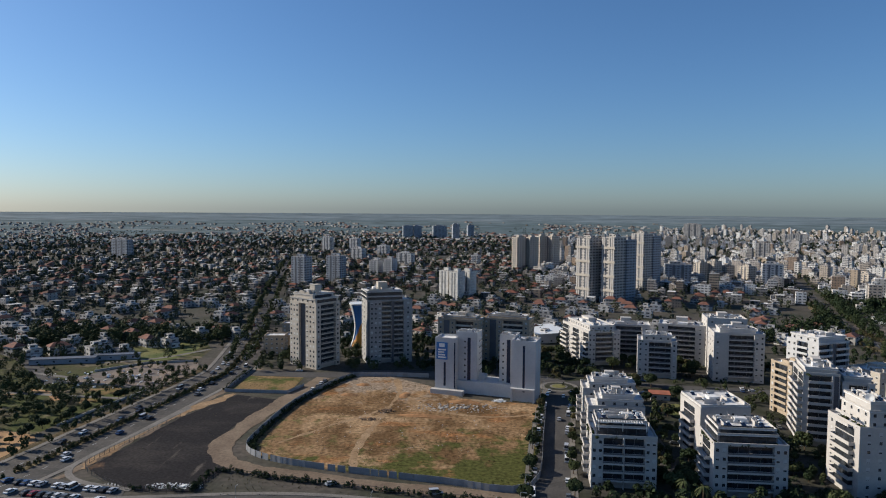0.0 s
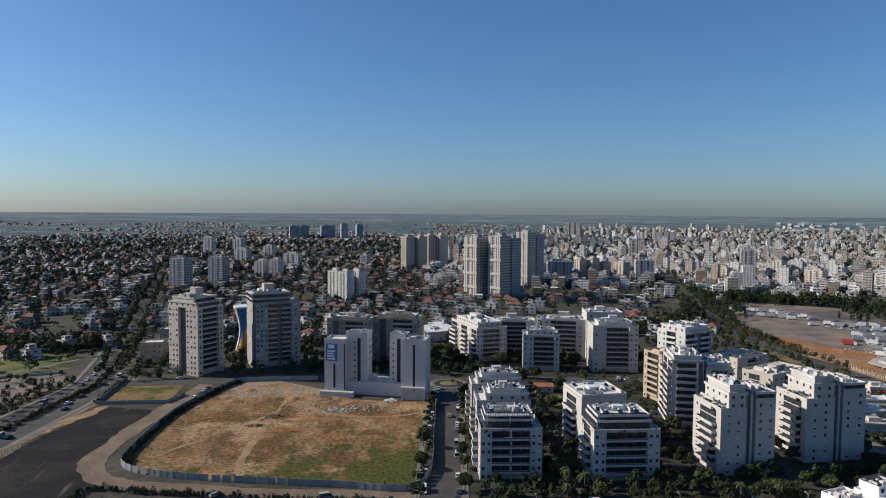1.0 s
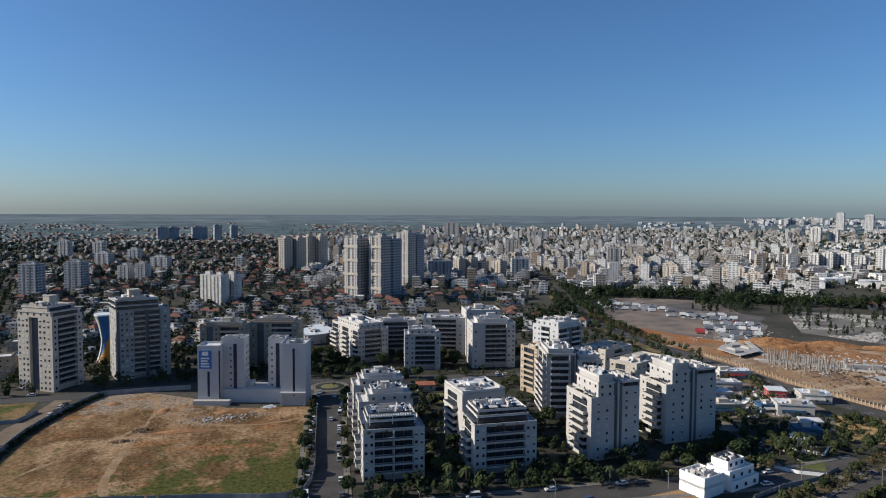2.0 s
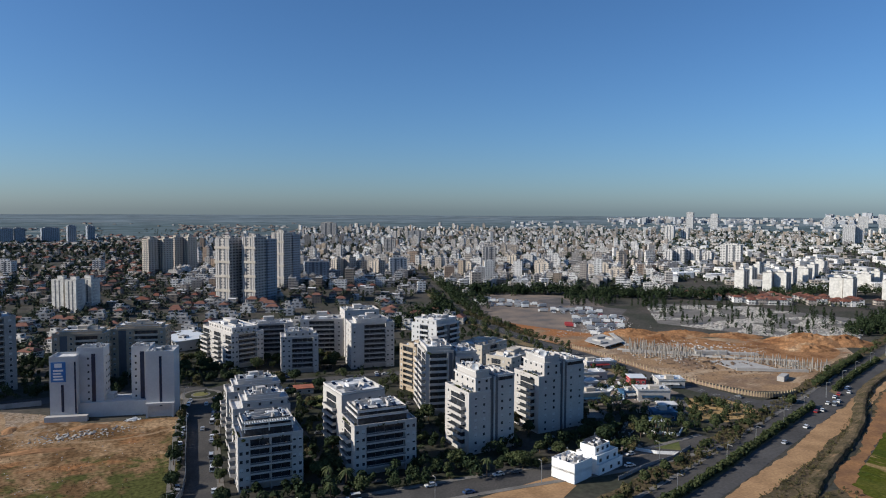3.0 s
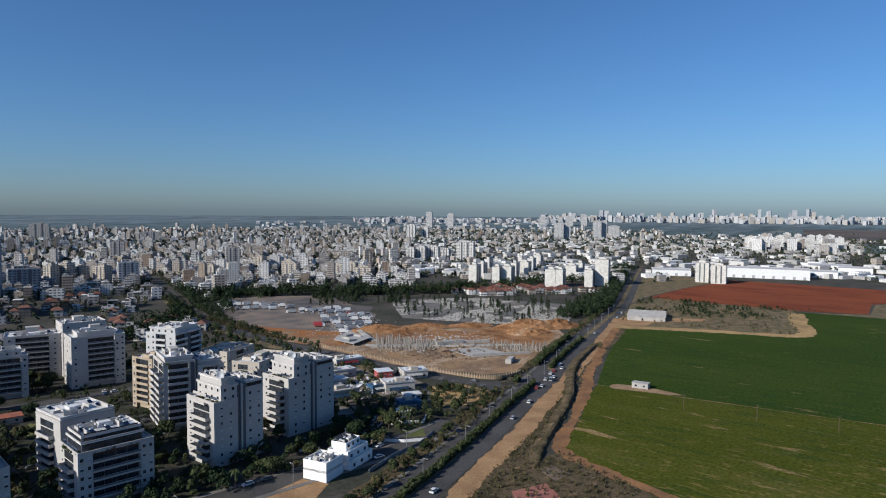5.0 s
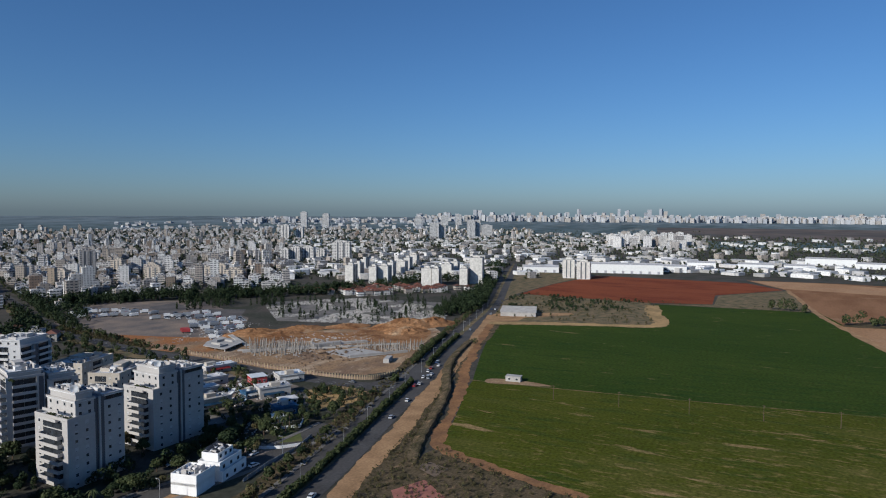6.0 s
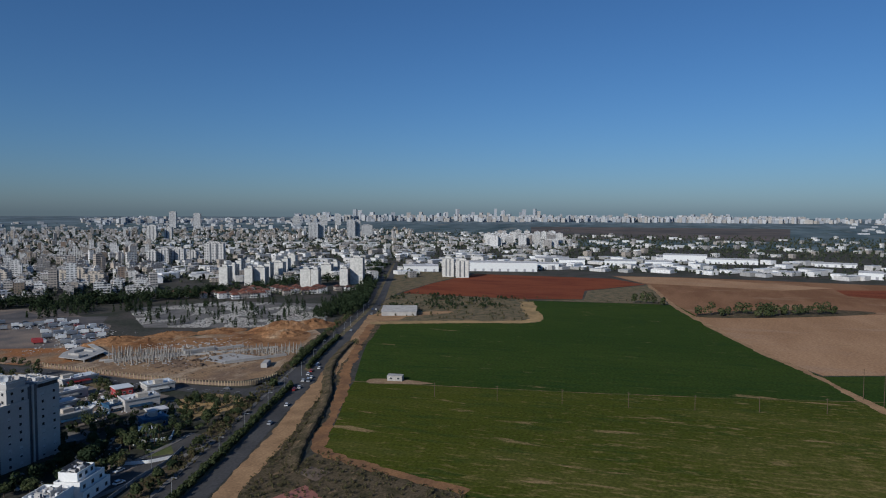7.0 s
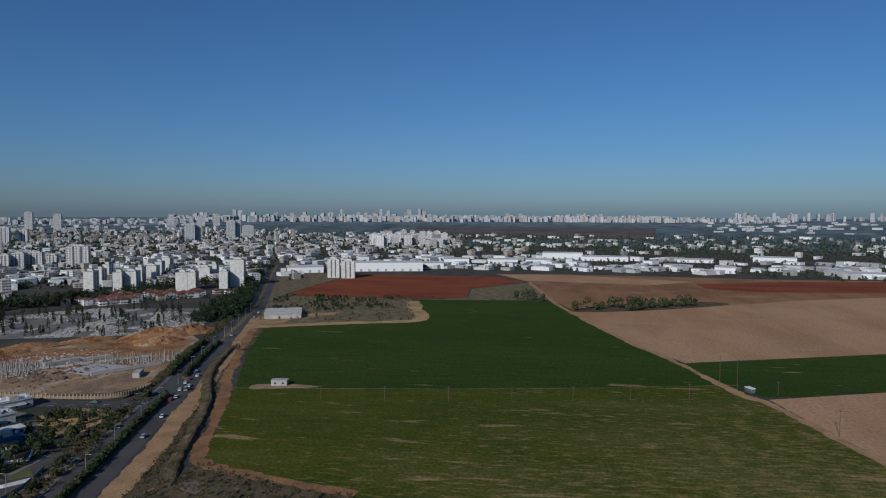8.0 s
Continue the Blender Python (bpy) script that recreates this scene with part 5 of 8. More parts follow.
    for x0, x1, y, z0, z1 in ((5.0, 6.2, 0, 4, 17), (10.9, 11.6, 0, 3, 28), (17.0, 18.8, 5, 7, 30.5), (38.6, 40.6, 7, 7, 30.5), (49.2, 50.4, -1.5, 5, 29.5)):
        box(bm, x0, x1, y - 0.12, y + 0.05, z0, z1)
        part("glazed_strip", bm, M["navy"], ob, "dark vertical strip of glazing")
        bm = bmesh.new()
    bm.free()
    bm = bmesh.new()
    for x in (43.2, 55.0):
        box(bm, x, x + 0.9, -3.4, -2.5, 0, 6)
    box(bm, 43.0, 56.0, -3.4, -1.5, 6, 7)
    part("portico", bm, M["plaster_blue"], ob)
    wm = window_mesh(1.1, 1.2)
    for f in range(2, 9):
        for x, y in ((15.6, 5), (36.6, 7), (42.2, 7)):
            put("window", wm, ob, x, y, f * 3.3 + 1.2, 0)
        for y in (9, 12, 14.2):
            put("window", wm, ob, 22.5, y, f * 3.3 + 1.2, 90)
            put("window", wm, ob, 34.5, y, f * 3.3 + 1.2, 270)
    bm = bmesh.new()
    box(bm, 0.8, 7.2, -0.25, -0.02, 18.5, 28)
    box(bm, 2.4, 5.6, -0.31, -0.25, 25.4, 27.4, 1)
    bars(bm, 1.8, 6.2, 19.0, 24.6, 4, -0.25, 1)
    part("sign", bm, [M["blue"], M["tank"]], ob, "blue sign panel with pale lettering bars")
    roof_gear(ob, (11, 22, 6, 14.5, 32.6), 31, 2, 5, head=False)
    roof_gear(ob, (35, 43, 8, 16.5, 32.1), 32, 1, 5, head=False)
    roof_gear(ob, (44, 55, 0, 11, 31.1), 33, 0, 4, head=False)


def hourglass_tower():
    """A waisted water tower: leaning struts turned into a twisted shell, blue above and orange below, with a white edge."""
    ob = thing("water_tower", "hourglass tower painted blue above and orange below", "tower", -61.2, 486)
    rings = [(2.9 + 3.6 * abs(2 * t - 0.92) ** 1.7, 31 * t) for t in (i / 24 for i in range(25))]
    seg = 32
    shells = {"blue": bmesh.new(), "orange": bmesh.new()}
    for i in range(24):
        for j in range(seg):
            a0, a1 = 2 * math.pi * j / seg, 2 * math.pi * (j + 1) / seg
            side = 0.5 + 0.5 * math.cos(a0 + 0.1)          # 0 at its western flank, 1 at its eastern
            bm = shells["blue" if i / 24 > 0.05 + 0.6 * side else "orange"]
            (r0, z0), (r1, z1) = rings[i], rings[i + 1]
            bm.faces.new([bm.verts.new((r * math.cos(q), r * math.sin(q), z)) for r, q, z in ((r0, a0, z0), (r0, a1, z0), (r1, a1, z1), (r1, a0, z1))])
    for nm, bm in shells.items():
        bmesh.ops.remove_doubles(bm, verts=bm.verts[:], dist=0.001)
        part("shell_" + nm, bm, M[nm], ob, nm + " painted shell")
    bm = bmesh.new()
    for k in range(2):
        for side in (0, 1):
            prev = None
            for i, (r, z) in enumerate(rings):
                a = radians(188 + 14 * side + k * 180 + 20 * i / 24)
                v = [bm.verts.new(((r + e) * math.cos(a + b), (r + e) * math.sin(a + b), z)) for e, b in ((0.02, 0), (0.5, 0), (0.5, 0.16), (0.02, 0.16))]
                if prev:
                    for j in range(4):
                        bm.faces.new((prev[j], prev[(j + 1) % 4], v[(j + 1) % 4], v[j]))
                prev = v
    part("rib", bm, M["tank"], ob, "white curved ribs")
    bm = bmesh.new()
    lathe(bm, [(rings[-1][0] + 0.3, 31), (rings[-1][0] + 0.3, 31.8)], 28)
    part("rim", bm, M["tank"], ob)


def villa(x, y, rz, W, D, levels, seed, label):
    ob = thing("villa", label, "house", x, y, 0, rz, "white villas")
    z = 0
    for i, (x0, x1, y0, y1, h) in enumerate(levels):
        bm = bmesh.new()
        box(bm, x0, x1, y0, y1, z, z + h)
        for a, b, c, d in ((x0, x1, y0, y0 + .2), (x0, x1, y1 - .2, y1), (x0, x0 + .2, y0 + .2, y1 - .2), (x1 - .2, x1, y0 + .2, y1 - .2)):
            box(bm, a, b, c, d, z + h, z + h + 0.9)
        floor_part = part("storey", bm, M["whitewash"], ob)
        bm = bmesh.new()
        box(bm, x0 + .2, x1 - .2, y0 + .2, y1 - .2, z + h, z + h + .06)
        part("terrace", bm, M["roof"], ob)
        wm = window_mesh(1.6, 1.5)
        for k in range(3 if seed == 42 else 0):
            put("window", wm, floor_part, x0 + (x1 - x0) * (k + 0.5) / 3, y0, z + 1.0, 0)
        for k in range(2):
            put("window", window_mesh(1.0, 1.2), floor_part, x1, y0 + (y1 - y0) * (k + 0.5) / 2, z + 1.0, 90)
        z += h
    if seed == 42:
        for a, b in ((0.6, 5.0), (5.4, 9.6)):
            bm = bmesh.new()
            v = [bm.verts.new(p) for p in ((levels[-1][0] + a, levels[-1][2] + 0.5, z + 0.3), (levels[-1][0] + b, levels[-1][2] + 0.5, z + 0.3), (levels[-1][0] + b, levels[-1][3] - 0.6, z + 2.0), (levels[-1][0] + a, levels[-1][3] - 0.6, z + 2.0))]
            bm.faces.new(v)
            bmesh.ops.solidify(bm, geom=bm.faces[:], thickness=0.15)
            part("roof_panel", bm, M["darkwall"], ob, "dark sloped roof panel")
    roof_gear(ob, (levels[-1][0] + .3, levels[-1][1] - .3, levels[-1][2] + .3, levels[-1][3] - .3, z), seed, 2, 2, head=False)


white_offices()
hourglass_tower()
villa(163.0, 183.2, deg(0.97, 0.22), 10, 10, [(0, 11, 0, 10.5, 3.4), (0, 11, 0, 10.5, 3.2)], 41, "white cubic villa with flat roof beside a sandy plot")
villa(176.5, 184.5, deg(0.97, 0.22), 14, 11, [(0, 16, 0, 11, 3.2), (0.5, 15, 1.5, 11, 3.0), (3, 13, 4, 11, 2.4)], 42, "white stepped villa with terraces and dark roof panels")


def low_building(name, label, x, y, rz, W, D, h, wall, roof, cat="building", over=0.4, windows=3):
    ob = thing(name, label, cat, x, y, 0, rz)
    bm = bmesh.new()
    box(bm, 0, W, 0, D, 0, h)
    shell = part("wall", bm, wall, ob)
    bm = bmesh.new()
    box(bm, -over, W + over, -over, D + over, h, h + 0.35)
    part("roof", bm, roof, ob)
    wm = window_mesh(1.6, 1.3)
    for i in range(windows):
        put("window", wm, shell, W * (i + 0.5) / windows, 0, 1.0, 0)
        put("window", wm, shell, 0, D * (i + 0.5) / windows, 1.0, 270)
    if name in ("shop_building", "workshop"):
        r = random.Random(int(x * 3 + y))
        for i in range(4):
            put("air_conditioner", AC, ob, r.uniform(1.2, W - 1.2), r.uniform(1.2, D - 1.2), h + 0.35, r.choice((0, 90)))
        put("water_tank", TANK, ob, r.uniform(1.5, W - 1.5), r.uniform(1.5, D - 1.5), h + 0.35, r.uniform(0, 90))
        bm = bmesh.new()
        box(bm, -over, W + over, -over, -over + 0.18, h + 0.35, h + 0.85)
        box(bm, -over, -over + 0.18, -over + 0.18, D + over, h + 0.35, h + 0.85)
        part("parapet", bm, wall, ob)
        bm = bmesh.new()
        a, b = r.uniform(0.5, W * 0.5), r.uniform(0.3, D * 0.4)
        box(bm, a, a + W * 0.3, b, b + D * 0.35, h + 0.35, h + 2.2)
        part("roof_room", bm, M["stone"], ob)
        bm = bmesh.new()
        v = [bm.verts.new(p) for p in ((W * 0.1, -2.6, 2.5), (W * 0.75, -2.6, 2.5), (W * 0.75, -0.05, 3.1), (W * 0.1, -0.05, 3.1))]
        bm.faces.new(v)
        bmesh.ops.solidify(bm, geom=bm.faces[:], thickness=0.1)
        part("awning", bm, r.choice((M["tarp"], M["concrete"], M["redpaint"], M["tank"])), ob, "sloping sheet awning")
    return ob


low_building("hut", "small pale hut standing alone in the wheat", 365.5, 149.8, deg(0.15, -0.99), 9, 5, 2.9, M["concrete"], M["concrete"], "hut", 0.2, 2)
ob = thing("shed", "long farm shed with low grey metal roof", "shed", 598, 251, 0, deg(0.33, -0.94))
bm = bmesh.new()
box(bm, 0, 34, 0, 42, 0, 3.95)
part("wall", bm, M["concrete"], ob)
bm = bmesh.new()
for y0, y1 in ((0, 14), (14, 28), (28, 42)):
    v = [bm.verts.new(p) for p in ((-0.6, y0, 4.05), (34.6, y0, 4.05), (34.6, (y0 + y1) / 2, 5.6), (-0.6, (y0 + y1) / 2, 5.6), (-0.6, y1, 4.05), (34.6, y1, 4.05))]
    for q in ((0, 1, 2, 3), (3, 2, 5, 4), (0, 3, 4), (1, 5, 2)):
        bm.faces.new([v[i] for i in q])
part("roof", bm, M["concrete"], ob)
# small commercial buildings east of the flats
low_building("shop_building", "low pale commercial building with flat roof", 246, 284, deg(0.9, -0.3), 20, 10, 4, M["concrete"], M["roof"])
low_building("shop_building", "low building with faded pink front", 236, 262, deg(0.9, -0.3), 17, 9, 4.5, M["stone"], M["concrete"])
low_building("workshop", "blue tarpaulin covered workshop", 262, 256, deg(0.9, -0.3), 8, 7, 3.5, M["tarp"], M["tarp"])
low_building("workshop", "white steel-framed workshop with open bays", 266, 250, deg(0.85, -0.5), 17, 11, 5.5, M["plaster"], M["roof"])
low_building("kiosk", "red and white shop by the street", 287, 276, deg(0.85, -0.5), 9, 9, 4, M["redpaint"], M["tank"])
low_building("shop_building", "white box-shaped shop with bright roof", 296, 263, deg(0.85, -0.5), 15, 11, 4.5, M["concrete"], M["tank"])
low_building("workshop", "faded blue sheeted shed among trees", 247, 222, deg(0.85, -0.5), 11, 8, 4, M["tarp"], M["tarp"])
low_building("shop_building", "long pale market hall", 262, 300, deg(0.9, -0.3), 24, 10, 4, M["plaster"], M["roof"])
low_building("sports_hall", "white hall with shallow pitched roof", 72, 498, deg(0.95, 0.3), 30, 40, 7, M["plaster"], M["tank"], windows=4)
low_building("shop_building", "low white workshop with flat roof", 292, 318, deg(0.9, -0.3), 20, 10, 4, M["plaster"], M["tank"])
low_building("garden_house", "pale garden house with bright roof", 262, 232, deg(0.85, -0.5), 9, 6, 3, M["stone"], M["roof"], "house")
low_building("garden_house", "white garden house with bright roof", 236, 216, deg(0.85, -0.5), 8, 6, 3, M["plaster"], M["tank"], "house")
low_building("pavilion", "small pavilion with red tiled roof on the lawn", 111, 350, deg(0.98, -0.2), 10, 8, 3.0, M["stone"], M["tileroof"], windows=2)
for x, y, w, d, h in ((-122, 452, 14, 12, 13), (-112, 470, 12, 14, 10), (-126, 520, 16, 12, 12)):
    o, a = apartment("brown low apartment house beside the avenue", x, y, deg(0.98, 0.05), w, d, int(h / 3.1), {"front": [("w4", 1)], "left": [("w3", 1)], "right": PLAIN, "back": PLAIN}, wall="tan", group="brown houses")

for x, y, w, d in ((-262, 418, 48, 9), (-228, 432, 34, 8)):
    low_building("sports_building", "long low grey building beside the park", x, y, 12, w * 0.8, d * 0.7, 3.2, M["greywall"], M["darkwall"], windows=4)
# roundabout
ob = thing("roundabout", "planted roundabout with pale paved rim", "roundabout", 66.5, 375, 0, 0)
for nm, r0, z0, m in (("rim", 11.0, 0.22, "pave"), ("bed", 8.4, 0.30, "estate"), ("inner_ring", 5.0, 0.38, "pave"), ("planting", 4.0, 0.5, "grass")):
    bm = bmesh.new()
    lathe(bm, [(r0, 0.0), (r0, z0 - 0.04), (r0 - 0.15, z0)], 32)
    part(nm, bm, M[m], ob)

# building site: rows of concrete columns
col = bmesh.new()
box(col, -0.22, 0.22, -0.22, 0.22, 0, 5.2)
box(col, -0.1, 0.1, -0.1, 0.1, 5.2, 6.2)
COLUMNS = [finish("column", col, M["raw_concrete"])]
for h in (3.0, 3.9, 4.8):
    col = bmesh.new()
    box(col, -0.22, 0.22, -0.22, 0.22, 0, h)
    box(col, -0.1, 0.1, -0.1, 0.1, h, h + 1.1)
    box(col, -0.8, 0.8, -0.8, 0.8, 0, 0.5)
    COLUMNS.append(finish("column", col, M["raw_concrete"]))
ob = thing("column_grid", "bare concrete columns of a building under construction", "construction site", 0, 0, 0)
rnd = random.Random(5)
for poly in ([(377, 364), (390, 338), (390, 306), (358, 309), (346, 333), (360, 352)], [(392, 305), (418, 272), (434, 244), (414, 233), (403, 252), (404, 284)]):
    for i in range(-40, 40):
        for j in range(-40, 40):
            x, y = 410 + 0.83 * i * 3.2 + 0.55 * j * 4.2, 310 - 0.55 * i * 3.2 + 0.83 * j * 4.2
            if inside(x, y, poly) and rnd.random() < 0.84:
                put("column", rnd.choice(COLUMNS), ob, x + rnd.uniform(-.5, .5), y + rnd.uniform(-.5, .5), 0.05, rnd.uniform(-8, 8))
post = bmesh.new()
box(post, -0.3, 0.3, -0.28, 0.28, 0, 2.5)
box(post, -0.36, 0.36, -0.34, 0.34, 2.5, 2.7)
POST = finish("fence_post", post, M["sandstone"])
panel = bmesh.new()
box(panel, 0.3, 2.2, -0.06, 0.06, 0, 1.7)
INFILL = finish("fence_panel", panel, M["brownwall"])
ob = thing("site_fence", "row of pale concrete posts along the street", "fence", 0, 0, 0)
line = smooth_line([(329, 374), (328, 346), (325, 313), (323, 286), (323, 264), (324, 244), (327, 228), (335, 219), (354, 217)], 9)
for a, b in zip(line, line[1:]):
    put("fence_post", POST, ob, a.x, a.y, 0.05, deg(*(b - a)))
    put("fence_panel", INFILL, ob, a.x, a.y, 0.05, deg(*(b - a)))
for x, y, rz, W, D, h, lab in ((388, 312, -30, 22, 4, 2.5, "low concrete retaining wall"), (372, 236, 20, 12, 4, 2.6, "grey concrete site hut"), (372, 268, -35, 44, 1.2, 1.6, "long concrete footing"), (404, 304, -35, 26, 3, 1.4, "pale concrete core wall"), (352, 352, -52, 70, 2.0, 0.8, "long pale concrete edge beam"), (398, 296, -45, 46, 1.6, 0.8, "long pale concrete edge beam"), (350, 345, -38, 60, 1.0, 1.2, "long concrete footing")):
    ob = thing("site_wall", lab, "construction site", x, y, 0.05, rz)
    bm = bmesh.new()
    box(bm, 0, W, 0, D, 0, h)
    box(bm, 0.4, W - 0.4, 0.15, D - 0.15, h, h + 0.3)
    part("wall", bm, M["concrete"], ob)
# half-built deck with a ramp
ob = thing("half_built_deck", "pale half-built concrete deck on short columns with a ramp", "construction site", 345, 357, 0.05, 0)
bm = bmesh.new()
prism(bm, [(0, 0), (26, 8), (35, 40), (14, 33), (2, 24)], 1.9, 2.3)
part("slab", bm, M["concrete"], ob)
short = bmesh.new()
box(short, -0.3, 0.3, -0.3, 0.3, 0, 1.89)
short = finish("column", short, M["concrete"])
for a, b in ((2, 2), (10, 5), (18, 8), (25, 11), (4, 14), (12, 16), (20, 19), (28, 22), (8, 26), (16, 29), (24, 32), (31, 36)):
    put("column", short, ob, a, b, 0)
for a, b, w, d, h in ((3, 8, 8, 0.3, 1.2), (9, 14, 0.3, 9, 1.4), (15, 24, 9, 0.3, 1.6), (22, 15, 0.3, 8, 1.3)):
    bm = bmesh.new()
    box(bm, a, a + w, b, b + d, 2.31, 2.3 + h)
    part("wall", bm, M["concrete"], ob, "pale unfinished wall")
bm = bmesh.new()
v = [bm.verts.new(p) for p in ((23, 3, 0.0), (27, 2, 0.0), (43, 36, 2.6), (39, 37, 2.6), (23, 3, 0.4), (27, 2, 0.4), (43, 36, 3.0), (39, 37, 3.0))]
for q in ((3, 2, 1, 0), (4, 5, 6, 7), (0, 1, 5, 4), (1, 2, 6, 5), (2, 3, 7, 6), (3, 0, 4, 7)):
    bm.faces.new([v[i] for i in q])
part("ramp", bm, M["graves"], ob, "pale sloping concrete ramp")
# earth mounds
for i, (x, y, r, h) in enumerate(((410, 392, 26, 5), (445, 372, 24, 3.5), (476, 345, 22, 3), (500, 300, 34, 8), (520, 285, 26, 7), (420, 372, 20, 3), (478, 286, 20, 5))):
    bm = bmesh.new()
    rows, seg = [], 22
    for k in range(7):
        rr = r * (1 - k / 7)
        rows.append([bm.verts.new((rr * math.cos(2 * math.pi * j / seg) * (1 + 0.25 * noise.noise((j * .9, i, k * .3))), rr * 0.55 * math.sin(2 * math.pi * j / seg) * (1 + 0.25 * noise.noise((i, j * .9, k * .3))), h * (k / 7) ** 0.8 * (1 + 0.5 * noise.noise((j * .5, k * .7, i))))) for j in range(seg)])
    for a, b in zip(rows, rows[1:]):
        for j in range(seg):
            bm.faces.new((a[j], a[(j + 1) % seg], b[(j + 1) % seg], b[j]))
    bm.faces.new(rows[-1])
    ob = tagged(new("earth_mound", finish("earth_mound", bm, M["orange_soil"])), "mound of orange excavated earth", "earth mound", "earth mounds")
    ob.matrix_basis = pose(x, y, 0.0, 0, 0, -35)


# hoardings round the lots
def hoarding(label, pts, h, m, step=2.6, name="hoarding"):
    ob = thing(name, label, "fence", 0, 0, 0)
    p = smooth_line(pts, 1) if step <= 0 else [Vector(q) for q in pts]
    bm = bmesh.new()
    if "mesh" in label:
        box(bm, 0, 0.1, -0.05, 0.05, 0.0, h)
        for z in (0.3, h * 0.5, h - 0.1):
            box(bm, 0.1, step, -0.03, 0.03, z - 0.04, z + 0.04)
    else:
        box(bm, 0, step - 0.04, -0.05, 0.05, 0.0, h)
        box(bm, 0.0, 0.14, -0.12, 0.0, 0.0, h + 0.08)
    me = finish("fence_panel", bm, m)
    for a, b in zip(p, p[1:]):
        n = max(1, round((b - a).length / step))
        for i in range(n):
            q = a + (b - a) * (i / n)
            put("fence_panel", me, ob, q.x, q.y, 0.0, deg(*(b - a)))
    return ob


hoarding("pale grey metal hoarding round the sandy lot", [tuple(v) for v in smooth_line([(-53, 395), (-62, 378), (-76, 338), (-82, 286), (-80, 270), (-68, 260), (-48, 252), (-30, 247), (0, 239), (32, 234.5), (45, 290), (53, 337)], 4)], 2.6, M["fence"], 3.2)
hoarding("grey hoarding along the street behind the lot", [(-53, 395.5), (-30, 396), (-8, 394)], 2.6, M["fence"], 3.2)
hoarding("dark mesh fence below the sandy track", [(-86, 231), (-83, 248), (-63, 241), (-41, 236), (-16, 229), (20, 222)], 2.2, M["fence_dark"], 3.2)
hoarding("dark mesh fence round the gravel lot", [tuple(v) for v in smooth_line([(-125, 314), (-137, 262), (-136, 250), (-124, 239), (-108, 230), (-87, 229)], 4)], 2.2, M["fence_dark"], 3.2)
hoarding("grey fence round the grass plot", [(-118, 410), (-119, 360), (-84, 357), (-78, 372)], 1.8, M["fence"], 3.2)


# poles and street lamps
def lamp_mesh():
    bm = bmesh.new()
    lathe(bm, [(0.12, 0), (0.07, 8.6)], 6)
    box(bm, 0, 1.6, -0.05, 0.05, 8.5, 8.62)
    return finish("pole", bm, M["metal"])


def lantern_mesh():
    bm = bmesh.new()
    box(bm, 1.3, 2.1, -0.14, 0.14, 8.42, 8.56)
    return finish("lantern", bm, M["concrete"])


LAMP, LANTERN = lamp_mesh(), lantern_mesh()
p = smooth_line(ROAD[1:8], 8)
run, last = 0.0, p[0]
for a, b in zip(p, p[1:]):
    run += (b - a).length
    if run > 30:
        run = 0
        nrm = Vector((-(b - a).y, (b - a).x)).normalized()
        q = a + nrm * 2.8
        ob = thing("street_lamp", "tall grey street lamp beside the main road", "street lamp", q.x, q.y, 0, deg(*(-nrm)), "street lamps")
        put("lantern", LANTERN, put("pole", LAMP, ob, 0, 0, 0), 0, 0, 0)
for i in range(9):
    for pts, off in ((STREET_A, 8.5), (STREET_S, -7)):
        q = smooth_line(pts, 8)
        k = min(len(q) - 2, 2 + int(i * (len(q) - 3) / 9))
        d = (q[k + 1] - q[k]).normalized()
        c = q[k] + Vector((-d.y, d.x)) * off
        ob = thing("street_lamp", "grey street lamp on the pavement", "street lamp", c.x, c.y, 0, deg(d.y, -d.x) if off > 0 else deg(-d.y, d.x), "street lamps")
        put("lantern", LANTERN, put("pole", LAMP, ob, 0, 0, 0), 0, 0, 0)


def utility_pole(x, y, h, label="thin wooden utility pole in the field"):
    ob = thing("utility_pole", label, "pole", x, y, 0, 70, "utility poles")
    bm = bmesh.new()
    lathe(bm, [(0.16, 0), (0.1, h)], 6)
    part("pole", bm, M["bark"], ob)
    bm = bmesh.new()
    box(bm, -0.9, 0.9, -0.06, 0.06, h - 0.6, h - 0.45)
    part("crossarm", bm, M["bark"], ob)


for x, y in ((345, 78), (349, 44), (354, 10.5), (359, -22), (366, -53), (373, -85), (341, 112)):
    utility_pole(x, y, 8)
for x, y, h in ((408, -110, 17), (398, -117, 17), (318, -138, 12), (386, -135, 8)):
    utility_pole(x, y, h, "tall pole beside the field track")
low_building("hut", "pump hut and scrap beside the field track", 389, -124, 20, 5, 3, 2.4, M["darkwall"], M["tank"], "hut", 0.2, 1)


# low white garden walls and fences between villas and shops
def garden_wall(label, pts, h=1.2, m="whitewash"):
    ob = thing("garden_wall", label, "wall", 0, 0, 0)
    for (ax, ay), (bx, by) in zip(pts, pts[1:]):
        a, b = Vector((ax, ay)), Vector((bx, by))
        bm = bmesh.new()
        box(bm, 0, (b - a).length, -0.15, 0.15, 0, h)
        box(bm, -0.05, (b - a).length + 0.05, -0.22, 0.22, h, h + 0.12)
        w = part("wall", bm, M[m], ob)
        w.matrix_basis = pose(ax, ay, 0, 0, 0, deg(bx - ax, by - ay))


garden_wall("low white wall round a garden", [(208, 199), (214, 190), (222, 184)])
garden_wall("low white wall round a garden", [(232, 210), (240, 201), (248, 206)])
garden_wall("low pale wall beside the shops", [(250, 236), (256, 226), (270, 220)], 1.4, "stone")
garden_wall("low pale wall beside the villas", [(198, 204), (206, 208), (216, 206)], 1.2, "stone")
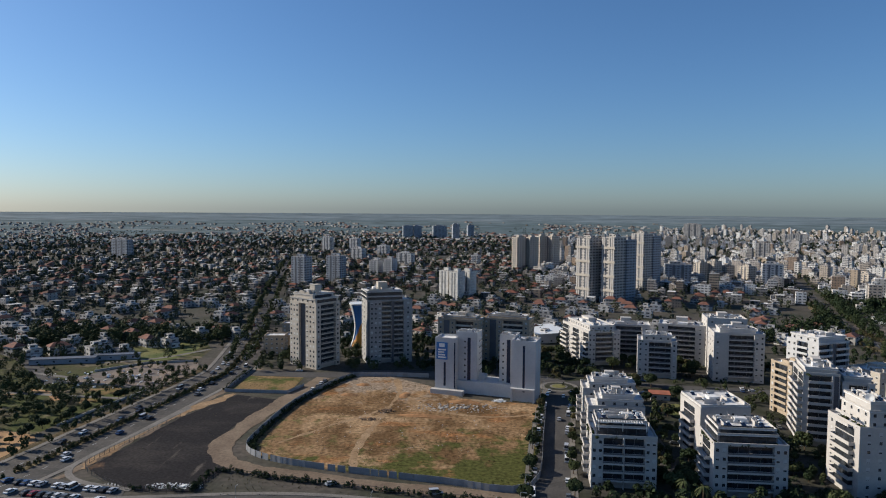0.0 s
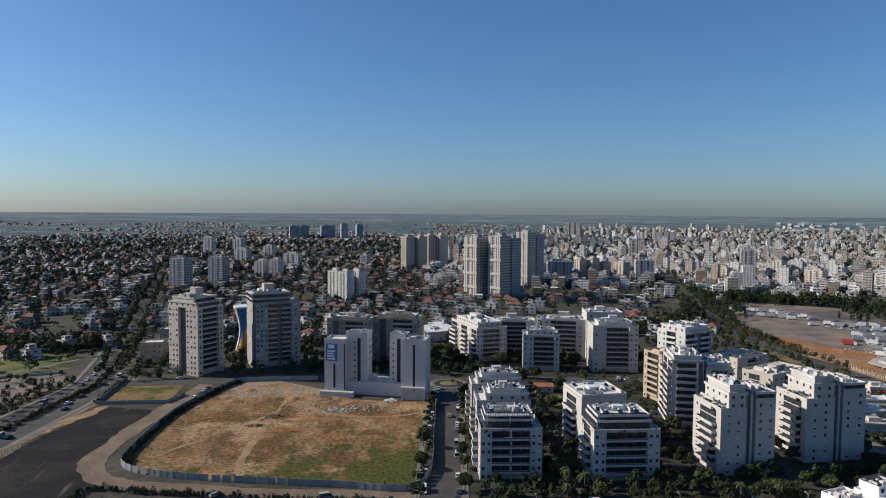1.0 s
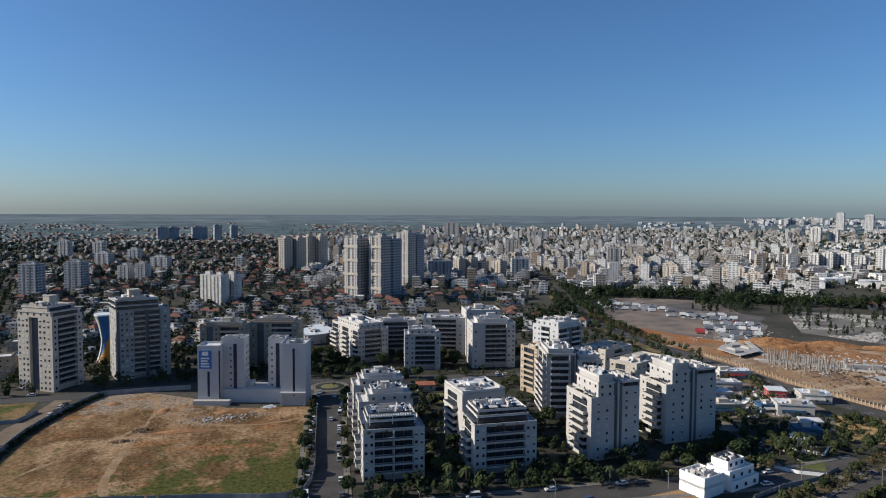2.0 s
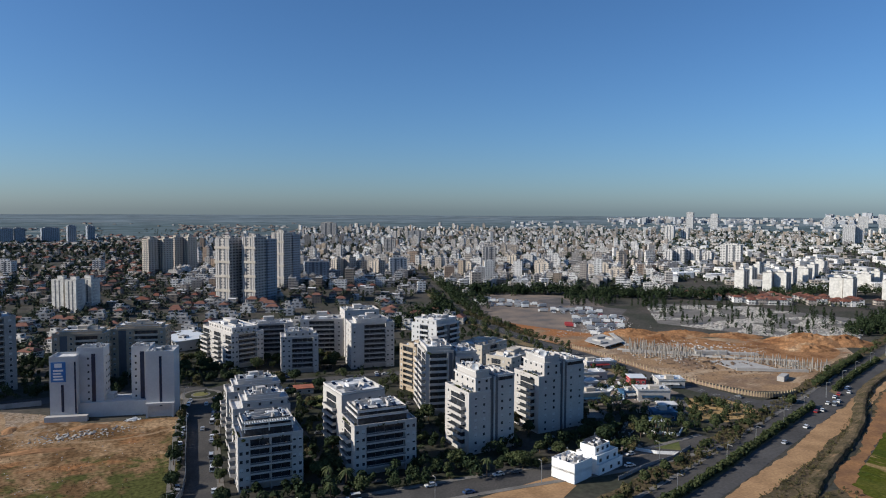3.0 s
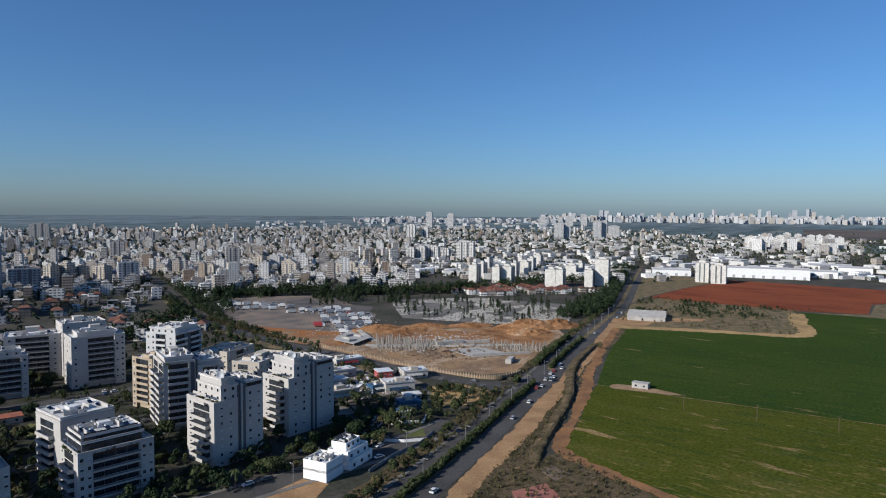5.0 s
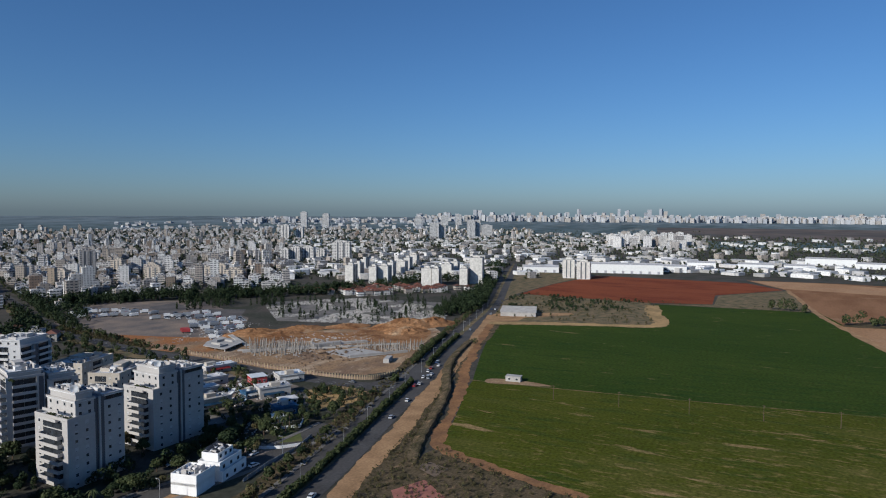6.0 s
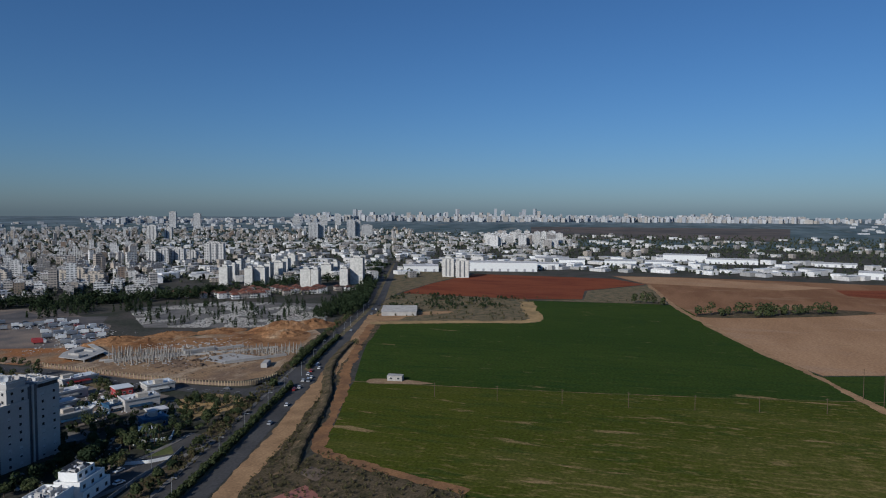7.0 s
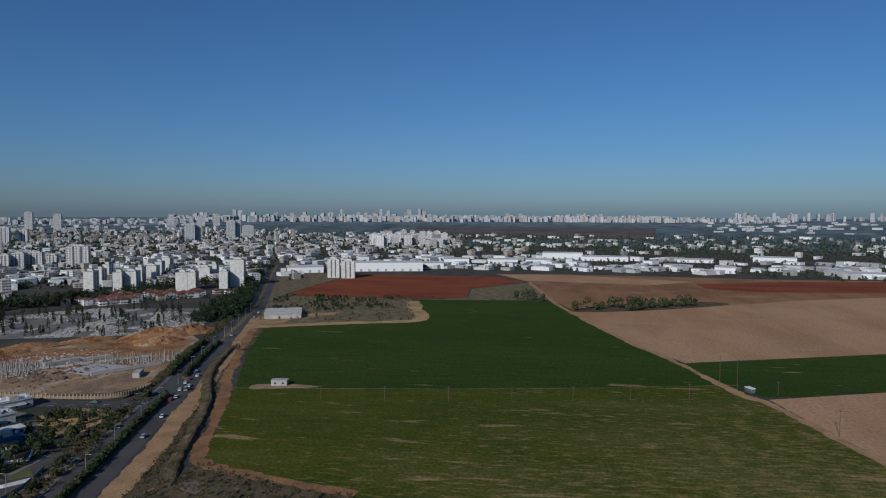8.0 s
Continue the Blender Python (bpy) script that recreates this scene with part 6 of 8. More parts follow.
garden_wall("low pale retaining wall in the park", [(-222, 376), (-190, 371), (-164, 362)], 1.0, "concrete")
garden_wall("low pale retaining wall in the park", [(-212, 402), (-190, 424), (-160, 432)], 1.2, "concrete")
garden_wall("low pale wall beside the avenue", [(-176, 300), (-170, 330), (-162, 360)], 0.9, "concrete")
hoarding("pale post fence round the white villas", [(180, 178), (198, 182), (216, 183), (232, 188)], 1.5, M["fence"], 3.0, "garden_fence")
# ---------------------------------------------------------------- clutter of the lots
ribbon("lot_track", [(-27, 388), (-24, 362), (-26, 335), (-32, 300), (-36, 270), (-34, 250)], 3.0, 0.135, M["rut"], "worn vehicle track across the sandy lot", category="track", soft=30, rough=2.2)
ribbon("lot_track", [(-24, 362), (-5, 330), (20, 318), (44, 322)], 2.2, 0.14, M["rut"], "worn vehicle track across the sandy lot", category="track", soft=30, rough=2.2)
ribbon("lot_track", [(-70, 280), (-55, 300), (-38, 318), (-24, 340)], 2.0, 0.145, M["rut"], "worn vehicle track across the sandy lot", category="track", soft=30, rough=2.2)


def rubble(name, label, cx, cy, rx, ry, n, lo, hi, m, seed):
    """Broken pieces lying loose over a patch of ground."""
    r = random.Random(seed)
    bm = bmesh.new()
    for i in range(n):
        a, q = r.uniform(0, 6.28), math.sqrt(r.random())
        x, y, s = cx + rx * q * math.cos(a), cy + ry * q * math.sin(a), r.uniform(lo, hi) * (1.25 - q)
        v = box(bm, -s, s, -s * r.uniform(.4, .9), s * r.uniform(.4, .9), -s * .2, s * r.uniform(.3, .7))
        bmesh.ops.transform(bm, matrix=pose(x, y, 0.12, r.uniform(-25, 25), r.uniform(-25, 25), r.uniform(0, 180)), verts=v)
    tagged(new(name, finish(name, bm, m)), label, "rubble", "", "stuff")


rubble("rubble", "grey rubble of a cleared building on the lot", 8, 333, 26, 9, 240, 0.25, 0.9, M["concrete"], 1)
rubble("rubble", "pale heap of broken concrete", 30, 345, 4, 2.5, 60, 0.4, 1.2, M["tank"], 2)
rubble("scrap", "dark scrap timber on the sandy lot", -27, 326, 5, 4, 60, 0.3, 1.2, M["bark"], 3)
rubble("scrap", "dark scrap timber on the sandy lot", -35, 313, 5, 2, 40, 0.3, 1.3, M["bark"], 4)
rubble("rubble", "scattered stones over the sandy lot", -15, 310, 55, 60, 260, 0.12, 0.4, M["concrete"], 5)
rubble("rubble", "pale debris at the edge of the dark lot", -96, 235, 12, 3, 120, 0.2, 0.8, M["tank"], 6)
rubble("yard_clutter", "stalls, boxes and goods lying round the shops", 272, 272, 34, 26, 200, 0.4, 1.5, M["tank"], 10)
rubble("yard_clutter", "garden stones and boxes near the villas", 224, 222, 26, 22, 110, 0.3, 1.0, M["concrete"], 11)
rubble("yard_clutter", "pale odds and ends in the park", -200, 385, 40, 30, 90, 0.4, 1.3, M["tank"], 12)
rubble("rubble", "debris and forms on the building site", 400, 320, 60, 45, 420, 0.3, 1.4, M["concrete"], 7)
rubble("scrap", "timber and steel on the building site", 380, 285, 50, 35, 260, 0.3, 1.5, M["bark"], 8)
rubble("rubble", "heaps of stuff along the truck yard", 400, 425, 60, 30, 160, 0.4, 1.2, M["concrete"], 9)
for x, y, rx, ry, h, lab in ((-50, 355, 5, 3, 1.0, "low mound of sandy earth"), (12, 342, 9, 3.5, 1.6, "low mound of earth and rubble"), (-8, 318, 14, 2.5, 1.2, "reddish spoil bank"), (-45, 376, 4, 3, 0.9, "low mound of sandy earth"), (-20, 355, 3, 6, 0.8, "reddish spoil bank")):
    bm = bmesh.new()
    rows, seg = [], 18
    for k in range(6):
        q = 1 - k / 6
        rows.append([bm.verts.new((rx * q * math.cos(2 * math.pi * j / seg) * (1 + .3 * noise.noise((j * .8, k, x))), ry * q * math.sin(2 * math.pi * j / seg) * (1 + .3 * noise.noise((k, j * .8, y))), h * (k / 5) ** .8)) for j in range(seg)])
    for a, b in zip(rows, rows[1:]):
        for j in range(seg):
            bm.faces.new((a[j], a[(j + 1) % seg], b[(j + 1) % seg], b[j]))
    bm.faces.new(rows[-1])
    ob = tagged(new("earth_mound", finish("earth_mound", bm, M["sand"])), lab + " on the lot", "earth mound", "earth mounds")
    ob.matrix_basis = pose(x, y, 0.1, 0, 0, -12)
# ---------------------------------------------------------------- the town beyond
class Heap:
    """Many small buildings gathered into one mesh, with metres as UV on the walls."""

    def __init__(self):
        self.v, self.f, self.m, self.uv = [], [], [], []

    def quad(self, ids, mi, uvs):
        self.f.append(ids), self.m.append(mi), self.uv.extend(uvs)

    def block(self, x, y, rz, w, d, z0, z1, wall=0, roof=1, gable=0.0, off=0.0):
        c, s, n = math.cos(rz), math.sin(rz), len(self.v)
        pts = ((-w / 2, -d / 2), (w / 2, -d / 2), (w / 2, d / 2), (-w / 2, d / 2))
        for z in (z0, z1):
            self.v += [(x + a * c - b * s, y + a * s + b * c, z) for a, b in pts]
        h = z1 - z0
        for i in range(4):
            j, l = (i + 1) % 4, (w, d)[i % 2]
            self.quad((n + i, n + j, n + 4 + j, n + 4 + i), wall, ((off, 0), (off + l, 0), (off + l, h), (off, h)))
        if gable:
            k = len(self.v)
            e = 0.5
            self.v += [(x + a * c - b * s, y + a * s + b * c, z) for a, b, z in (
                (-w / 2 - e, -d / 2 - e, z1 - 0.15), (w / 2 + e, -d / 2 - e, z1 - 0.15), (w / 2 + e, d / 2 + e, z1 - 0.15), (-w / 2 - e, d / 2 + e, z1 - 0.15),
                (-w * 0.22, 0, z1 + gable), (w * 0.22, 0, z1 + gable))]
            self.quad((k, k + 1, k + 5, k + 4), 2, ((0, 0),) * 4)
            self.quad((k + 2, k + 3, k + 4, k + 5), 2, ((0, 0),) * 4)
            self.quad((k + 1, k + 2, k + 5), 2, ((0, 0),) * 3)
            self.quad((k + 3, k, k + 4), 2, ((0, 0),) * 3)
        else:
            k = len(self.v)
            self.v += self.v[n + 4:n + 8]
            self.quad((k, k + 1, k + 2, k + 3), roof, ((0, 0),) * 4)

    def mesh(self, name, mats):
        me = bpy.data.meshes.new(name)
        me.from_pydata(self.v, [], self.f)
        for m in mats:
            me.materials.append(m)
        me.polygons.foreach_set("material_index", self.m)
        layer = me.uv_layers.new(name="UVMap")
        layer.data.foreach_set("uv", [c for p in self.uv for c in p])
        me.update()
        return me


def tower(label, x, y, rz, w, d, h, wall, style="grooved", group="", name="apartment_tower"):
    """A far block of flats centred on (x, y): dark strips for grooves, balcony ledges, set-back roof house."""
    ob = thing(name, label, "building", x, y, land(x, y), rz, group)
    hp = Heap()
    hp.block(0, 0, 0, w, d, 0, h)
    part("wall", hp.mesh("wall", [wall, ROOFS]), None, ob)
    hp = Heap()
    hp.block(-w * 0.08, d * 0.1, 0, w * 0.45, d * 0.45, h, h + 3.0)
    hp.block(w * 0.2, -d * 0.1, 0, w * 0.18, d * 0.2, h, h + 2.0)
    part("roof_house", hp.mesh("roof_house", [wall, ROOFS]), None, ob)
    n = int(h / 3.1)
    if style in ("grooved", "banded"):
        # no recess is cut: dark strips on the front stand for its shade
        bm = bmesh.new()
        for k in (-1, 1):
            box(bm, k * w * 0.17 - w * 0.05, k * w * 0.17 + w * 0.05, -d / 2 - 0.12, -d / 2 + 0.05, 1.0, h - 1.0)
        part("groove_panel", bm, M["darkwall"], ob, "flat dark strips in place of shaded recesses")
        bm = bmesh.new()
        for f in range(1, n):
            box(bm, w / 2 - 0.05, w / 2 + 1.3, -d * 0.32, d * 0.05, f * 3.1 - 0.15, f * 3.1 + 0.85)
            box(bm, -w / 2 - 1.3, -w / 2 + 0.05, -d * 0.3, d * 0.1, f * 3.1 - 0.15, f * 3.1 + 0.85)
        tagged(part("balcony_stack", bm, M["plaster"], ob), kind="stuff")
    if style == "banded":
        for f in range(n // 5, n, max(2, n // 4)):
            bm = bmesh.new()
            box(bm, -w / 2 - 0.8, w / 2 + 0.8, -d / 2 - 0.9, -d / 2 - 0.05, f * 3.1, f * 3.1 + 2.6)
            part("band", bm, M["stone"], ob)
        for k in (-0.42, -0.28, 0.28, 0.42):
            bm = bmesh.new()
            box(bm, k * w - w * 0.05, k * w + w * 0.05, -d / 2 - 0.5, -d / 2 - 0.02, 0, h)
            part("pilaster", bm, M["plaster"], ob)
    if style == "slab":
        # flat dark strips on the side, for the shade of recesses
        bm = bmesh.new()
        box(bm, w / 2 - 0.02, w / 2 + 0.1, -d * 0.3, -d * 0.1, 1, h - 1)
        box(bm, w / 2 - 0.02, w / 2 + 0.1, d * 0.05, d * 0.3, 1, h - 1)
        part("groove_panel", bm, M["darkwall"], ob, "flat dark strips in place of shaded recesses")
    return ob


G_TOWN = deg(0.975, -0.22)
for x, y, w, h in ((164, 748, 19, 70), (188, 732, 17, 72), (257, 860, 19, 72)):
    tower("very tall white apartment tower with ledges and dark grooves", x, y, -52, w, 20, h, TRIO, "banded", "tall trio")
    tower("grey rear half of a tall apartment tower", x + 15, y + 9, -52, 17, 17, h - 3, WALLS_G, "plain", "tall trio")
for x, y, w, h in ((124, 1090, 14, 57), (145, 1095, 16, 57), (170, 1155, 14, 57), (190, 1155, 16, 57)):
    tower("tall cream apartment tower in pairs", x, y, -58, w, 18, h, CREAM, "grooved", "cream towers")
for i, (x, y, w, h) in enumerate(((-180, 848, 25, 40), (-149, 930, 27, 36), (-102, 1015, 18, 24), (-79, 1000, 17, 27), (-69, 1230, 36, 21), (-276, 1597, 27, 34), (-209, 1582, 27, 32), (-169, 1333, 32, 23), (-131, 1471, 27, 22), (58, 1168, 15, 22), (-650, 1350, 57, 37))):
    tower("grey-white mid-rise block among trees", x, y, -28, w * 0.85, 15, h, WALLS_G if i in (0, 1, 10) else WALLS_W, "grooved", "northern blocks")
for x, y, w, h in ((-128, 2410, 35, 43), (-94, 2420, 29, 43), (-13, 2430, 49, 43), (43, 2300, 23, 52), (102, 2500, 23, 46)):
    tower("distant grey high-rise block in haze", x, y, 10, w, 24, h, WALLS_G, "plain", "northern high-rises")
for x, y, w, h in ((5, 758, 13, 32), (16, 742, 12, 32), (29, 760, 14, 31)):
    tower("white stepped apartment block with dark slits", x, y, -40, w, 13, h, WHITE_END, "grooved", "stepped blocks")
for x, y, w, h in ((368, 950, 14, 28), (388, 951, 16, 30), (407, 952, 16, 24), (426, 932, 22, 25), (653, 811, 28, 22), (702, 760, 26, 19), (717, 720, 34, 17), (706, 962, 22, 23), (740, 770, 22, 20), (680, 850, 24, 22), (600, 905, 22, 20), (560, 880, 20, 20)):
    tower("cream apartment block on the town's edge", x, y, -62, w * 0.8, 16, h, CREAM, "grooved", "edge blocks")
tower("dark unfinished tower block", 321, 910, -14, 34, 20, 29, WALLS_G, "grooved")
tower("white framed block with a bright corner frame", 438, 885, -20, 25, 18, 32, WALLS_W, "grooved")
for x, y, w, h in ((648, 956, 22, 41), (910, 2435, 58, 56), (678, 1413, 26, 36), (1138, 2140, 60, 31)):
    tower("tan high-rise standing over the town", x, y, -30, w, 20, h, WALLS_T, "grooved", "tan high-rises")
for x, y, w, h in ((1051, 915, 17, 26), (1070, 903, 19, 29), (1093, 890, 25, 29), (1144, 896, 18, 21), (1118, 824, 37, 40), (1942, 1690, 32, 53), (1995, 1665, 26, 43)):
    tower("white mid-rise block in the dense town", x, y, -66, w, 18, h, WALLS_W, "grooved", "white blocks")
for x, y, w, h in ((2302, 1250, 36, 60), (2334, 1234, 30, 60), (2368, 1122, 31, 72), (2397, 1108, 23, 72), (2514, 1119, 44, 50), (2705, 2230, 32, 80), (2796, 2160, 34, 71), (3231, 1855, 34, 51), (3341, 1750, 43, 54), (3400, 1690, 34, 59)):
    tower("far white high-rise over the town", x, y, -62, w, 26, h, FAR_WHITE, "plain", "far high-rises")
for x, y, w, h in ((781, 563, 12, 25), (838, 589, 9, 23), (895, 617, 9, 25), (787, 527, 11, 24), (801, 519, 16, 24), (867, 548, 9, 24), (905, 555, 19, 23), (947, 566, 10, 26), (1069, 625, 14, 23), (800, 447, 14, 24), (802, 434, 10, 24), (904, 470, 16, 22), (936, 472, 10, 24), (833, 406, 11, 23), (855, 397, 18, 37)):
    c, s = math.cos(radians(-72.8)), math.sin(radians(-72.8))
    tower("white slab block of flats with blank sunny end wall", x - s * 11, y + c * 11, -72.8, w, 22, h, WHITE_END, "slab", "white slabs")
for x, y, w, h in ((1010, 309, 18, 29), (1004, 284, 20, 27)):
    tower("white apartment block alone beside the red field", x, y, -78, w, 16, h, WHITE_END, "grooved", "field blocks")


def works(label, x, y, rz, w, d, h, wall, roof):
    ob = thing("warehouse", label, "warehouse", x, y, land(x, y), rz, "warehouses")
    bm = bmesh.new()
    box(bm, -w / 2, w / 2, 0, d, 0, h)
    part("wall", bm, wall, ob)
    bm = bmesh.new()
    n = max(1, int(d / 18))
    for i in range(n):
        a, b = d * i / n, d * (i + 1) / n
        v = [bm.verts.new(p) for p in ((-w / 2 - .3, a, h + .03), (w / 2 + .3, a, h + .03), (w / 2 + .3, (a + b) / 2, h + 1.6), (-w / 2 - .3, (a + b) / 2, h + 1.6), (-w / 2 - .3, b, h + .03), (w / 2 + .3, b, h + .03))]
        for q in ((0, 1, 2, 3), (3, 2, 5, 4), (0, 3, 4), (1, 5, 2)):
            bm.faces.new([v[j] for j in q])
    part("roof", bm, roof, ob)
    bm = bmesh.new()
    for i in range(max(2, int(w / 14))):
        a = -w / 2 + w * (i + 0.5) / max(2, int(w / 14))
        box(bm, a - 2, a + 2, -0.08, 0.02, 0.1, min(4.5, h - 0.5))
    part("gate", bm, M["greywall"], ob)


for x, y, w, h in ((1128, 252, 128, 15), (1195, 183, 46, 10), (1283, 147, 49, 12), (1078, 379, 60, 9), (1484, -64, 87, 14), (1447, -151, 96, 9), (1179, -322, 33, 10), (1461, -497, 82, 10), (1431, -332, 70, 6), (1113, -512, 53, 8), (1330, 60, 60, 9), (1390, 200, 70, 8), (1350, -10, 50, 8)):
    works("long white warehouse with metal roof", x, y, deg(-y, x) - 180, w, 40, h, M["tank"], METALROOF)

ROADS = [(ROAD, 13), (STREET_N, 10), (STREET_A, 10), (STREET_S, 8), (AVENUE[:6], 15), (AVENUE[5:], 6)]
ROAD_PTS = [(p.x, p.y, r) for line, r in ROADS for p in smooth_line(line, 24)]
ROAD_GRID = {}
for px, py, r in ROAD_PTS:
    ROAD_GRID.setdefault((int(px // 40), int(py // 40)), []).append((px, py, r))


def on_road(x, y, extra=0.0):
    gx, gy = int(x // 40), int(y // 40)
    return any((x - a) ** 2 + (y - b) ** 2 < (r + extra) ** 2 for i in (-1, 0, 1) for j in (-1, 0, 1) for a, b, r in ROAD_GRID.get((gx + i, gy + j), ()))


CLEAR = [FIELD, LOT, [(300, 360), (318, 430), (330, 545), (449, 690), (540, 605), (660, 455), (670, 330), (560, 280), (480, 245), (340, 205)], [(-140, 225), (-80, 225), (-80, 410), (-120, 412)],
         [(30, 200), (260, 180), (330, 230), (330, 470), (160, 500), (-20, 470), (-120, 440), (-60, 390), (50, 380)],
         [(380, -140), (560, 240), (690, 292), (780, 305), (1070, 300), (1130, 250), (1110, -60), (1150, -330), (760, -720), (200, -500)]]


def free(x, y, extra=0.0):
    return not on_road(x, y, extra) and not any(inside(x, y, q) for q in CLEAR)


def az_of(x, y):
    return math.degrees(math.atan2(-x, y))


def zone(x, y):
    """What stands at a place: (share of plots built, kind), by bearing and distance."""
    r, az = math.hypot(x, y), az_of(x, y)
    if az > 60 or az < -122 or r > 4300:
        return None
    if az > 8:                                   # leafy suburb
        if r < 505 or r > 2700:
            return None
        return ("suburb", 0.6 if r < 2000 else 0.3 if r < 2400 else 0.06)
    if az > -8:                                  # suburb with blocks
        return ("suburb", 0.6 if r < 2000 else 0.25) if 500 < r < 2500 else None
    if az > -27 and r < 860:                     # villas with tiled roofs
        return ("villas", 0.62) if r > 470 else None
    if r < 700 and az > -36:
        return ("villas", 0.6) if r > 560 else None
    if az > -49:                                 # dense white town
        if az < -38 and r < 880:
            return None
        far = 3300 if az < -18 else 2500
        return ("town", 0.7) if 800 < r < far else None
    if az > -70:
        if r < 1010:
            return None
        return ("mixed", 0.5) if r < 2300 else ("town", 0.45) if r < 3300 else None
    if az > -84:
        if r < 1200:
            return None
        return ("works", 0.35) if r < 1550 else ("mixed", 0.35) if r < 3000 else None
    if r < 1180:
        return None
    return ("works", 0.22) if r < 1550 else ("mixed", 0.1) if r < 3000 else None


town, suburb, sheds = Heap(), Heap(), Heap()
rnd = random.Random(11)
NEAR_HOUSES = []
TREE_SPOTS = []
for ring in range(460, 4300, 20):
    step = 20 if ring < 1300 else 26 if ring < 2200 else 34
    if (ring - 460) % step and ring >= 1300 and (ring // 20) % 2:
        continue
    n = int(ring * radians(182) / (step * 1.02))
    for i in range(n):
        az = 60 - 182 * (i + rnd.uniform(0.1, 0.9)) / n
        r = ring + rnd.uniform(-8, 8)
        x, y = polar(az, r)
        k = zone(x, y)
        if not k or not free(x, y, 6):
            continue
        kind, share = k
        z = land(x, y)
        block_noise = noise.noise((x * 0.006, y * 0.006, 3.0))
        g = radians(-44 + 18 * round(2 * noise.noise((x * 0.0016, y * 0.0016, 0.5))) + rnd.uniform(-4, 4) + rnd.choice((0, 90)))
        if rnd.random() > share + 0.25 * block_noise:
            TREE_SPOTS.append((x, y, 1.0))
            continue
        if kind in ("suburb", "villas"):
            w, d, h = rnd.uniform(7, 12), rnd.uniform(7, 11), rnd.choice((3.4, 6.2, 6.2, 6.6, 9.3))
            tile = rnd.random() < ((0.75 if noise.noise((x * 0.012, y * 0.012, 8.0)) > -0.05 else 0.1) if kind == "villas" else 0.4)
            if r < 760 and len(NEAR_HOUSES) < 290:
                NEAR_HOUSES.append((x, y, z, g, h, tile, kind))
            else:
                suburb.block(x, y, g, w, d, z, z + h, 0, 1, rnd.uniform(1.6, 2.6) if tile else 0, rnd.uniform(0, 9))
                if not tile and rnd.random() < 0.7:
                    suburb.block(x + rnd.uniform(-2, 2), y + rnd.uniform(-2, 2), g, w * 0.45, d * 0.45, z + h, z + h + 2.6, 0, 1)
                elif rnd.random() < 0.5:
                    suburb.block(x + math.cos(g) * w * 0.6, y + math.sin(g) * w * 0.6, g, w * 0.7, d * 0.7, z, z + h * 0.6, 0, 1, 1.5 if tile else 0)
            TREE_SPOTS.append((x + rnd.uniform(-11, 11), y + rnd.uniform(-11, 11), 0.8))
            TREE_SPOTS.append((x + rnd.uniform(-11, 11), y + rnd.uniform(-11, 11), 0.7))
            TREE_SPOTS.append((x + rnd.uniform(-11, 11), y + rnd.uniform(-11, 11), 1.1))
            if kind == "suburb":
                TREE_SPOTS.append((x + rnd.uniform(-12, 12), y + rnd.uniform(-12, 12), 1.4))
                TREE_SPOTS.append((x + rnd.uniform(-12, 12), y + rnd.uniform(-12, 12), 1.1))
                TREE_SPOTS.append((x + rnd.uniform(-11, 11), y + rnd.uniform(-11, 11), 1.2))
                TREE_SPOTS.append((x + rnd.uniform(-11, 11), y + rnd.uniform(-11, 11), 1.0))
        elif kind == "town":
            tall = rnd.random() < 0.05 + 0.25 * max(0, block_noise)
            w, d = rnd.uniform(8, 15), rnd.uniform(8, 12.5)
            h = rnd.choice((22, 25, 28, 31)) if tall else rnd.choice((6.2, 6.2, 9.3, 9.3, 12.4, 12.4, 15.5))
            town.block(x, y, g, w, d, z, z + h, 0 if rnd.random() < 0.72 else 2, 1, 0, rnd.uniform(0, 9))
            if rnd.random() < 0.5:
                town.block(x + math.cos(g) * w * 0.5, y + math.sin(g) * w * 0.5, g, w * 0.5, d * 1.25, z, z + h * rnd.uniform(0.75, 1.0), 0, 1, 0, rnd.uniform(0, 9))
            town.block(x + rnd.uniform(-2, 2), y + rnd.uniform(-2, 2), g, w * rnd.uniform(0.2, 0.4), d * 0.35, z + h, z + h + rnd.uniform(2, 3.5), 0, 1)
            for q in range(3):
                a, b = rnd.uniform(-w * .4, w * .4), rnd.uniform(-d * .4, d * .4)
                if r < 2000:
                    town.block(x + math.cos(g) * a - math.sin(g) * b, y + math.sin(g) * a + math.cos(g) * b, g, 1.6, 1.4, z + h, z + h + 1.3, 1, 1)
            for q in range(3):
                TREE_SPOTS.append((x + rnd.uniform(-14, 14), y + rnd.uniform(-14, 14), 1.25))
        elif kind == "works":
            w, d, h = rnd.uniform(14, 42), rnd.uniform(12, 26), rnd.uniform(4, 9)
            sheds.block(x, y, g, w, d, z, z + h, 0, 1)
            if rnd.random() < 0.3:
                TREE_SPOTS.append((x + rnd.uniform(-20, 20), y + rnd.uniform(-20, 20), 1.0))
        else:
            big = rnd.random() < 0.3
            w, d, h = (rnd.uniform(16, 40), rnd.uniform(12, 22), rnd.uniform(5, 9)) if big else (rnd.uniform(9, 18), rnd.uniform(9, 14), rnd.choice((6.2, 9.3, 12.4)))
            (sheds if big else town).block(x, y, g, w, d, z, z + h, 0, 1, 0, rnd.uniform(0, 9))
            for q in range(3):
                TREE_SPOTS.append((x + rnd.uniform(-22, 22), y + rnd.uniform(-22, 22), 1.2))
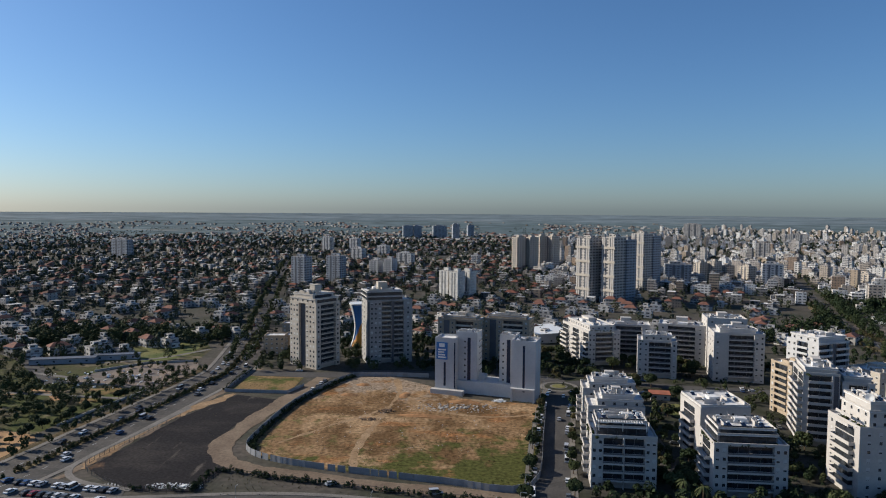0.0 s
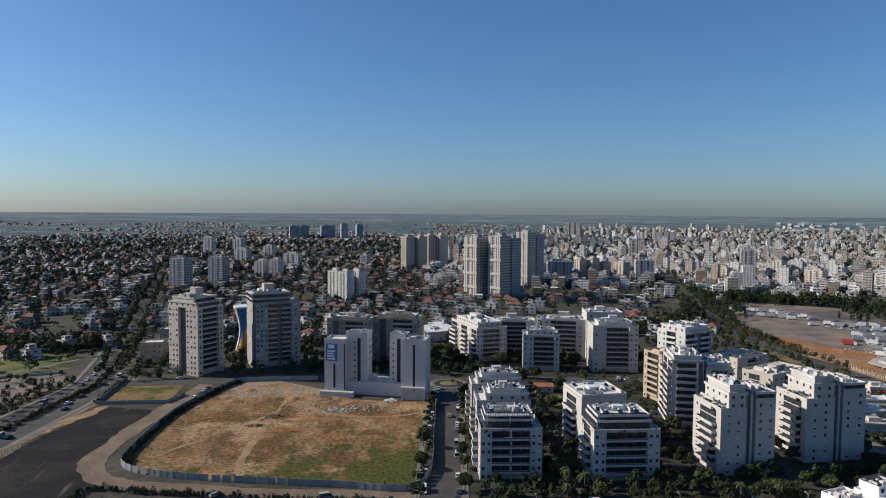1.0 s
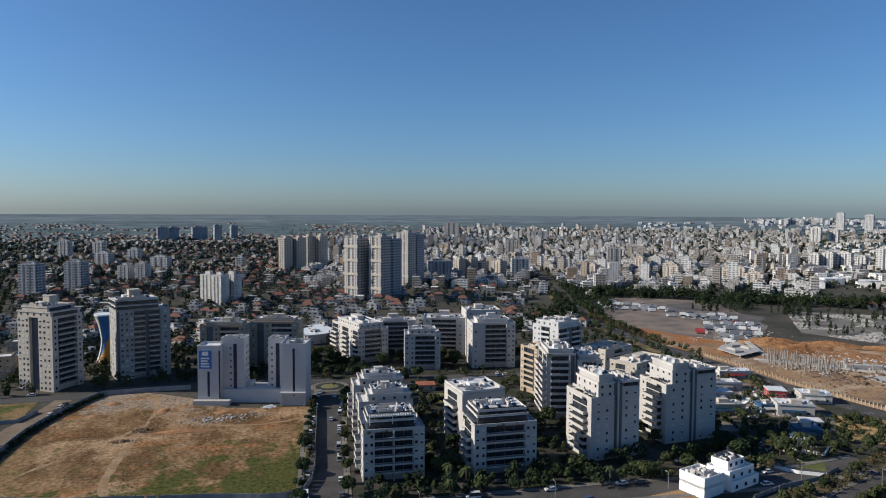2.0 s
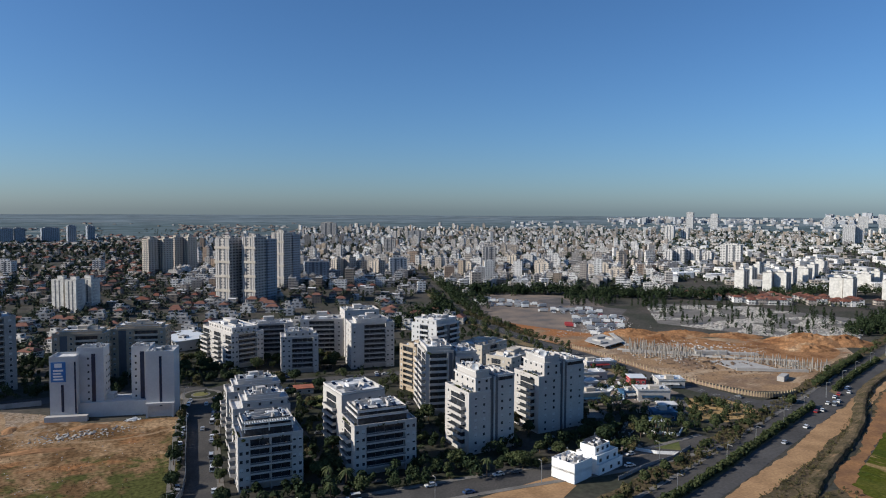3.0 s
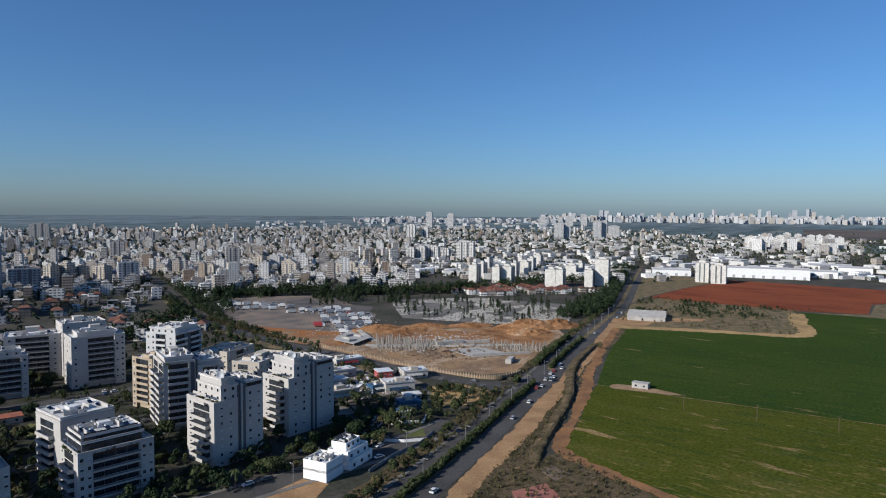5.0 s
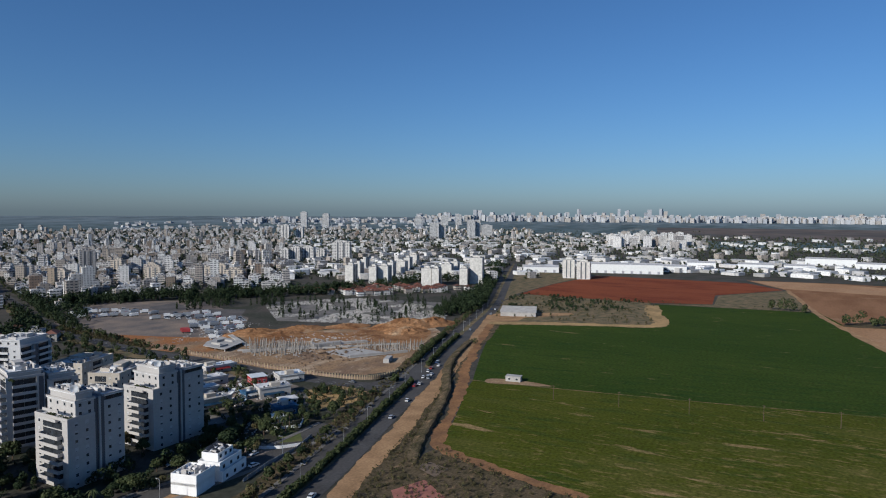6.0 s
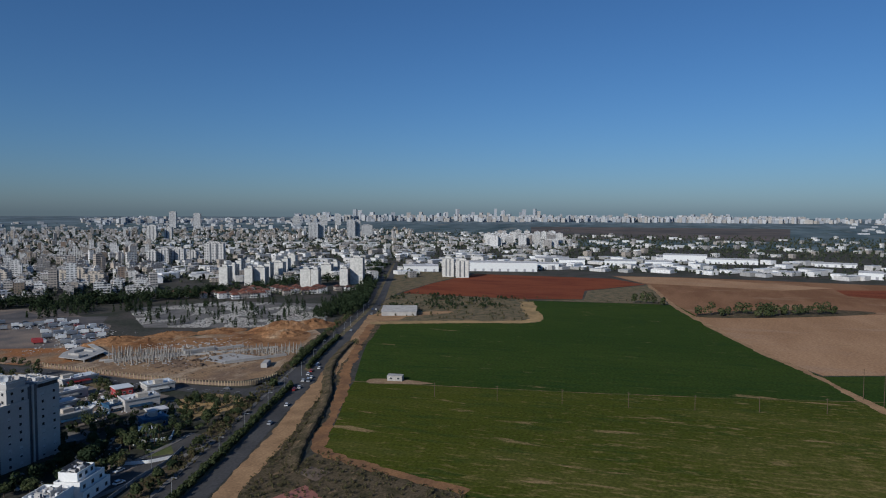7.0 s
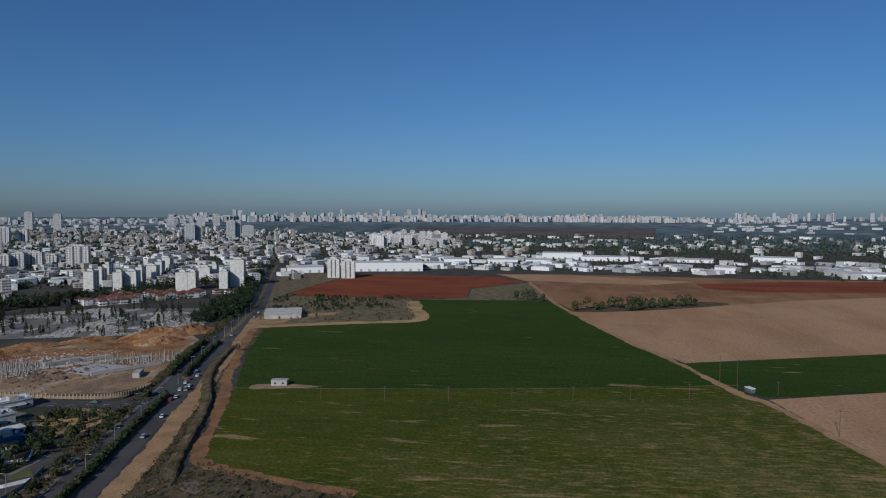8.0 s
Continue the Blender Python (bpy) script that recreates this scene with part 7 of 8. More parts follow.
tagged(new("town_blocks", town.mesh("town_blocks", [WALLS_W, ROOFS, WALLS_T])), "dense white and tan town blocks with flat roofs", "buildings", "", "stuff")
tagged(new("suburb_houses", suburb.mesh("suburb_houses", [WALLS_S, ROOFS, TILES])), "low suburban houses with flat and tiled roofs", "houses", "", "stuff")
tagged(new("works_sheds", sheds.mesh("works_sheds", [METALROOF, METALROOF])), "pale workshops and sheds of the industrial area", "buildings", "", "stuff")

# the suburb thinning out over the plain
plain, plain_trees, pr = Heap(), [], random.Random(23)
for i in range(7000):
    r = 2150 + 1600 * pr.random() ** 1.3
    x, y = polar(pr.uniform(46, -20), r)
    near = noise.noise((x * 0.0022, y * 0.0035, 6.0)) + (0.28 if r < 2900 else 0.05 if r < 3600 else -0.06)
    if near < 0.02 or not free(x, y, 6):
        continue
    g, w, h = radians(-44 + pr.uniform(-8, 8)), pr.uniform(9, 18), pr.choice((3.4, 4, 6.2, 6.2))
    if pr.random() < 0.42:
        plain.block(x, y, g, w, pr.uniform(8, 13), land(x, y), land(x, y) + h, 0, 1, 2.0 if pr.random() < 0.3 else 0, pr.uniform(0, 9))
    else:
        plain_trees.append((x, y, pr.uniform(0.35, 0.6)))
tagged(new("plain_houses", plain.mesh("plain_houses", [WALLS_S, ROOFS, TILES])), "scattered low houses far out on the plain", "houses", "", "stuff")

# white towers of the hill quarter and the far skyline
hill = Heap()
for i in range(46):
    x, y = polar(rnd.uniform(-82.5, -76) - 0.0, rnd.uniform(1950, 2650))
    w = rnd.uniform(16, 24)
    h = rnd.uniform(22, 38)
    g = radians(-70 + rnd.uniform(-10, 10))
    hill.block(x, y, g, w, rnd.uniform(14, 20), 0, h, 0, 1, 0, rnd.uniform(0, 9))
    hill.block(x, y, g, w * 0.4, 7, h, h + 3, 0, 1)
tagged(new("hill_blocks", hill.mesh("hill_blocks", [WALLS_W, ROOFS])), "cluster of white apartment towers beyond the works", "buildings", "", "stuff")
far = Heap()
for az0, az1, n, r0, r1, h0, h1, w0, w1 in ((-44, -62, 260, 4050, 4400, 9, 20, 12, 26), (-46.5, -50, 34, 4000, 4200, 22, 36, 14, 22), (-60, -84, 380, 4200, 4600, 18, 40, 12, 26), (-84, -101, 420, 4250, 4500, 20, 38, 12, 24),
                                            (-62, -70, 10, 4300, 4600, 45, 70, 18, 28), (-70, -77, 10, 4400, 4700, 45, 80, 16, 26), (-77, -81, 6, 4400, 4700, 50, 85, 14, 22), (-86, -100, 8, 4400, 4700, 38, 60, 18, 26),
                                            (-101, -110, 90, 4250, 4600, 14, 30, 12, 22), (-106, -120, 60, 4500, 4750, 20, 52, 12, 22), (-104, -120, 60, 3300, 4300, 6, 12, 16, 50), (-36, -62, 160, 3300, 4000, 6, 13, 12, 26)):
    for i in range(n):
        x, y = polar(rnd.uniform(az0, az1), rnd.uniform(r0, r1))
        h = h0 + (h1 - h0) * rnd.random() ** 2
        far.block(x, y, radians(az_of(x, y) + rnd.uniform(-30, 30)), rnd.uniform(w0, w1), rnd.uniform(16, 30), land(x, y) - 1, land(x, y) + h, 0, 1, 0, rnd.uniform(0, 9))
tagged(new("far_skyline", far.mesh("far_skyline", [HAZY, ROOFS])), "high-rises of a far town on the horizon, coloured as in haze", "buildings", "", "stuff")


# the nearest suburban houses, one by one
def house_kind(i, tile, walls):
    r = random.Random(70 + i)
    w, d, h = r.uniform(9, 13), r.uniform(8, 11), (6.2, 6.4, 3.4, 6.2)[i % 4]
    hp, rf = Heap(), Heap()
    hp.block(0, 0, 0, w, d, 0, h, 0, 1, 0, 1.0)
    rf.block(0, 0, 0, w * 0.001, d * 0.001, h, h + 0.001)
    top = Heap()
    if tile:
        top.block(0, 0, 0, w, d, h - 0.3, h, 0, 1, 2.3)
    else:
        top.block(r.uniform(-1.5, 1.5), r.uniform(-1.5, 1.5), 0, w * 0.5, d * 0.5, h, h + 2.6)
    ext = Heap()
    ext.block(w * 0.55, r.uniform(-2, 2), 0, w * 0.5, d * 0.6, 0, h * 0.55, 0, 1, 0, 1.0)
    return [("wall", hp.mesh("wall", [walls, ROOFS])), ("roof" if tile else "roof_room", top.mesh("roof", [WALLS_W, ROOFS, TILES])), ("annex", ext.mesh("annex", [WALLS_W, ROOFS]))]


KINDS = {(i, t, k): house_kind(i, t, w) for i in range(6) for t in (True, False) for k, w in (("suburb", WALLS_S), ("villas", WALLS_W))}
for i, (x, y, z, g, h, tile, kind) in enumerate(NEAR_HOUSES):
    ob = thing("house", "small house with red tiled roof among trees" if tile else "small pale flat-roofed house among trees", "house", x, y, z, math.degrees(g), "suburban houses")
    for nm, me in KINDS[(i % 6, tile, kind if i % 3 else "suburb")]:
        part(nm, me, None, ob)
# terraces with red roofs below the white slabs
terr = Heap()
for i in range(30):
    for j in range(14):
        a, b = -10 + 10.5 * i, -40 + 15.0 * j
        x, y = 636 + 0.80 * a + 0.60 * b + rnd.uniform(-1.5, 1.5), 530 - 0.60 * a + 0.80 * b + rnd.uniform(-1.5, 1.5)
        if inside(x, y, [(640, 528), (662, 548), (758, 482), (786, 372), (700, 352), (632, 394), (668, 440)]) and i % 7 != 5 and rnd.random() < 0.86:
            terr.block(x, y, radians(-37 + rnd.choice((0, 0, 90))), rnd.uniform(7.5, 9.5), rnd.uniform(7, 9), 0, rnd.choice((5.4, 5.8, 6.2)), 0, 1, 2.0, 1.0)
            if rnd.random() < 0.5:
                terr.block(x + 4, y - 5, radians(-37), 4, 4, 0, 3.2, 0, 1)
tagged(new("terrace_houses", terr.mesh("terrace_houses", [WALLS_W, ROOFS, TILES])), "white terrace houses with red tiled roofs", "houses", "", "stuff")
# cemetery stones
stones = Heap()
GRAVES = [(528, 485), (560, 520), (640, 450), (660, 335), (552, 288), (500, 330), (470, 420)]
BRIGHT = [(572, 345), (606, 323), (546, 293), (518, 312)]
for i in range(15000):
    x, y = rnd.uniform(465, 660), rnd.uniform(285, 520)
    if inside(x, y, GRAVES) and (noise.noise((x * 0.035, y * 0.035, 7)) > 0.02 or inside(x, y, BRIGHT)):
        stones.block(x, y, radians(-20), rnd.uniform(0.5, 1.2), rnd.uniform(0.5, 1.9), 0, rnd.uniform(0.25, 0.7), 0, 0)
tagged(new("gravestones", stones.mesh("gravestones", [M["graves"], M["graves"]])), "pale gravestones in crowded rows", "gravestones", "", "stuff")
# ---------------------------------------------------------------- trees
def leaf_cards(rnd, clumps, per, size, out):
    """Small leaf sprays, each a bent quad, gathered in uneven clumps; appended to out as (verts, faces)."""
    v, f = out
    for cx, cy, cz, cr, ch in clumps:
        for _ in range(per):
            a, b = rnd.uniform(0, 2 * math.pi), math.acos(rnd.uniform(-0.75, 1))
            q = cr * rnd.uniform(0.72, 1.08)
            x, y, z = cx + q * math.sin(b) * math.cos(a), cy + q * math.sin(b) * math.sin(a), cz + ch * rnd.uniform(0.75, 1.05) * math.cos(b)
            s = size * rnd.uniform(0.6, 1.35)
            n = Vector((math.sin(b) * math.cos(a), math.sin(b) * math.sin(a), math.cos(b) + 0.3)) + Vector((rnd.uniform(-.8, .8), rnd.uniform(-.8, .8), rnd.uniform(-.5, .5)))
            n.normalize()
            t = n.orthogonal().normalized()
            t.rotate(Matrix.Rotation(rnd.uniform(0, 6.28), 3, n))
            w = n.cross(t)
            p, k = Vector((x, y, z)), len(v)
            v += [tuple(p + t * s), tuple(p + w * s * 0.7 + n * s * 0.15), tuple(p - t * s), tuple(p - w * s * 0.7 + n * s * 0.15)]
            f.append((k, k + 1, k + 2, k + 3))


def crown_mesh(name, rnd, h, rad, clumps, per, size, m, core=True):
    cl = []
    for i in range(clumps):
        a = 2 * math.pi * i / clumps + rnd.uniform(-.5, .5)
        q = rad * rnd.uniform(0.35, 0.62) if i else 0
        cl.append((q * math.cos(a), q * math.sin(a), h * rnd.uniform(0.52, 0.8) if i else h * 0.72, rad * rnd.uniform(0.42, 0.62), h * rnd.uniform(0.16, 0.26)))
    out = ([], [])
    leaf_cards(rnd, cl, per, size, out)
    me = bpy.data.meshes.new(name)
    me.from_pydata(out[0], [], out[1])
    me.materials.append(m)
    return me


def trunk_mesh(rnd, h, r):
    bm = bmesh.new()
    lathe(bm, [(r * 1.3, 0), (r, h * 0.2), (r * 0.7, h * 0.5), (r * 0.3, h * 0.75)], 6)
    for i in range(4):
        a = i * 1.6 + rnd.uniform(0, 1)
        tip = Vector((math.cos(a) * h * 0.25, math.sin(a) * h * 0.25, h * 0.7))
        root = Vector((0, 0, h * rnd.uniform(0.3, 0.45)))
        s = Vector((-math.sin(a), math.cos(a), 0)) * r * 0.4
        u = Vector((0, 0, r * 0.5))
        v = [bm.verts.new(p) for p in (root + s, root - s, root + u, tip)]
        for q in ((0, 1, 3), (1, 2, 3), (2, 0, 3)):
            bm.faces.new([v[j] for j in q])
    return finish("trunk", bm, M["bark"])


TREES = []
rnd = random.Random(21)
for i in range(7):
    h = (7.5, 6.0, 9.0, 5.0, 8.0, 6.5, 4.2)[i]
    TREES.append((trunk_mesh(rnd, h, 0.22), crown_mesh("crown", rnd, h, h * (0.42, 0.5, 0.4, 0.55, 0.48, 0.45, 0.6)[i], 9, 120, 0.52, LEAF[(0, 1, 1, 0, 0, 2, 1)[i]])))


def cypress_mesh(h, r, seed):
    rr = random.Random(seed)
    out = ([], [])
    leaf_cards(rr, [(0, 0, h * (0.15 + 0.14 * k), r * (1.0, 1.05, 0.95, 0.8, 0.6, 0.35)[k], h * 0.1) for k in range(6)], 40, 0.5, out)
    me = bpy.data.meshes.new("crown")
    me.from_pydata(out[0], [], out[1])
    me.materials.append(LEAF[1])
    return me


CYP = [(trunk_mesh(rnd, 6, 0.2), cypress_mesh(11, 1.5, 1)), (trunk_mesh(rnd, 6, 0.2), cypress_mesh(9, 1.3, 2))]


def palm():
    bm = bmesh.new()
    lathe(bm, [(0.3, 0), (0.2, 1), (0.18, 6.5), (0.25, 7.0)], 7)
    t = finish("trunk", bm, M["bark"])
    rr, v, f = random.Random(3), [], []
    for i in range(26):
        a, up = rr.uniform(0, 6.28), rr.uniform(-0.5, 1.0)
        d, s = Vector((math.cos(a), math.sin(a), 0)), Vector((-math.sin(a), math.cos(a), 0))
        prev = None
        for k in range(5):
            q = k / 4
            c = d * (2.8 * q) + Vector((0, 0, 7 + up * 2.0 * q - 2.6 * q * q))
            wd = 0.32 * math.sin(math.pi * min(0.95, q * 0.85 + 0.12))
            n = len(v)
            v += [tuple(c + s * wd - Vector((0, 0, wd * .5))), tuple(c), tuple(c - s * wd - Vector((0, 0, wd * .5)))]
            if prev is not None:
                f += [(prev, prev + 1, n + 1, n), (prev + 1, prev + 2, n + 2, n + 1)]
            prev = n
    me = bpy.data.meshes.new("fronds")
    me.from_pydata(v, [], f)
    me.materials.append(LEAF[0])
    return t, me


PALM = palm()
FOOT = [(o.matrix_basis.inverted(), o) for o in list(scene.collection.objects) if o.parent is None and o.name.split(".")[0] in ("apartment_building", "apartment_tower", "office_building", "villa", "shop_building", "workshop", "kiosk", "pavilion", "sports_hall", "hut")]
SIZE = {}
for inv, o in FOOT:
    w = next((c for c in o.children if c.name.split(".")[0] in ("wall", "podium", "storey")), None)
    if w:
        xs, ys = [q.co.x for q in w.data.vertices], [q.co.y for q in w.data.vertices]
        SIZE[o.name] = (min(xs) - 2, max(xs) + 2, min(ys) - 2, max(ys) + 2) if o.name.split(".")[0] != "office_building" else (-3, 58, -5, 21)


def built(x, y):
    for inv, o in FOOT:
        if o.name in SIZE and (o.matrix_basis.translation.x - x) ** 2 + (o.matrix_basis.translation.y - y) ** 2 < 3600:
            p = inv @ Vector((x, y, 0))
            a, b, c, d = SIZE[o.name]
            if a < p.x < b and c < p.y < d:
                return True
    return False


COUNT = {"tree": 0}
MORE = []


def plant(x, y, s=1.0, kind="tree"):
    if kind == "tree" and (built(x, y) or on_road(x, y, -3)):
        return
    if COUNT["tree"] >= 240:
        MORE.append((x, y, s))
        return
    COUNT["tree"] += 1
    r = random.Random(int(x * 13 + y * 7))
    if kind == "palm":
        t, c = PALM
        lab, cat, nm = "tall palm with feathery fronds", "palm tree", "palm_tree"
    elif kind == "brown":
        i = r.choice((5, 5, 2))
        t, c = TREES[i]
        lab, cat, nm = "dark brownish tree in a row over the fields", "tree", "tree"
    elif kind == "cypress":
        t, c = r.choice(CYP)
        lab, cat, nm = "slim dark green cypress tree", "tree", "cypress_tree"
    else:
        i = r.randrange(7)
        t, c = TREES[i]
        lab, cat, nm = ("olive-green street tree with uneven crown", "dark green leafy broad tree", "dark green tall dense tree", "low olive-green spreading tree", "olive-green leafy tree with gaps", "half-dry brownish thin tree", "low dark spreading shrub tree")[i], "tree", "tree"
    ob = thing(nm, lab, cat, x, y, 0.0, r.uniform(0, 360))
    k = s * r.uniform(0.7, 1.05)
    ob.scale = (k, k, k)
    part("trunk", t, None, ob), part("fronds" if kind == "palm" else "crown", c, None, ob)


rnd = random.Random(33)


def along(pts, off, gap, jitter, s=1.0, kind="tree", lo=0.0, hi=1.0):
    p = smooth_line(pts, 12)
    run = 0.0
    for i in range(int(lo * (len(p) - 1)), int(hi * (len(p) - 1))):
        a, b = p[i], p[i + 1]
        run += (b - a).length
        if run > gap:
            run = 0.0
            d = (b - a).normalized()
            q = a + Vector((-d.y, d.x)) * (off + rnd.uniform(-jitter, jitter))
            plant(q.x, q.y, s * rnd.uniform(0.75, 1.2), kind)


def scatter(poly, n, s=1.0, kind="tree"):
    xs, ys = [q[0] for q in poly], [q[1] for q in poly]
    for i in range(n):
        for _ in range(20):
            x, y = rnd.uniform(min(xs), max(xs)), rnd.uniform(min(ys), max(ys))
            if inside(x, y, poly):
                plant(x, y, s * rnd.uniform(0.6, 1.3), kind)
                break


for x, y in ((84, 226), (88, 219), (80, 214), (139, 205), (228, 212), (233, 208), (238, 210), (236, 204), (231, 202), (96, 330), (128, 250)):
    plant(x, y, 1.1, "palm")
along(STREET_A, -8.6, 8, 0.8, 0.75, lo=0.25)
along(STREET_A, 8.8, 8.5, 0.8, 0.8, lo=0.2, hi=0.85)
along(STREET_S, 8.5, 9, 1.2, 0.8, lo=0.55, hi=0.9)
scatter([(52, 222), (140, 212), (142, 300), (120, 380), (100, 390), (78, 350), (84, 270), (76, 232)], 80, 0.85)
scatter([(140, 210), (210, 205), (235, 235), (220, 300), (150, 275)], 40, 0.9)
scatter([(200, 196), (262, 196), (285, 215), (252, 250), (225, 262), (210, 225)], 15, 0.8)
scatter([(64, 385), (100, 395), (96, 420), (160, 392), (190, 380), (200, 420), (100, 440), (70, 470)], 60, 0.95)
along(ROAD, 15.5, 8, 2.5, 0.75, lo=0.14, hi=0.4)
along([(-186, 262), (-178, 294), (-174, 314), (-168, 332), (-162, 362), (-155, 381), (-150, 410)], 1.5, 5, 2.0, 0.8)
scatter([(-230, 330), (-176, 330), (-166, 372), (-200, 376), (-265, 400), (-290, 380)], 60, 0.85)
scatter([(-178, 262), (-176, 330), (-240, 330), (-260, 270)], 30, 0.85)
scatter([(-240, 425), (-160, 430), (-170, 505), (-290, 480)], 26, 0.9)
scatter([(-300, 470), (-165, 498), (-168, 530), (-330, 540)], 300, 1.3)
scatter([(-125, 405), (-20, 408), (-5, 440), (-30, 480), (-120, 478)], 90, 0.9)
scatter([(-330, 380), (-230, 345), (-222, 375), (-300, 470), (-360, 520), (-380, 420)], 90, 1.0)
scatter([(-262, 300), (-180, 300), (-172, 340), (-176, 372), (-250, 372)], 60, 0.8)
scatter([(-205, 378), (-158, 372), (-156, 428), (-196, 420)], 26, 0.7)
for x, y in ((770, 10), (775, 20), (772, 0), (765, -12), (455, 212), (520, 240)):
    plant(x, y, 1.9 if x > 600 else 0.8)
for x, y in ((700, -45), (704, -56), (703, -66), (712, -72), (727, -82), (724, -90), (702, -100), (708, -106), (716, -110), (722, -116), (729, -124), (735, -128), (732, -136), (738, -142), (744, -150), (742, -158), (749, -166), (752, -174), (720, -104), (726, -110)):
    plant(x, y, 1.9, "brown")


# all the rest of the greenery, joined
def thicket(name, label, spots, m, per, size, tall=1.0, category="trees"):
    out = ([], [])
    r = random.Random(len(spots))
    for x, y, s in spots:
        h = r.uniform(4.5, 8.5) * s * tall
        z = land(x, y)
        rad = h * r.uniform(0.32, 0.5) / max(1.0, tall * 0.8)
        cl = [(x + r.uniform(-.45, .45) * rad, y + r.uniform(-.45, .45) * rad, z + h * q, rad * r.uniform(.55, .85), h * 0.26) for q in (0.38, 0.66)]
        leaf_cards(r, cl, per, size * s, out)
    me = bpy.data.meshes.new(name)
    me.from_pydata(out[0], [], out[1])
    me.materials.append(m)
    tagged(new(name, me), label, category, "", "stuff")


near_s = [q for q in TREE_SPOTS if math.hypot(q[0], q[1]) < 1000 and free(q[0], q[1], -4)]
mid_s = [q for q in TREE_SPOTS if 1000 <= math.hypot(q[0], q[1]) < 1800 and free(q[0], q[1], -4)]
far_s = [q for q in TREE_SPOTS if math.hypot(q[0], q[1]) >= 1800]
along(AVENUE, 15, 7, 2, 0.9, hi=0.5), along(AVENUE, 7.0, 3.2, 2.0, 1.2, lo=0.52), along(AVENUE, -7.0, 3.2, 2.0, 1.2, lo=0.52)
along(STREET_N, -10, 7, 2, 0.9, lo=0.55), along(STREET_N, 12, 7, 4, 1.0, lo=0.5)
along(ROAD, 14, 6, 2, 0.8, lo=0.5, hi=0.95)
scatter([(232, 236), (262, 250), (300, 268), (306, 300), (286, 320), (250, 300), (228, 262)], 60, 0.75)
scatter([(205, 200), (262, 196), (300, 205), (306, 232), (270, 240), (230, 236)], 60, 0.8)
scatter([(70, 400), (150, 380), (215, 320), (215, 250), (145, 235), (84, 250), (86, 330)], 90, 0.9)
thicket("garden_trees", "dark green garden trees between the houses", near_s, LEAF[3], 14, 1.0)
thicket("street_trees", "dark green trees along streets and in the park", MORE, LEAF[0], 84, 0.48)
thicket("town_trees", "dark trees scattered through the suburb", mid_s, LEAF[3], 8, 1.6)
thicket("distant_trees", "distant dark trees over the plain", far_s, LEAF[3], 5, 2.6)
belt = []
for pts, n, wd, s in (([(430, 700), (520, 645), (585, 575), (650, 520), (700, 500)], 230, 18, 1.2), ([(700, 455), (722, 400), (745, 352)], 26, 8, 0.6), ([(600, 300), (660, 305), (740, 335), (860, 375)], 130, 14, 1.1),
                      ([(330, 560), (380, 640), (440, 760)], 120, 14, 1.1), ([(345, 540), (400, 620), (470, 720)], 60, 14, 1.0), ([(740, 480), (830, 500), (900, 440)], 90, 26, 1.0), ([(70, 520), (160, 505), (260, 520), (320, 560)], 130, 18, 1.1), ([(860, 395), (1000, 440), (1150, 490)], 120, 14, 1.1)):
    p = smooth_line(pts, 20)
    for i in range(int(n * 1.9)):
        q = rnd.choice(p)
        belt.append((q.x + rnd.uniform(-wd, wd), q.y + rnd.uniform(-wd, wd), s * rnd.uniform(0.7, 1.2)))
for i in range(170):
    x, y = rnd.uniform(480, 660), rnd.uniform(290, 520)
    if inside(x, y, [(528, 485), (560, 520), (640, 450), (660, 335), (552, 288), (500, 330), (470, 420)]) and abs(noise.noise((x * .022, y * .022, 4))) < 0.12:
        belt.append((x, y, rnd.uniform(0.45, 0.8)))
belt = [q for q in belt if not on_road(q[0], q[1], -3) and not built(q[0], q[1])]
thicket("tree_belt", "dark belts of cypress and pine round yards and cemetery", belt, LEAF[1], 26, 0.8, 1.55)
spire = []
for poly, n in (([(465, 550), (501, 526), (559, 489), (660, 579), (536, 623)], 170), (GRAVES, 62), ([(560, 292), (618, 290), (742, 336), (742, 352), (640, 330), (570, 310)], 150), ([(430, 690), (470, 640), (520, 640), (470, 720)], 60)):
    xs, ys = [q[0] for q in poly], [q[1] for q in poly]
    for i in range(n * 3):
        x, y = rnd.uniform(min(xs), max(xs)), rnd.uniform(min(ys), max(ys))
        if inside(x, y, poly) and not on_road(x, y, -2) and noise.noise((x * .05, y * .05, 2)) > -0.1:
            spire.append((x, y, rnd.uniform(0.75, 1.25)))
out = ([], [])
r = random.Random(91)
for x, y, s in spire:
    h, w = 10.5 * s, 1.25 * s
    leaf_cards(r, [(x, y, h * (0.12 + 0.16 * k), w * (1.0, 1.05, 0.95, 0.75, 0.45)[k], h * 0.12) for k in range(5)], 11, 0.75, out)
me = bpy.data.meshes.new("cypresses")
me.from_pydata(out[0], [], out[1])
me.materials.append(LEAF[1])
tagged(new("cypresses", me), "slim dark cypresses in rows round the cemetery", "trees", "", "stuff")
slope = []
for i in range(900):
    x, y = rnd.uniform(326, 356), rnd.uniform(408, 570)
    if inside(x, y, [(356, 565), (354, 509), (340, 436), (330, 410), (326, 436), (333, 491), (345, 555)]):
        slope.append((x, y, rnd.uniform(0.15, 0.4)))
thicket("slope_scrub", "dense olive-brown scrub on the roadside slope", slope, LEAF[2], 18, 1.2, 1.0, "bushes")
lot_hedge = []
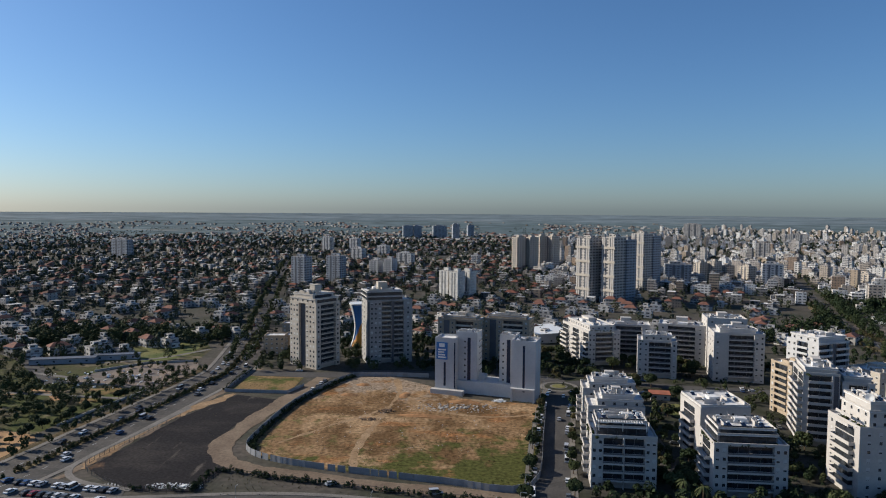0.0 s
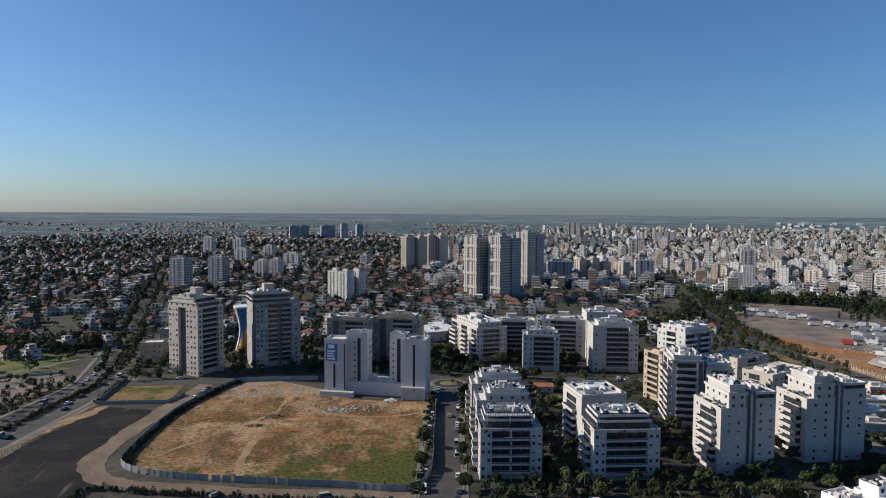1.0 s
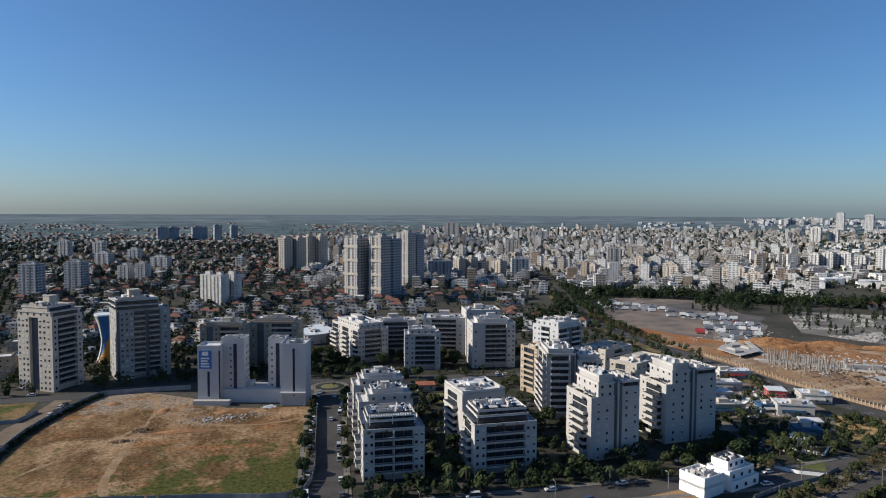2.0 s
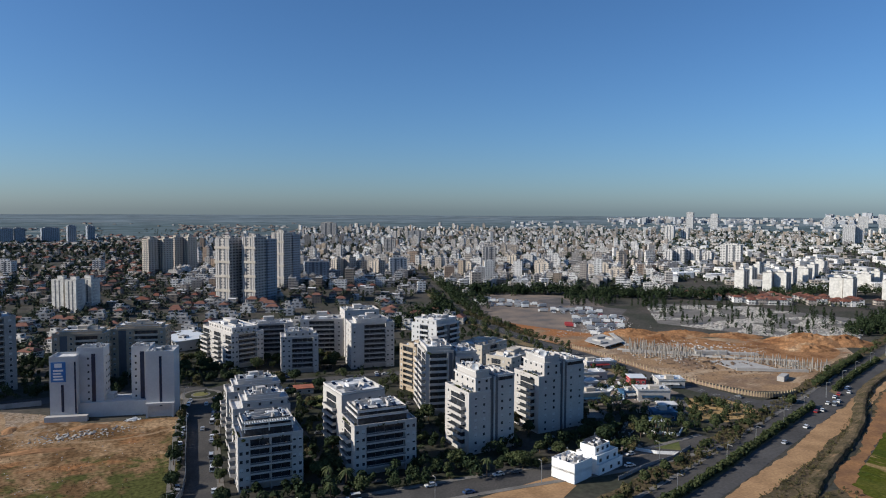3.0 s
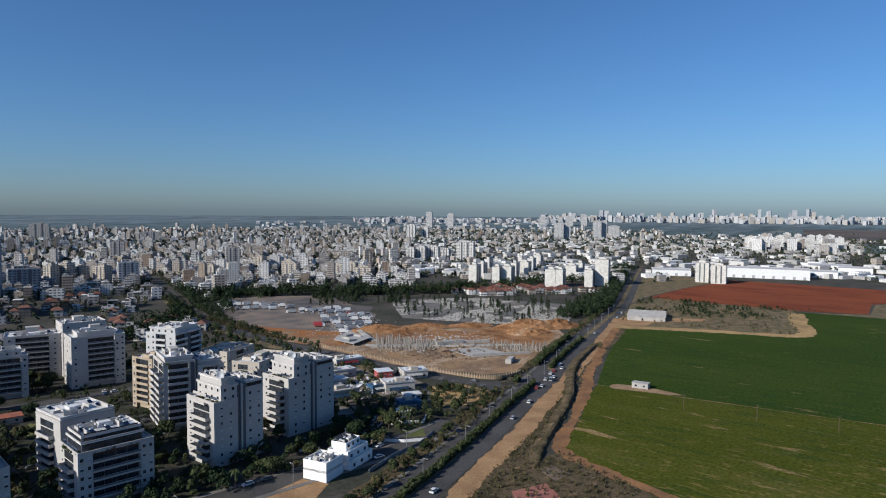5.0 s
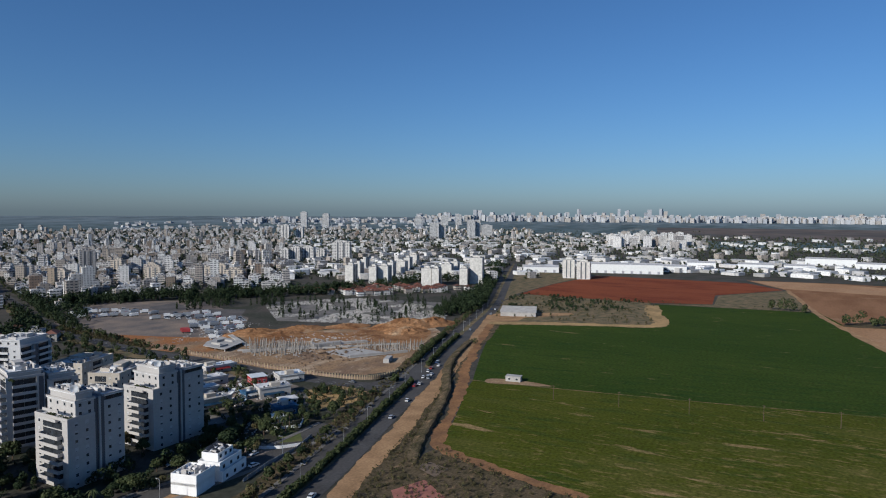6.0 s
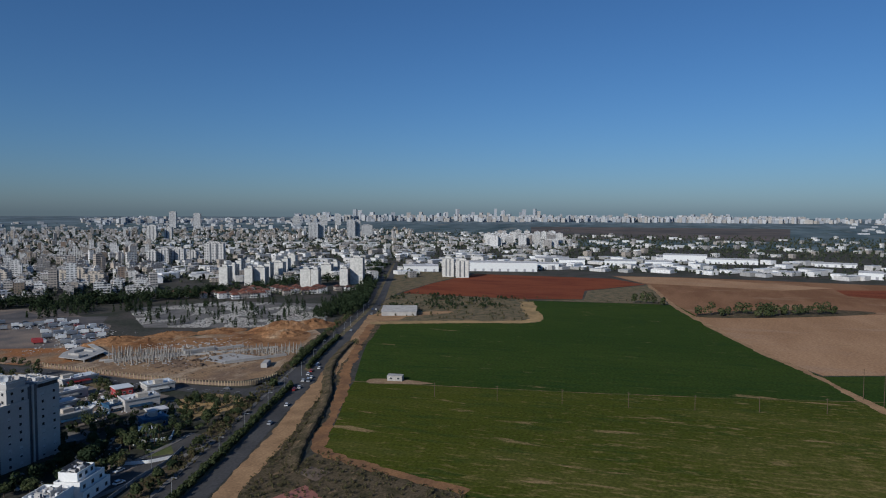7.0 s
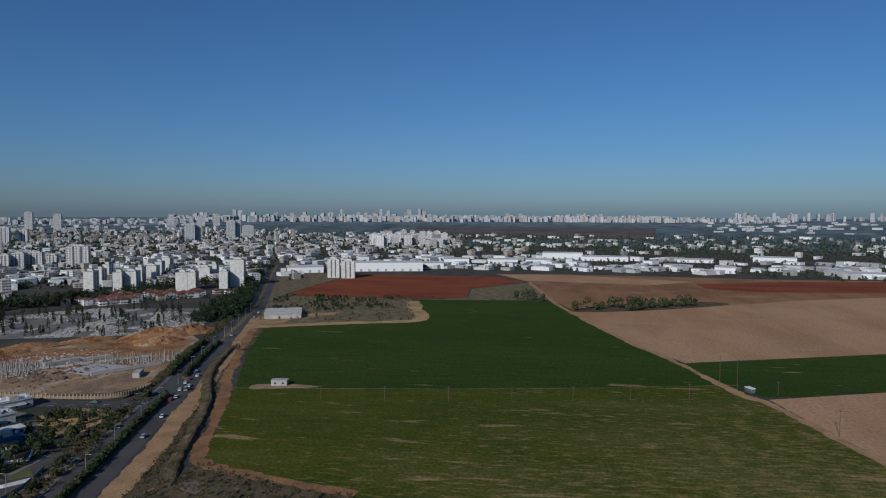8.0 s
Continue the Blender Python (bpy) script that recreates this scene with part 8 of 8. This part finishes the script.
for pts, n in (([(-53, 393), (-61, 377), (-74.5, 338), (-80.5, 286), (-78.5, 271)], 330), ([(-88, 231), (-85, 249), (-63, 242.5), (-41, 237.5), (-16, 230.5), (20, 223.5)], 260), ([(44, 292), (50, 330), (51, 337)], 60), ([(32, 238), (43, 290)], 60), ([(-112, 232.5), (-92, 231)], 20), ([(-119, 409), (-120, 362)], 60)):
    p = smooth_line(pts, 20)
    for i in range(n):
        q = rnd.choice(p)
        lot_hedge.append((q.x + rnd.uniform(-1.2, 1.2), q.y + rnd.uniform(-1.2, 1.2), rnd.uniform(0.15, 0.36)))
thicket("lot_hedges", "dark straggling shrubs along the lot fences", lot_hedge, LEAF[1], 22, 0.9, 1.0, "hedges")
hedge_row = []
for off, lo, hi, n, s0, s1, wd in ((2.8, 0.12, 0.62, 1300, 0.25, 0.5, 1.0), (13.5, 0.42, 0.62, 420, 0.3, 0.6, 1.2), (17, 0.1, 0.4, 150, 0.12, 0.35, 4.5)):
    p = smooth_line(ROAD, 40)
    for i in range(n):
        k = int((lo + (hi - lo) * rnd.random()) * (len(p) - 2))
        d = (p[k + 1] - p[k]).normalized()
        q = p[k].lerp(p[k + 1], rnd.random()) + Vector((-d.y, d.x)) * (off + rnd.uniform(-wd, wd))
        if not (338 < q.x < 378):
            hedge_row.append((q.x, q.y, rnd.uniform(s0, s1)))
for i in range(520):
    x, y = rnd.uniform(-290, -155), rnd.uniform(262, 430)
    if inside(x, y, [(-260, 262), (-182, 262), (-160, 360), (-160, 420), (-230, 430), (-290, 400)]) and noise.noise((x * .05, y * .05, 3)) > 0.05:
        hedge_row.append((x, y, rnd.uniform(0.15, 0.4)))
p = smooth_line(AVENUE[:7], 30)
for i in range(260):
    q = rnd.choice(p)
    hedge_row.append((q.x + rnd.uniform(-1, 1), q.y + rnd.uniform(-3, 3), rnd.uniform(0.15, 0.35)))
thicket("road_hedges", "dense green hedges between the carriageways", hedge_row, LEAF[0], 40, 1.0, 1.0, "hedges")
yard_bush = []
for i in range(900):
    x, y = rnd.uniform(560, 790), rnd.uniform(60, 300)
    if inside(x, y, [(605, 262), (690, 290), (776, 297), (769, 140), (757, 142), (690, 150), (650, 220)]) and noise.noise((x * .02, y * .02, 5)) > 0.0:
        yard_bush.append((x, y, rnd.uniform(0.3, 0.8)))
thicket("yard_bushes", "dark green bushes on the scrubland by the shed", yard_bush, LEAF[1], 24, 0.9, 1.0, "bushes")
bush = []
for i in range(700):
    q = rnd.choice(smooth_line([(60, 88), (160, 122), (225, 141), (262, 149), (300, 160), (345, 176), (390, 194)], 20))
    bush.append((q.x + rnd.uniform(-3, 3), q.y + 2 + rnd.uniform(-3, 3), rnd.uniform(0.08, 0.2)))
for i in range(500):
    t = rnd.random()
    p = smooth_line([(225, 132), (254, 141), (292, 153), (329, 167), (378, 191), (417, 205), (473, 219)], 20)
    q = rnd.choice(p)
    bush.append((q.x - 1 + rnd.gauss(0, 1.2), q.y + 3 + rnd.gauss(0, 1.2), rnd.uniform(0.08, 0.2)))
for i in range(2600):
    x, y = rnd.uniform(90, 250), rnd.uniform(20, 140)
    if inside(x, y, [(150, 127), (206, 138), (247, 132), (235, 103), (224, 63), (150, 20), (90, 70)]):
        bush.append((x, y, rnd.uniform(0.12, 0.3)))
for i in range(500):
    x, y = rnd.uniform(560, 790), rnd.uniform(-20, 300)
    if inside(x, y, [(611, 108), (590, 258), (690, 290), (776, 297), (783, 84), (765, 137)]) or inside(x, y, [(776, -20), (762, 132), (788, 76), (880, 80), (980, 6), (800, -14)]):
        bush.append((x, y, rnd.uniform(0.2, 0.6)))
for i in range(260):
    x, y = rnd.uniform(262, 312), rnd.uniform(196, 250)
    if inside(x, y, [(275, 248), (312, 232), (306, 205), (282, 198), (262, 215)]):
        bush.append((x, y, rnd.uniform(0.12, 0.3)))
for i in range(420):
    q = rnd.choice(smooth_line(ROAD[1:6], 20))
    bush.append((q.x - 3 + rnd.uniform(-3, 3), q.y + 14 + rnd.uniform(-4, 6), rnd.uniform(0.15, 0.4)))
for i in range(240):
    q = rnd.choice(smooth_line(AVENUE[1:7], 20))
    bush.append((q.x + rnd.uniform(-1.2, 1.2), q.y, rnd.uniform(0.2, 0.45)))
for i in range(160):
    q = rnd.choice(smooth_line([(318, 262), (300, 345), (304, 400), (322, 470), (370, 610)], 20))
    bush.append((q.x - 13 + rnd.uniform(-6, 6), q.y + rnd.uniform(-6, 6), rnd.uniform(0.2, 0.5)))
thicket("scrub_bushes", "dry brown and olive scrub bushes", bush, LEAF[2], 16, 0.95, 1.0, "bushes")
gaps = []
for poly, n in (([(-125, 425), (-20, 455), (60, 400), (75, 480), (60, 520), (-110, 530)], 420), ([(-115, 405), (-40, 412), (-60, 425), (-100, 420)], 14), ([(-15, 405), (60, 396), (60, 425), (-10, 432)], 40), ([(70, 400), (95, 395), (92, 420), (75, 470)], 40), ([(190, 380), (300, 360), (310, 420), (320, 480), (220, 470)], 110), ([(205, 196), (262, 198), (300, 215), (275, 262), (240, 262), (215, 235)], 12), ([(215, 300), (260, 310), (295, 340), (250, 380), (240, 330)], 50), ([(48, 214), (140, 205), (142, 226), (52, 233)], 60), ([(140, 204), (205, 196), (225, 222), (145, 225)], 40), ([(78, 240), (93, 240), (100, 320), (100, 380), (88, 380)], 50), ([(120, 245), (144, 245), (152, 300), (120, 300)], 40)):
    xs, ys = [q[0] for q in poly], [q[1] for q in poly]
    for i in range(n):
        x, y = rnd.uniform(min(xs), max(xs)), rnd.uniform(min(ys), max(ys))
        if inside(x, y, poly) and not built(x, y) and not on_road(x, y, -4):
            gaps.append((x, y, rnd.uniform(0.6, 1.1)))
thicket("courtyard_trees", "dense dark trees between the apartment houses", gaps, LEAF[1], 90, 0.55)
hedge = []
for i in range(1500):
    x, y = rnd.uniform(50, 300), rnd.uniform(195, 470)
    if inside(x, y, [(50, 215), (140, 206), (206, 195), (262, 200), (300, 300), (296, 360), (210, 470), (80, 480), (60, 395), (66, 340)]) and not built(x, y) and not on_road(x, y, -3) and noise.noise((x * .04, y * .04, 4)) > (-0.05 if x < 205 else 0.2):
        hedge.append((x, y, rnd.uniform(0.2, 0.6)))
thicket("garden_hedges", "dark green hedges and garden shrubs round the flats", hedge, LEAF[1], 22, 0.75, 1.0, "hedges")
tufts = []
for poly, n, k in ((LOT, 5200, 0.22), ([(-136, 251), (-124, 240), (-108, 231), (-88, 230), (-83, 249), (-96, 270), (-96, 300), (-86, 345), (-110, 354), (-125, 314)], 300, 0.2), ([(-118, 360), (-115, 395), (-82, 392), (-84, 358)], 260, -0.2), ([(322, 300), (345, 400), (398, 392), (480, 330), (520, 285), (480, 250), (362, 218)], 900, 0.05), ([(-85, 228), (20, 221), (28, 228), (-40, 238), (-78, 248)], 500, -0.2), ([(-330, 300), (-180, 262), (-160, 400), (-190, 500), (-300, 540)], 1800, -0.1)):
    xs, ys = [q[0] for q in poly], [q[1] for q in poly]
    for i in range(n):
        x, y = rnd.uniform(min(xs), max(xs)), rnd.uniform(min(ys), max(ys))
        if inside(x, y, poly) and noise.noise((x * .05, y * .05, 9)) + (0.3 if poly is LOT and y < 285 and x > -40 else 0) > k:
            tufts.append((x, y, rnd.uniform(0.03, 0.07)))
thicket("weed_tufts", "dry weeds and grass tufts on bare ground", tufts, LEAF[2], 4, 2.6, 1.0, "weeds")
far_woods = []
for az0, az1, r0, r1, n in ((-84, -118, 1700, 2900, 1500), (-62, -84, 2600, 3400, 900), (42, -22, 2300, 3300, 3400), (-40, -62, 3000, 4000, 500), (-84, -118, 1150, 1700, 300)):
    for i in range(n):
        r = rnd.uniform(r0, r1)
        a = rnd.uniform(az0, az1)
        x, y = polar(a, r)
        if noise.noise((a * 0.35, r * 0.004, 2.0)) > 0.0:
            far_woods.append((x, y, rnd.uniform(0.5, 0.9)))
far_woods += plain_trees
thicket("far_woods", "dark woods and orchards far over the plain", far_woods, LEAF[3], 7, 2.2, 0.7)

# planted roof terraces
out = ([], [])
r = random.Random(77)
for x, y, w, d, z, n in ((145.3, 227.6, 2.6, 15, 24.9, 26), (187.0, 234.8, 2.6, 14, 24.9, 24), (54.6, 236.4, 1.2, 13, 18.7, 12), (95.6, 228.8, 1.2, 14, 18.7, 16), (55, 234.6, 20, 1.6, 18.7, 9), (97, 227.2, 21, 1.4, 18.7, 12), (154.6, 277, 1.0, 10, 31.1, 6), (96, 427, 14, 2, 22.4, 10), (119, 397.5, 18, 2, 21.8, 8), (-96, 424, 2, 2, 40.4, 2)):
    for i in range(n):
        s = r.uniform(0.35, 0.8)
        leaf_cards(r, [(x + r.uniform(0, w), y + r.uniform(0, d), z + s * 0.7, s, s * 0.8)], 36, 0.28, out)
me = bpy.data.meshes.new("terrace_plants")
me.from_pydata(out[0], [], out[1])
me.materials.append(LEAF[0])
tagged(new("terrace_plants", me), "green shrubs in planters on the roof terraces", "plants", "", "stuff")
# ---------------------------------------------------------------- vehicles
def car_parts(L, W, H, van=False):
    bm = bmesh.new()
    prof = [(-L / 2, 0.35), (-L / 2, 0.85), (-L * 0.42, 0.95), (L * 0.22, 0.95), (L * 0.46, 0.8), (L / 2, 0.65), (L / 2, 0.35)]
    lo = [bm.verts.new((x, -W / 2, z)) for x, z in prof]
    hi = [bm.verts.new((x, W / 2, z)) for x, z in prof]
    bm.faces.new(lo), bm.faces.new(hi[::-1])
    for i in range(len(prof)):
        j = (i + 1) % len(prof)
        bm.faces.new((lo[j], lo[i], hi[i], hi[j]))
    b = 0.1
    x0, x1, x2, x3 = (-L * 0.48, -L * 0.46, L * 0.18, L * 0.30) if van else (-L * 0.42, -L * 0.3, L * 0.08, L * 0.24)
    cab = bmesh.new()
    v = [cab.verts.new(p) for p in ((x0, -W / 2 + .05, .94), (x3, -W / 2 + .05, .94), (x3, W / 2 - .05, .94), (x0, W / 2 - .05, .94),
                                    (x1, -W / 2 + .2, H - .06), (x2, -W / 2 + .2, H - .06), (x2, W / 2 - .2, H - .06), (x1, W / 2 - .2, H - .06))]
    for q in ((0, 1, 5, 4), (1, 2, 6, 5), (2, 3, 7, 6), (3, 0, 4, 7)):
        cab.faces.new([v[i] for i in q])
    top = bm
    box(top, x1 - .03, x2 + .03, -W / 2 + .17, W / 2 - .17, H - .07, H)
    wh = bmesh.new()
    lathe(wh, [(0.3, -0.1), (0.32, -0.08), (0.32, 0.08), (0.3, 0.1)], 10)
    bmesh.ops.transform(wh, matrix=Matrix.Rotation(radians(90), 4, "X"), verts=wh.verts[:])
    return bm, cab, None, wh, L, W


PAINT = [mat("car_" + n, c, 0.3, 0.2, amount=0.05, vary=0.1) for n, c in (("white", (0.72, 0.72, 0.71)), ("silver", (0.40, 0.41, 0.43)), ("grey", (0.14, 0.145, 0.15)), ("black", (0.025, 0.025, 0.028)), ("blue", (0.05, 0.09, 0.20)), ("red", (0.30, 0.03, 0.03)))]
NAMES = ["white", "silver", "grey", "black", "dark blue", "red"]
CARS = []
for van in (False, True):
    for i, pm in enumerate(PAINT if not van else PAINT[:2]):
        bm, cab, top, wh, L, W = car_parts(4.4 if not van else 5.2, 1.78 if not van else 2.0, 1.48 if not van else 2.2, van)
        CARS.append((finish("body", bm, pm), finish("glazing", cab, M["glass"]), None, finish("wheel", wh, M["tyre"]), L, W, ("%s van" if van else "%s car") % NAMES[i]))


def gear_mesh(L, W, m):
    bm = bmesh.new()
    for sx in (-0.3, 0.3):
        for sy in (-1, 1):
            box(bm, sx * L - 0.32, sx * L + 0.32, sy * (W / 2 - 0.08) - 0.1, sy * (W / 2 - 0.08) + 0.1, 0, 0.6)
    return finish("running_gear", bm, m)


GEAR = {False: gear_mesh(4.4, 1.78, M["tyre"]), True: gear_mesh(5.2, 2.0, M["tyre"])}


def park(x, y, rz, rnd, z=0.09, where="parked beside the street"):
    k = rnd.choices(range(len(CARS)), (30, 18, 14, 10, 5, 3, 5, 3))[0]
    b, c, t, w, L, W, lab = CARS[k]
    ob = thing("van" if "van" in lab else "car", lab + " " + where, "car", x, y, z, rz, "cars")
    part("glazing", c, None, part("body", b, None, ob))
    if "yard" in where or "avenue" in where:
        part("running_gear", GEAR["van" in lab], None, ob)
        return
    for sx in (-0.3, 0.3):
        for sy in (-1, 1):
            put("wheel", w, ob, sx * L, sy * (W / 2 - 0.08), 0.32)


rnd = random.Random(55)


def lane(pts, off, gap, fill, lo=0.0, hi=1.0, where="parked beside the street", flip=0, side=False):
    p = smooth_line(pts, 40)
    run = 0.0
    for i in range(int(lo * (len(p) - 1)), int(hi * (len(p) - 1))):
        a, b = p[i], p[i + 1]
        run += (b - a).length
        if run >= gap:
            run = 0.0
            if rnd.random() < fill * 0.66:
                d = (b - a).normalized()
                q = a + Vector((-d.y, d.x)) * (off + rnd.uniform(-.3, .3))
                park(q.x, q.y, deg(*d) + (180 if off > 0 else 0) + rnd.uniform(-3, 3) + (90 if side else 0), rnd, 0.1, where)


lane(STREET_A, 6.2, 6.2, 0.7, lo=0.1)
lane(STREET_A, -6.2, 6.2, 0.75, lo=0.1)
lane(STREET_A, -2.2, 40, 0.7, where="driving along the street")
lane(STREET_S, 5.0, 6.5, 0.6, lo=0.5, hi=0.92)
lane(STREET_S, -5.0, 7, 0.4, lo=0.5, hi=0.9)
lane(AVENUE, 8, 12, 0.55, hi=0.75, where="driving on the avenue")
lane(AVENUE, 4, 14, 0.5, hi=0.7, where="driving on the avenue")
lane(AVENUE, -4, 12, 0.6, hi=0.75, where="driving on the avenue")
lane(AVENUE, -8, 10, 0.6, hi=0.75, where="driving on the avenue")
lane(ROAD, -1.6, 30, 0.4, lo=0.15, hi=0.8, where="driving on the main road")
lane(ROAD, -5.4, 30, 0.4, lo=0.15, hi=0.8, where="driving on the main road")
lane([(325, 193), (350, 203), (390, 215)], -5.5, 8, 0.8, where="waiting at the junction")
lane([(325, 193), (350, 203), (390, 215)], -9, 8, 0.8, where="waiting at the junction")
lane(STREET_N, -3, 18, 0.4, hi=0.6, where="driving on the street")
lane([(-70, 388), (-78, 345)], 3.0, 5.5, 0.8, where="parked along the sandy track")
lane([(-100, 404), (-70, 400)], 4.0, 5.5, 0.8)
for i in range(13):
    for x, y in ((-153 + 3.1 * i, 236.5 - 0.55 * i), (-151 + 3.1 * i, 228.5 - 0.55 * i)):
        if rnd.random() < 0.75:
            park(x, y, 75 + rnd.uniform(-4, 4), rnd, 0.11, "parked in the corner car park")
for x, y in ((-40, 237), (-2, 229.5)):
    park(x, y, rnd.uniform(0, 30), rnd, 0.1, "standing on the track")
for i in range(90):
    x, y = rnd.uniform(82, 230), rnd.uniform(214, 400)
    if not built(x, y) and (abs(noise.noise((x * .05, y * .05, 1))) < 0.16):
        park(x, y, G_TOWN + rnd.choice((0, 90, 180)), rnd, 0.09, "parked between the flats")


# lorries and trailers of the yard
bm = bmesh.new()
lathe(bm, [(0.44, -0.14), (0.48, -0.1), (0.48, 0.1), (0.44, 0.14)], 10)
bmesh.ops.transform(bm, matrix=Matrix.Rotation(radians(90), 4, "X"), verts=bm.verts[:])
LORRY_WHEEL = finish("wheel", bm, M["tyre"])


def lorry(x, y, rz, k):
    ob = thing("lorry", ("white box lorry parked in the dusty yard", "lorry with red box body in the yard", "grey trailer parked in the yard")[k], "lorry", x, y, 0.08, rz, "lorries")
    L = (6.0, 7, 7.5)[k]
    bm = bmesh.new()
    box(bm, -L / 2, L / 2 - 0.3, -1.2, 1.2, 1.0, 3.6)
    part("cargo_box", bm, (M["tank"], M["redpaint"], M["metal"])[k], ob)
    bm = bmesh.new()
    box(bm, L / 2 - 0.1, L / 2 + 1.8, -1.15, 1.15, 0.6, 2.7)
    box(bm, L / 2 + 1.3, L / 2 + 1.83, -1.0, 1.0, 1.6, 2.5, 1)
    part("cab", bm, [M["tank"], M["glass"]], ob)
    bm = bmesh.new()
    box(bm, -L / 2, L / 2, -0.5, 0.5, 0.6, 0.98)
    part("chassis", bm, M["darkwall"], ob)
    for sx in (-0.33, 0.42):
        for sy in (-1, 1):
            put("wheel", LORRY_WHEEL, ob, sx * L, sy * 0.95, 0.42)


ROWS = ([(384, 603), (427, 550), (459, 581), (425, 644)], [(419, 530), (446, 468), (478, 502), (450, 560)], [(424, 492), (469, 453), (419, 411), (376, 401), (396, 441)])
n = 0
for i in range(-22, 23):
    for j in range(-44, 45):
        x, y = 420 + 0.8 * i * 9.0 + 0.6 * j * 3.9 + rnd.uniform(-.6, .6), 520 - 0.6 * i * 9.0 + 0.8 * j * 3.9 + rnd.uniform(-.6, .6)
        if any(inside(x, y, q) for q in ROWS) and noise.noise((x * .03, y * .03, 6)) + rnd.uniform(-.3, .3) > -0.3:
            n += 1
            if n % 6 == 0 and n < 330:
                lorry(x, y, deg(0.8, -0.6) + rnd.choice((0, 180)) + rnd.uniform(-12, 12), rnd.choices((0, 2), (8, 9))[0])
            elif n < 330:
                park(x, y, deg(0.8, -0.6) + rnd.choice((0, 180)) + rnd.uniform(-14, 14), rnd, 0.07, "standing in the dusty yard")
for x, y in ((389, 448), (386, 443)):
    lorry(x, y, deg(0.8, -0.6), 1)
# road markings
for nm, pts, off, gap, ln in (("lane_mark", STREET_N, 0, 9, 3), ("lane_mark", STREET_N, 3, 9, 3), ("lane_mark", AVENUE, 6, 8, 3), ("lane_mark", AVENUE, -6, 8, 3)):
    hp = Heap()
    p = smooth_line(pts, 60)
    run = 0.0
    for a, b in zip(p, p[1:]):
        run += (b - a).length
        if run > gap and math.hypot(a.x, a.y) < 700:
            run = 0.0
            d = (b - a).normalized()
            q = a + Vector((-d.y, d.x)) * off
            hp.block(q.x, q.y, math.atan2(d.y, d.x), ln, 0.25, 0.09, 0.10, 0, 0)
    tagged(new(nm, hp.mesh(nm, [M["line"], M["line"]])), "white dashed lane marks on the asphalt", "road marking", "", "structure")
for cx, cy, rz in ((37, 220, 12), (-118, 236, 20), (338, 212, 60)):
    hp = Heap()
    for i in range(9):
        a = radians(rz)
        hp.block(cx + math.cos(a) * (i - 4) * 1.2, cy + math.sin(a) * (i - 4) * 1.2, a, 0.55, 4, 0.09, 0.105, 0, 0)
    tagged(new("zebra_crossing", hp.mesh("zebra_crossing", [M["line"], M["line"]])), "white zebra crossing on the street", "road marking", "", "structure")
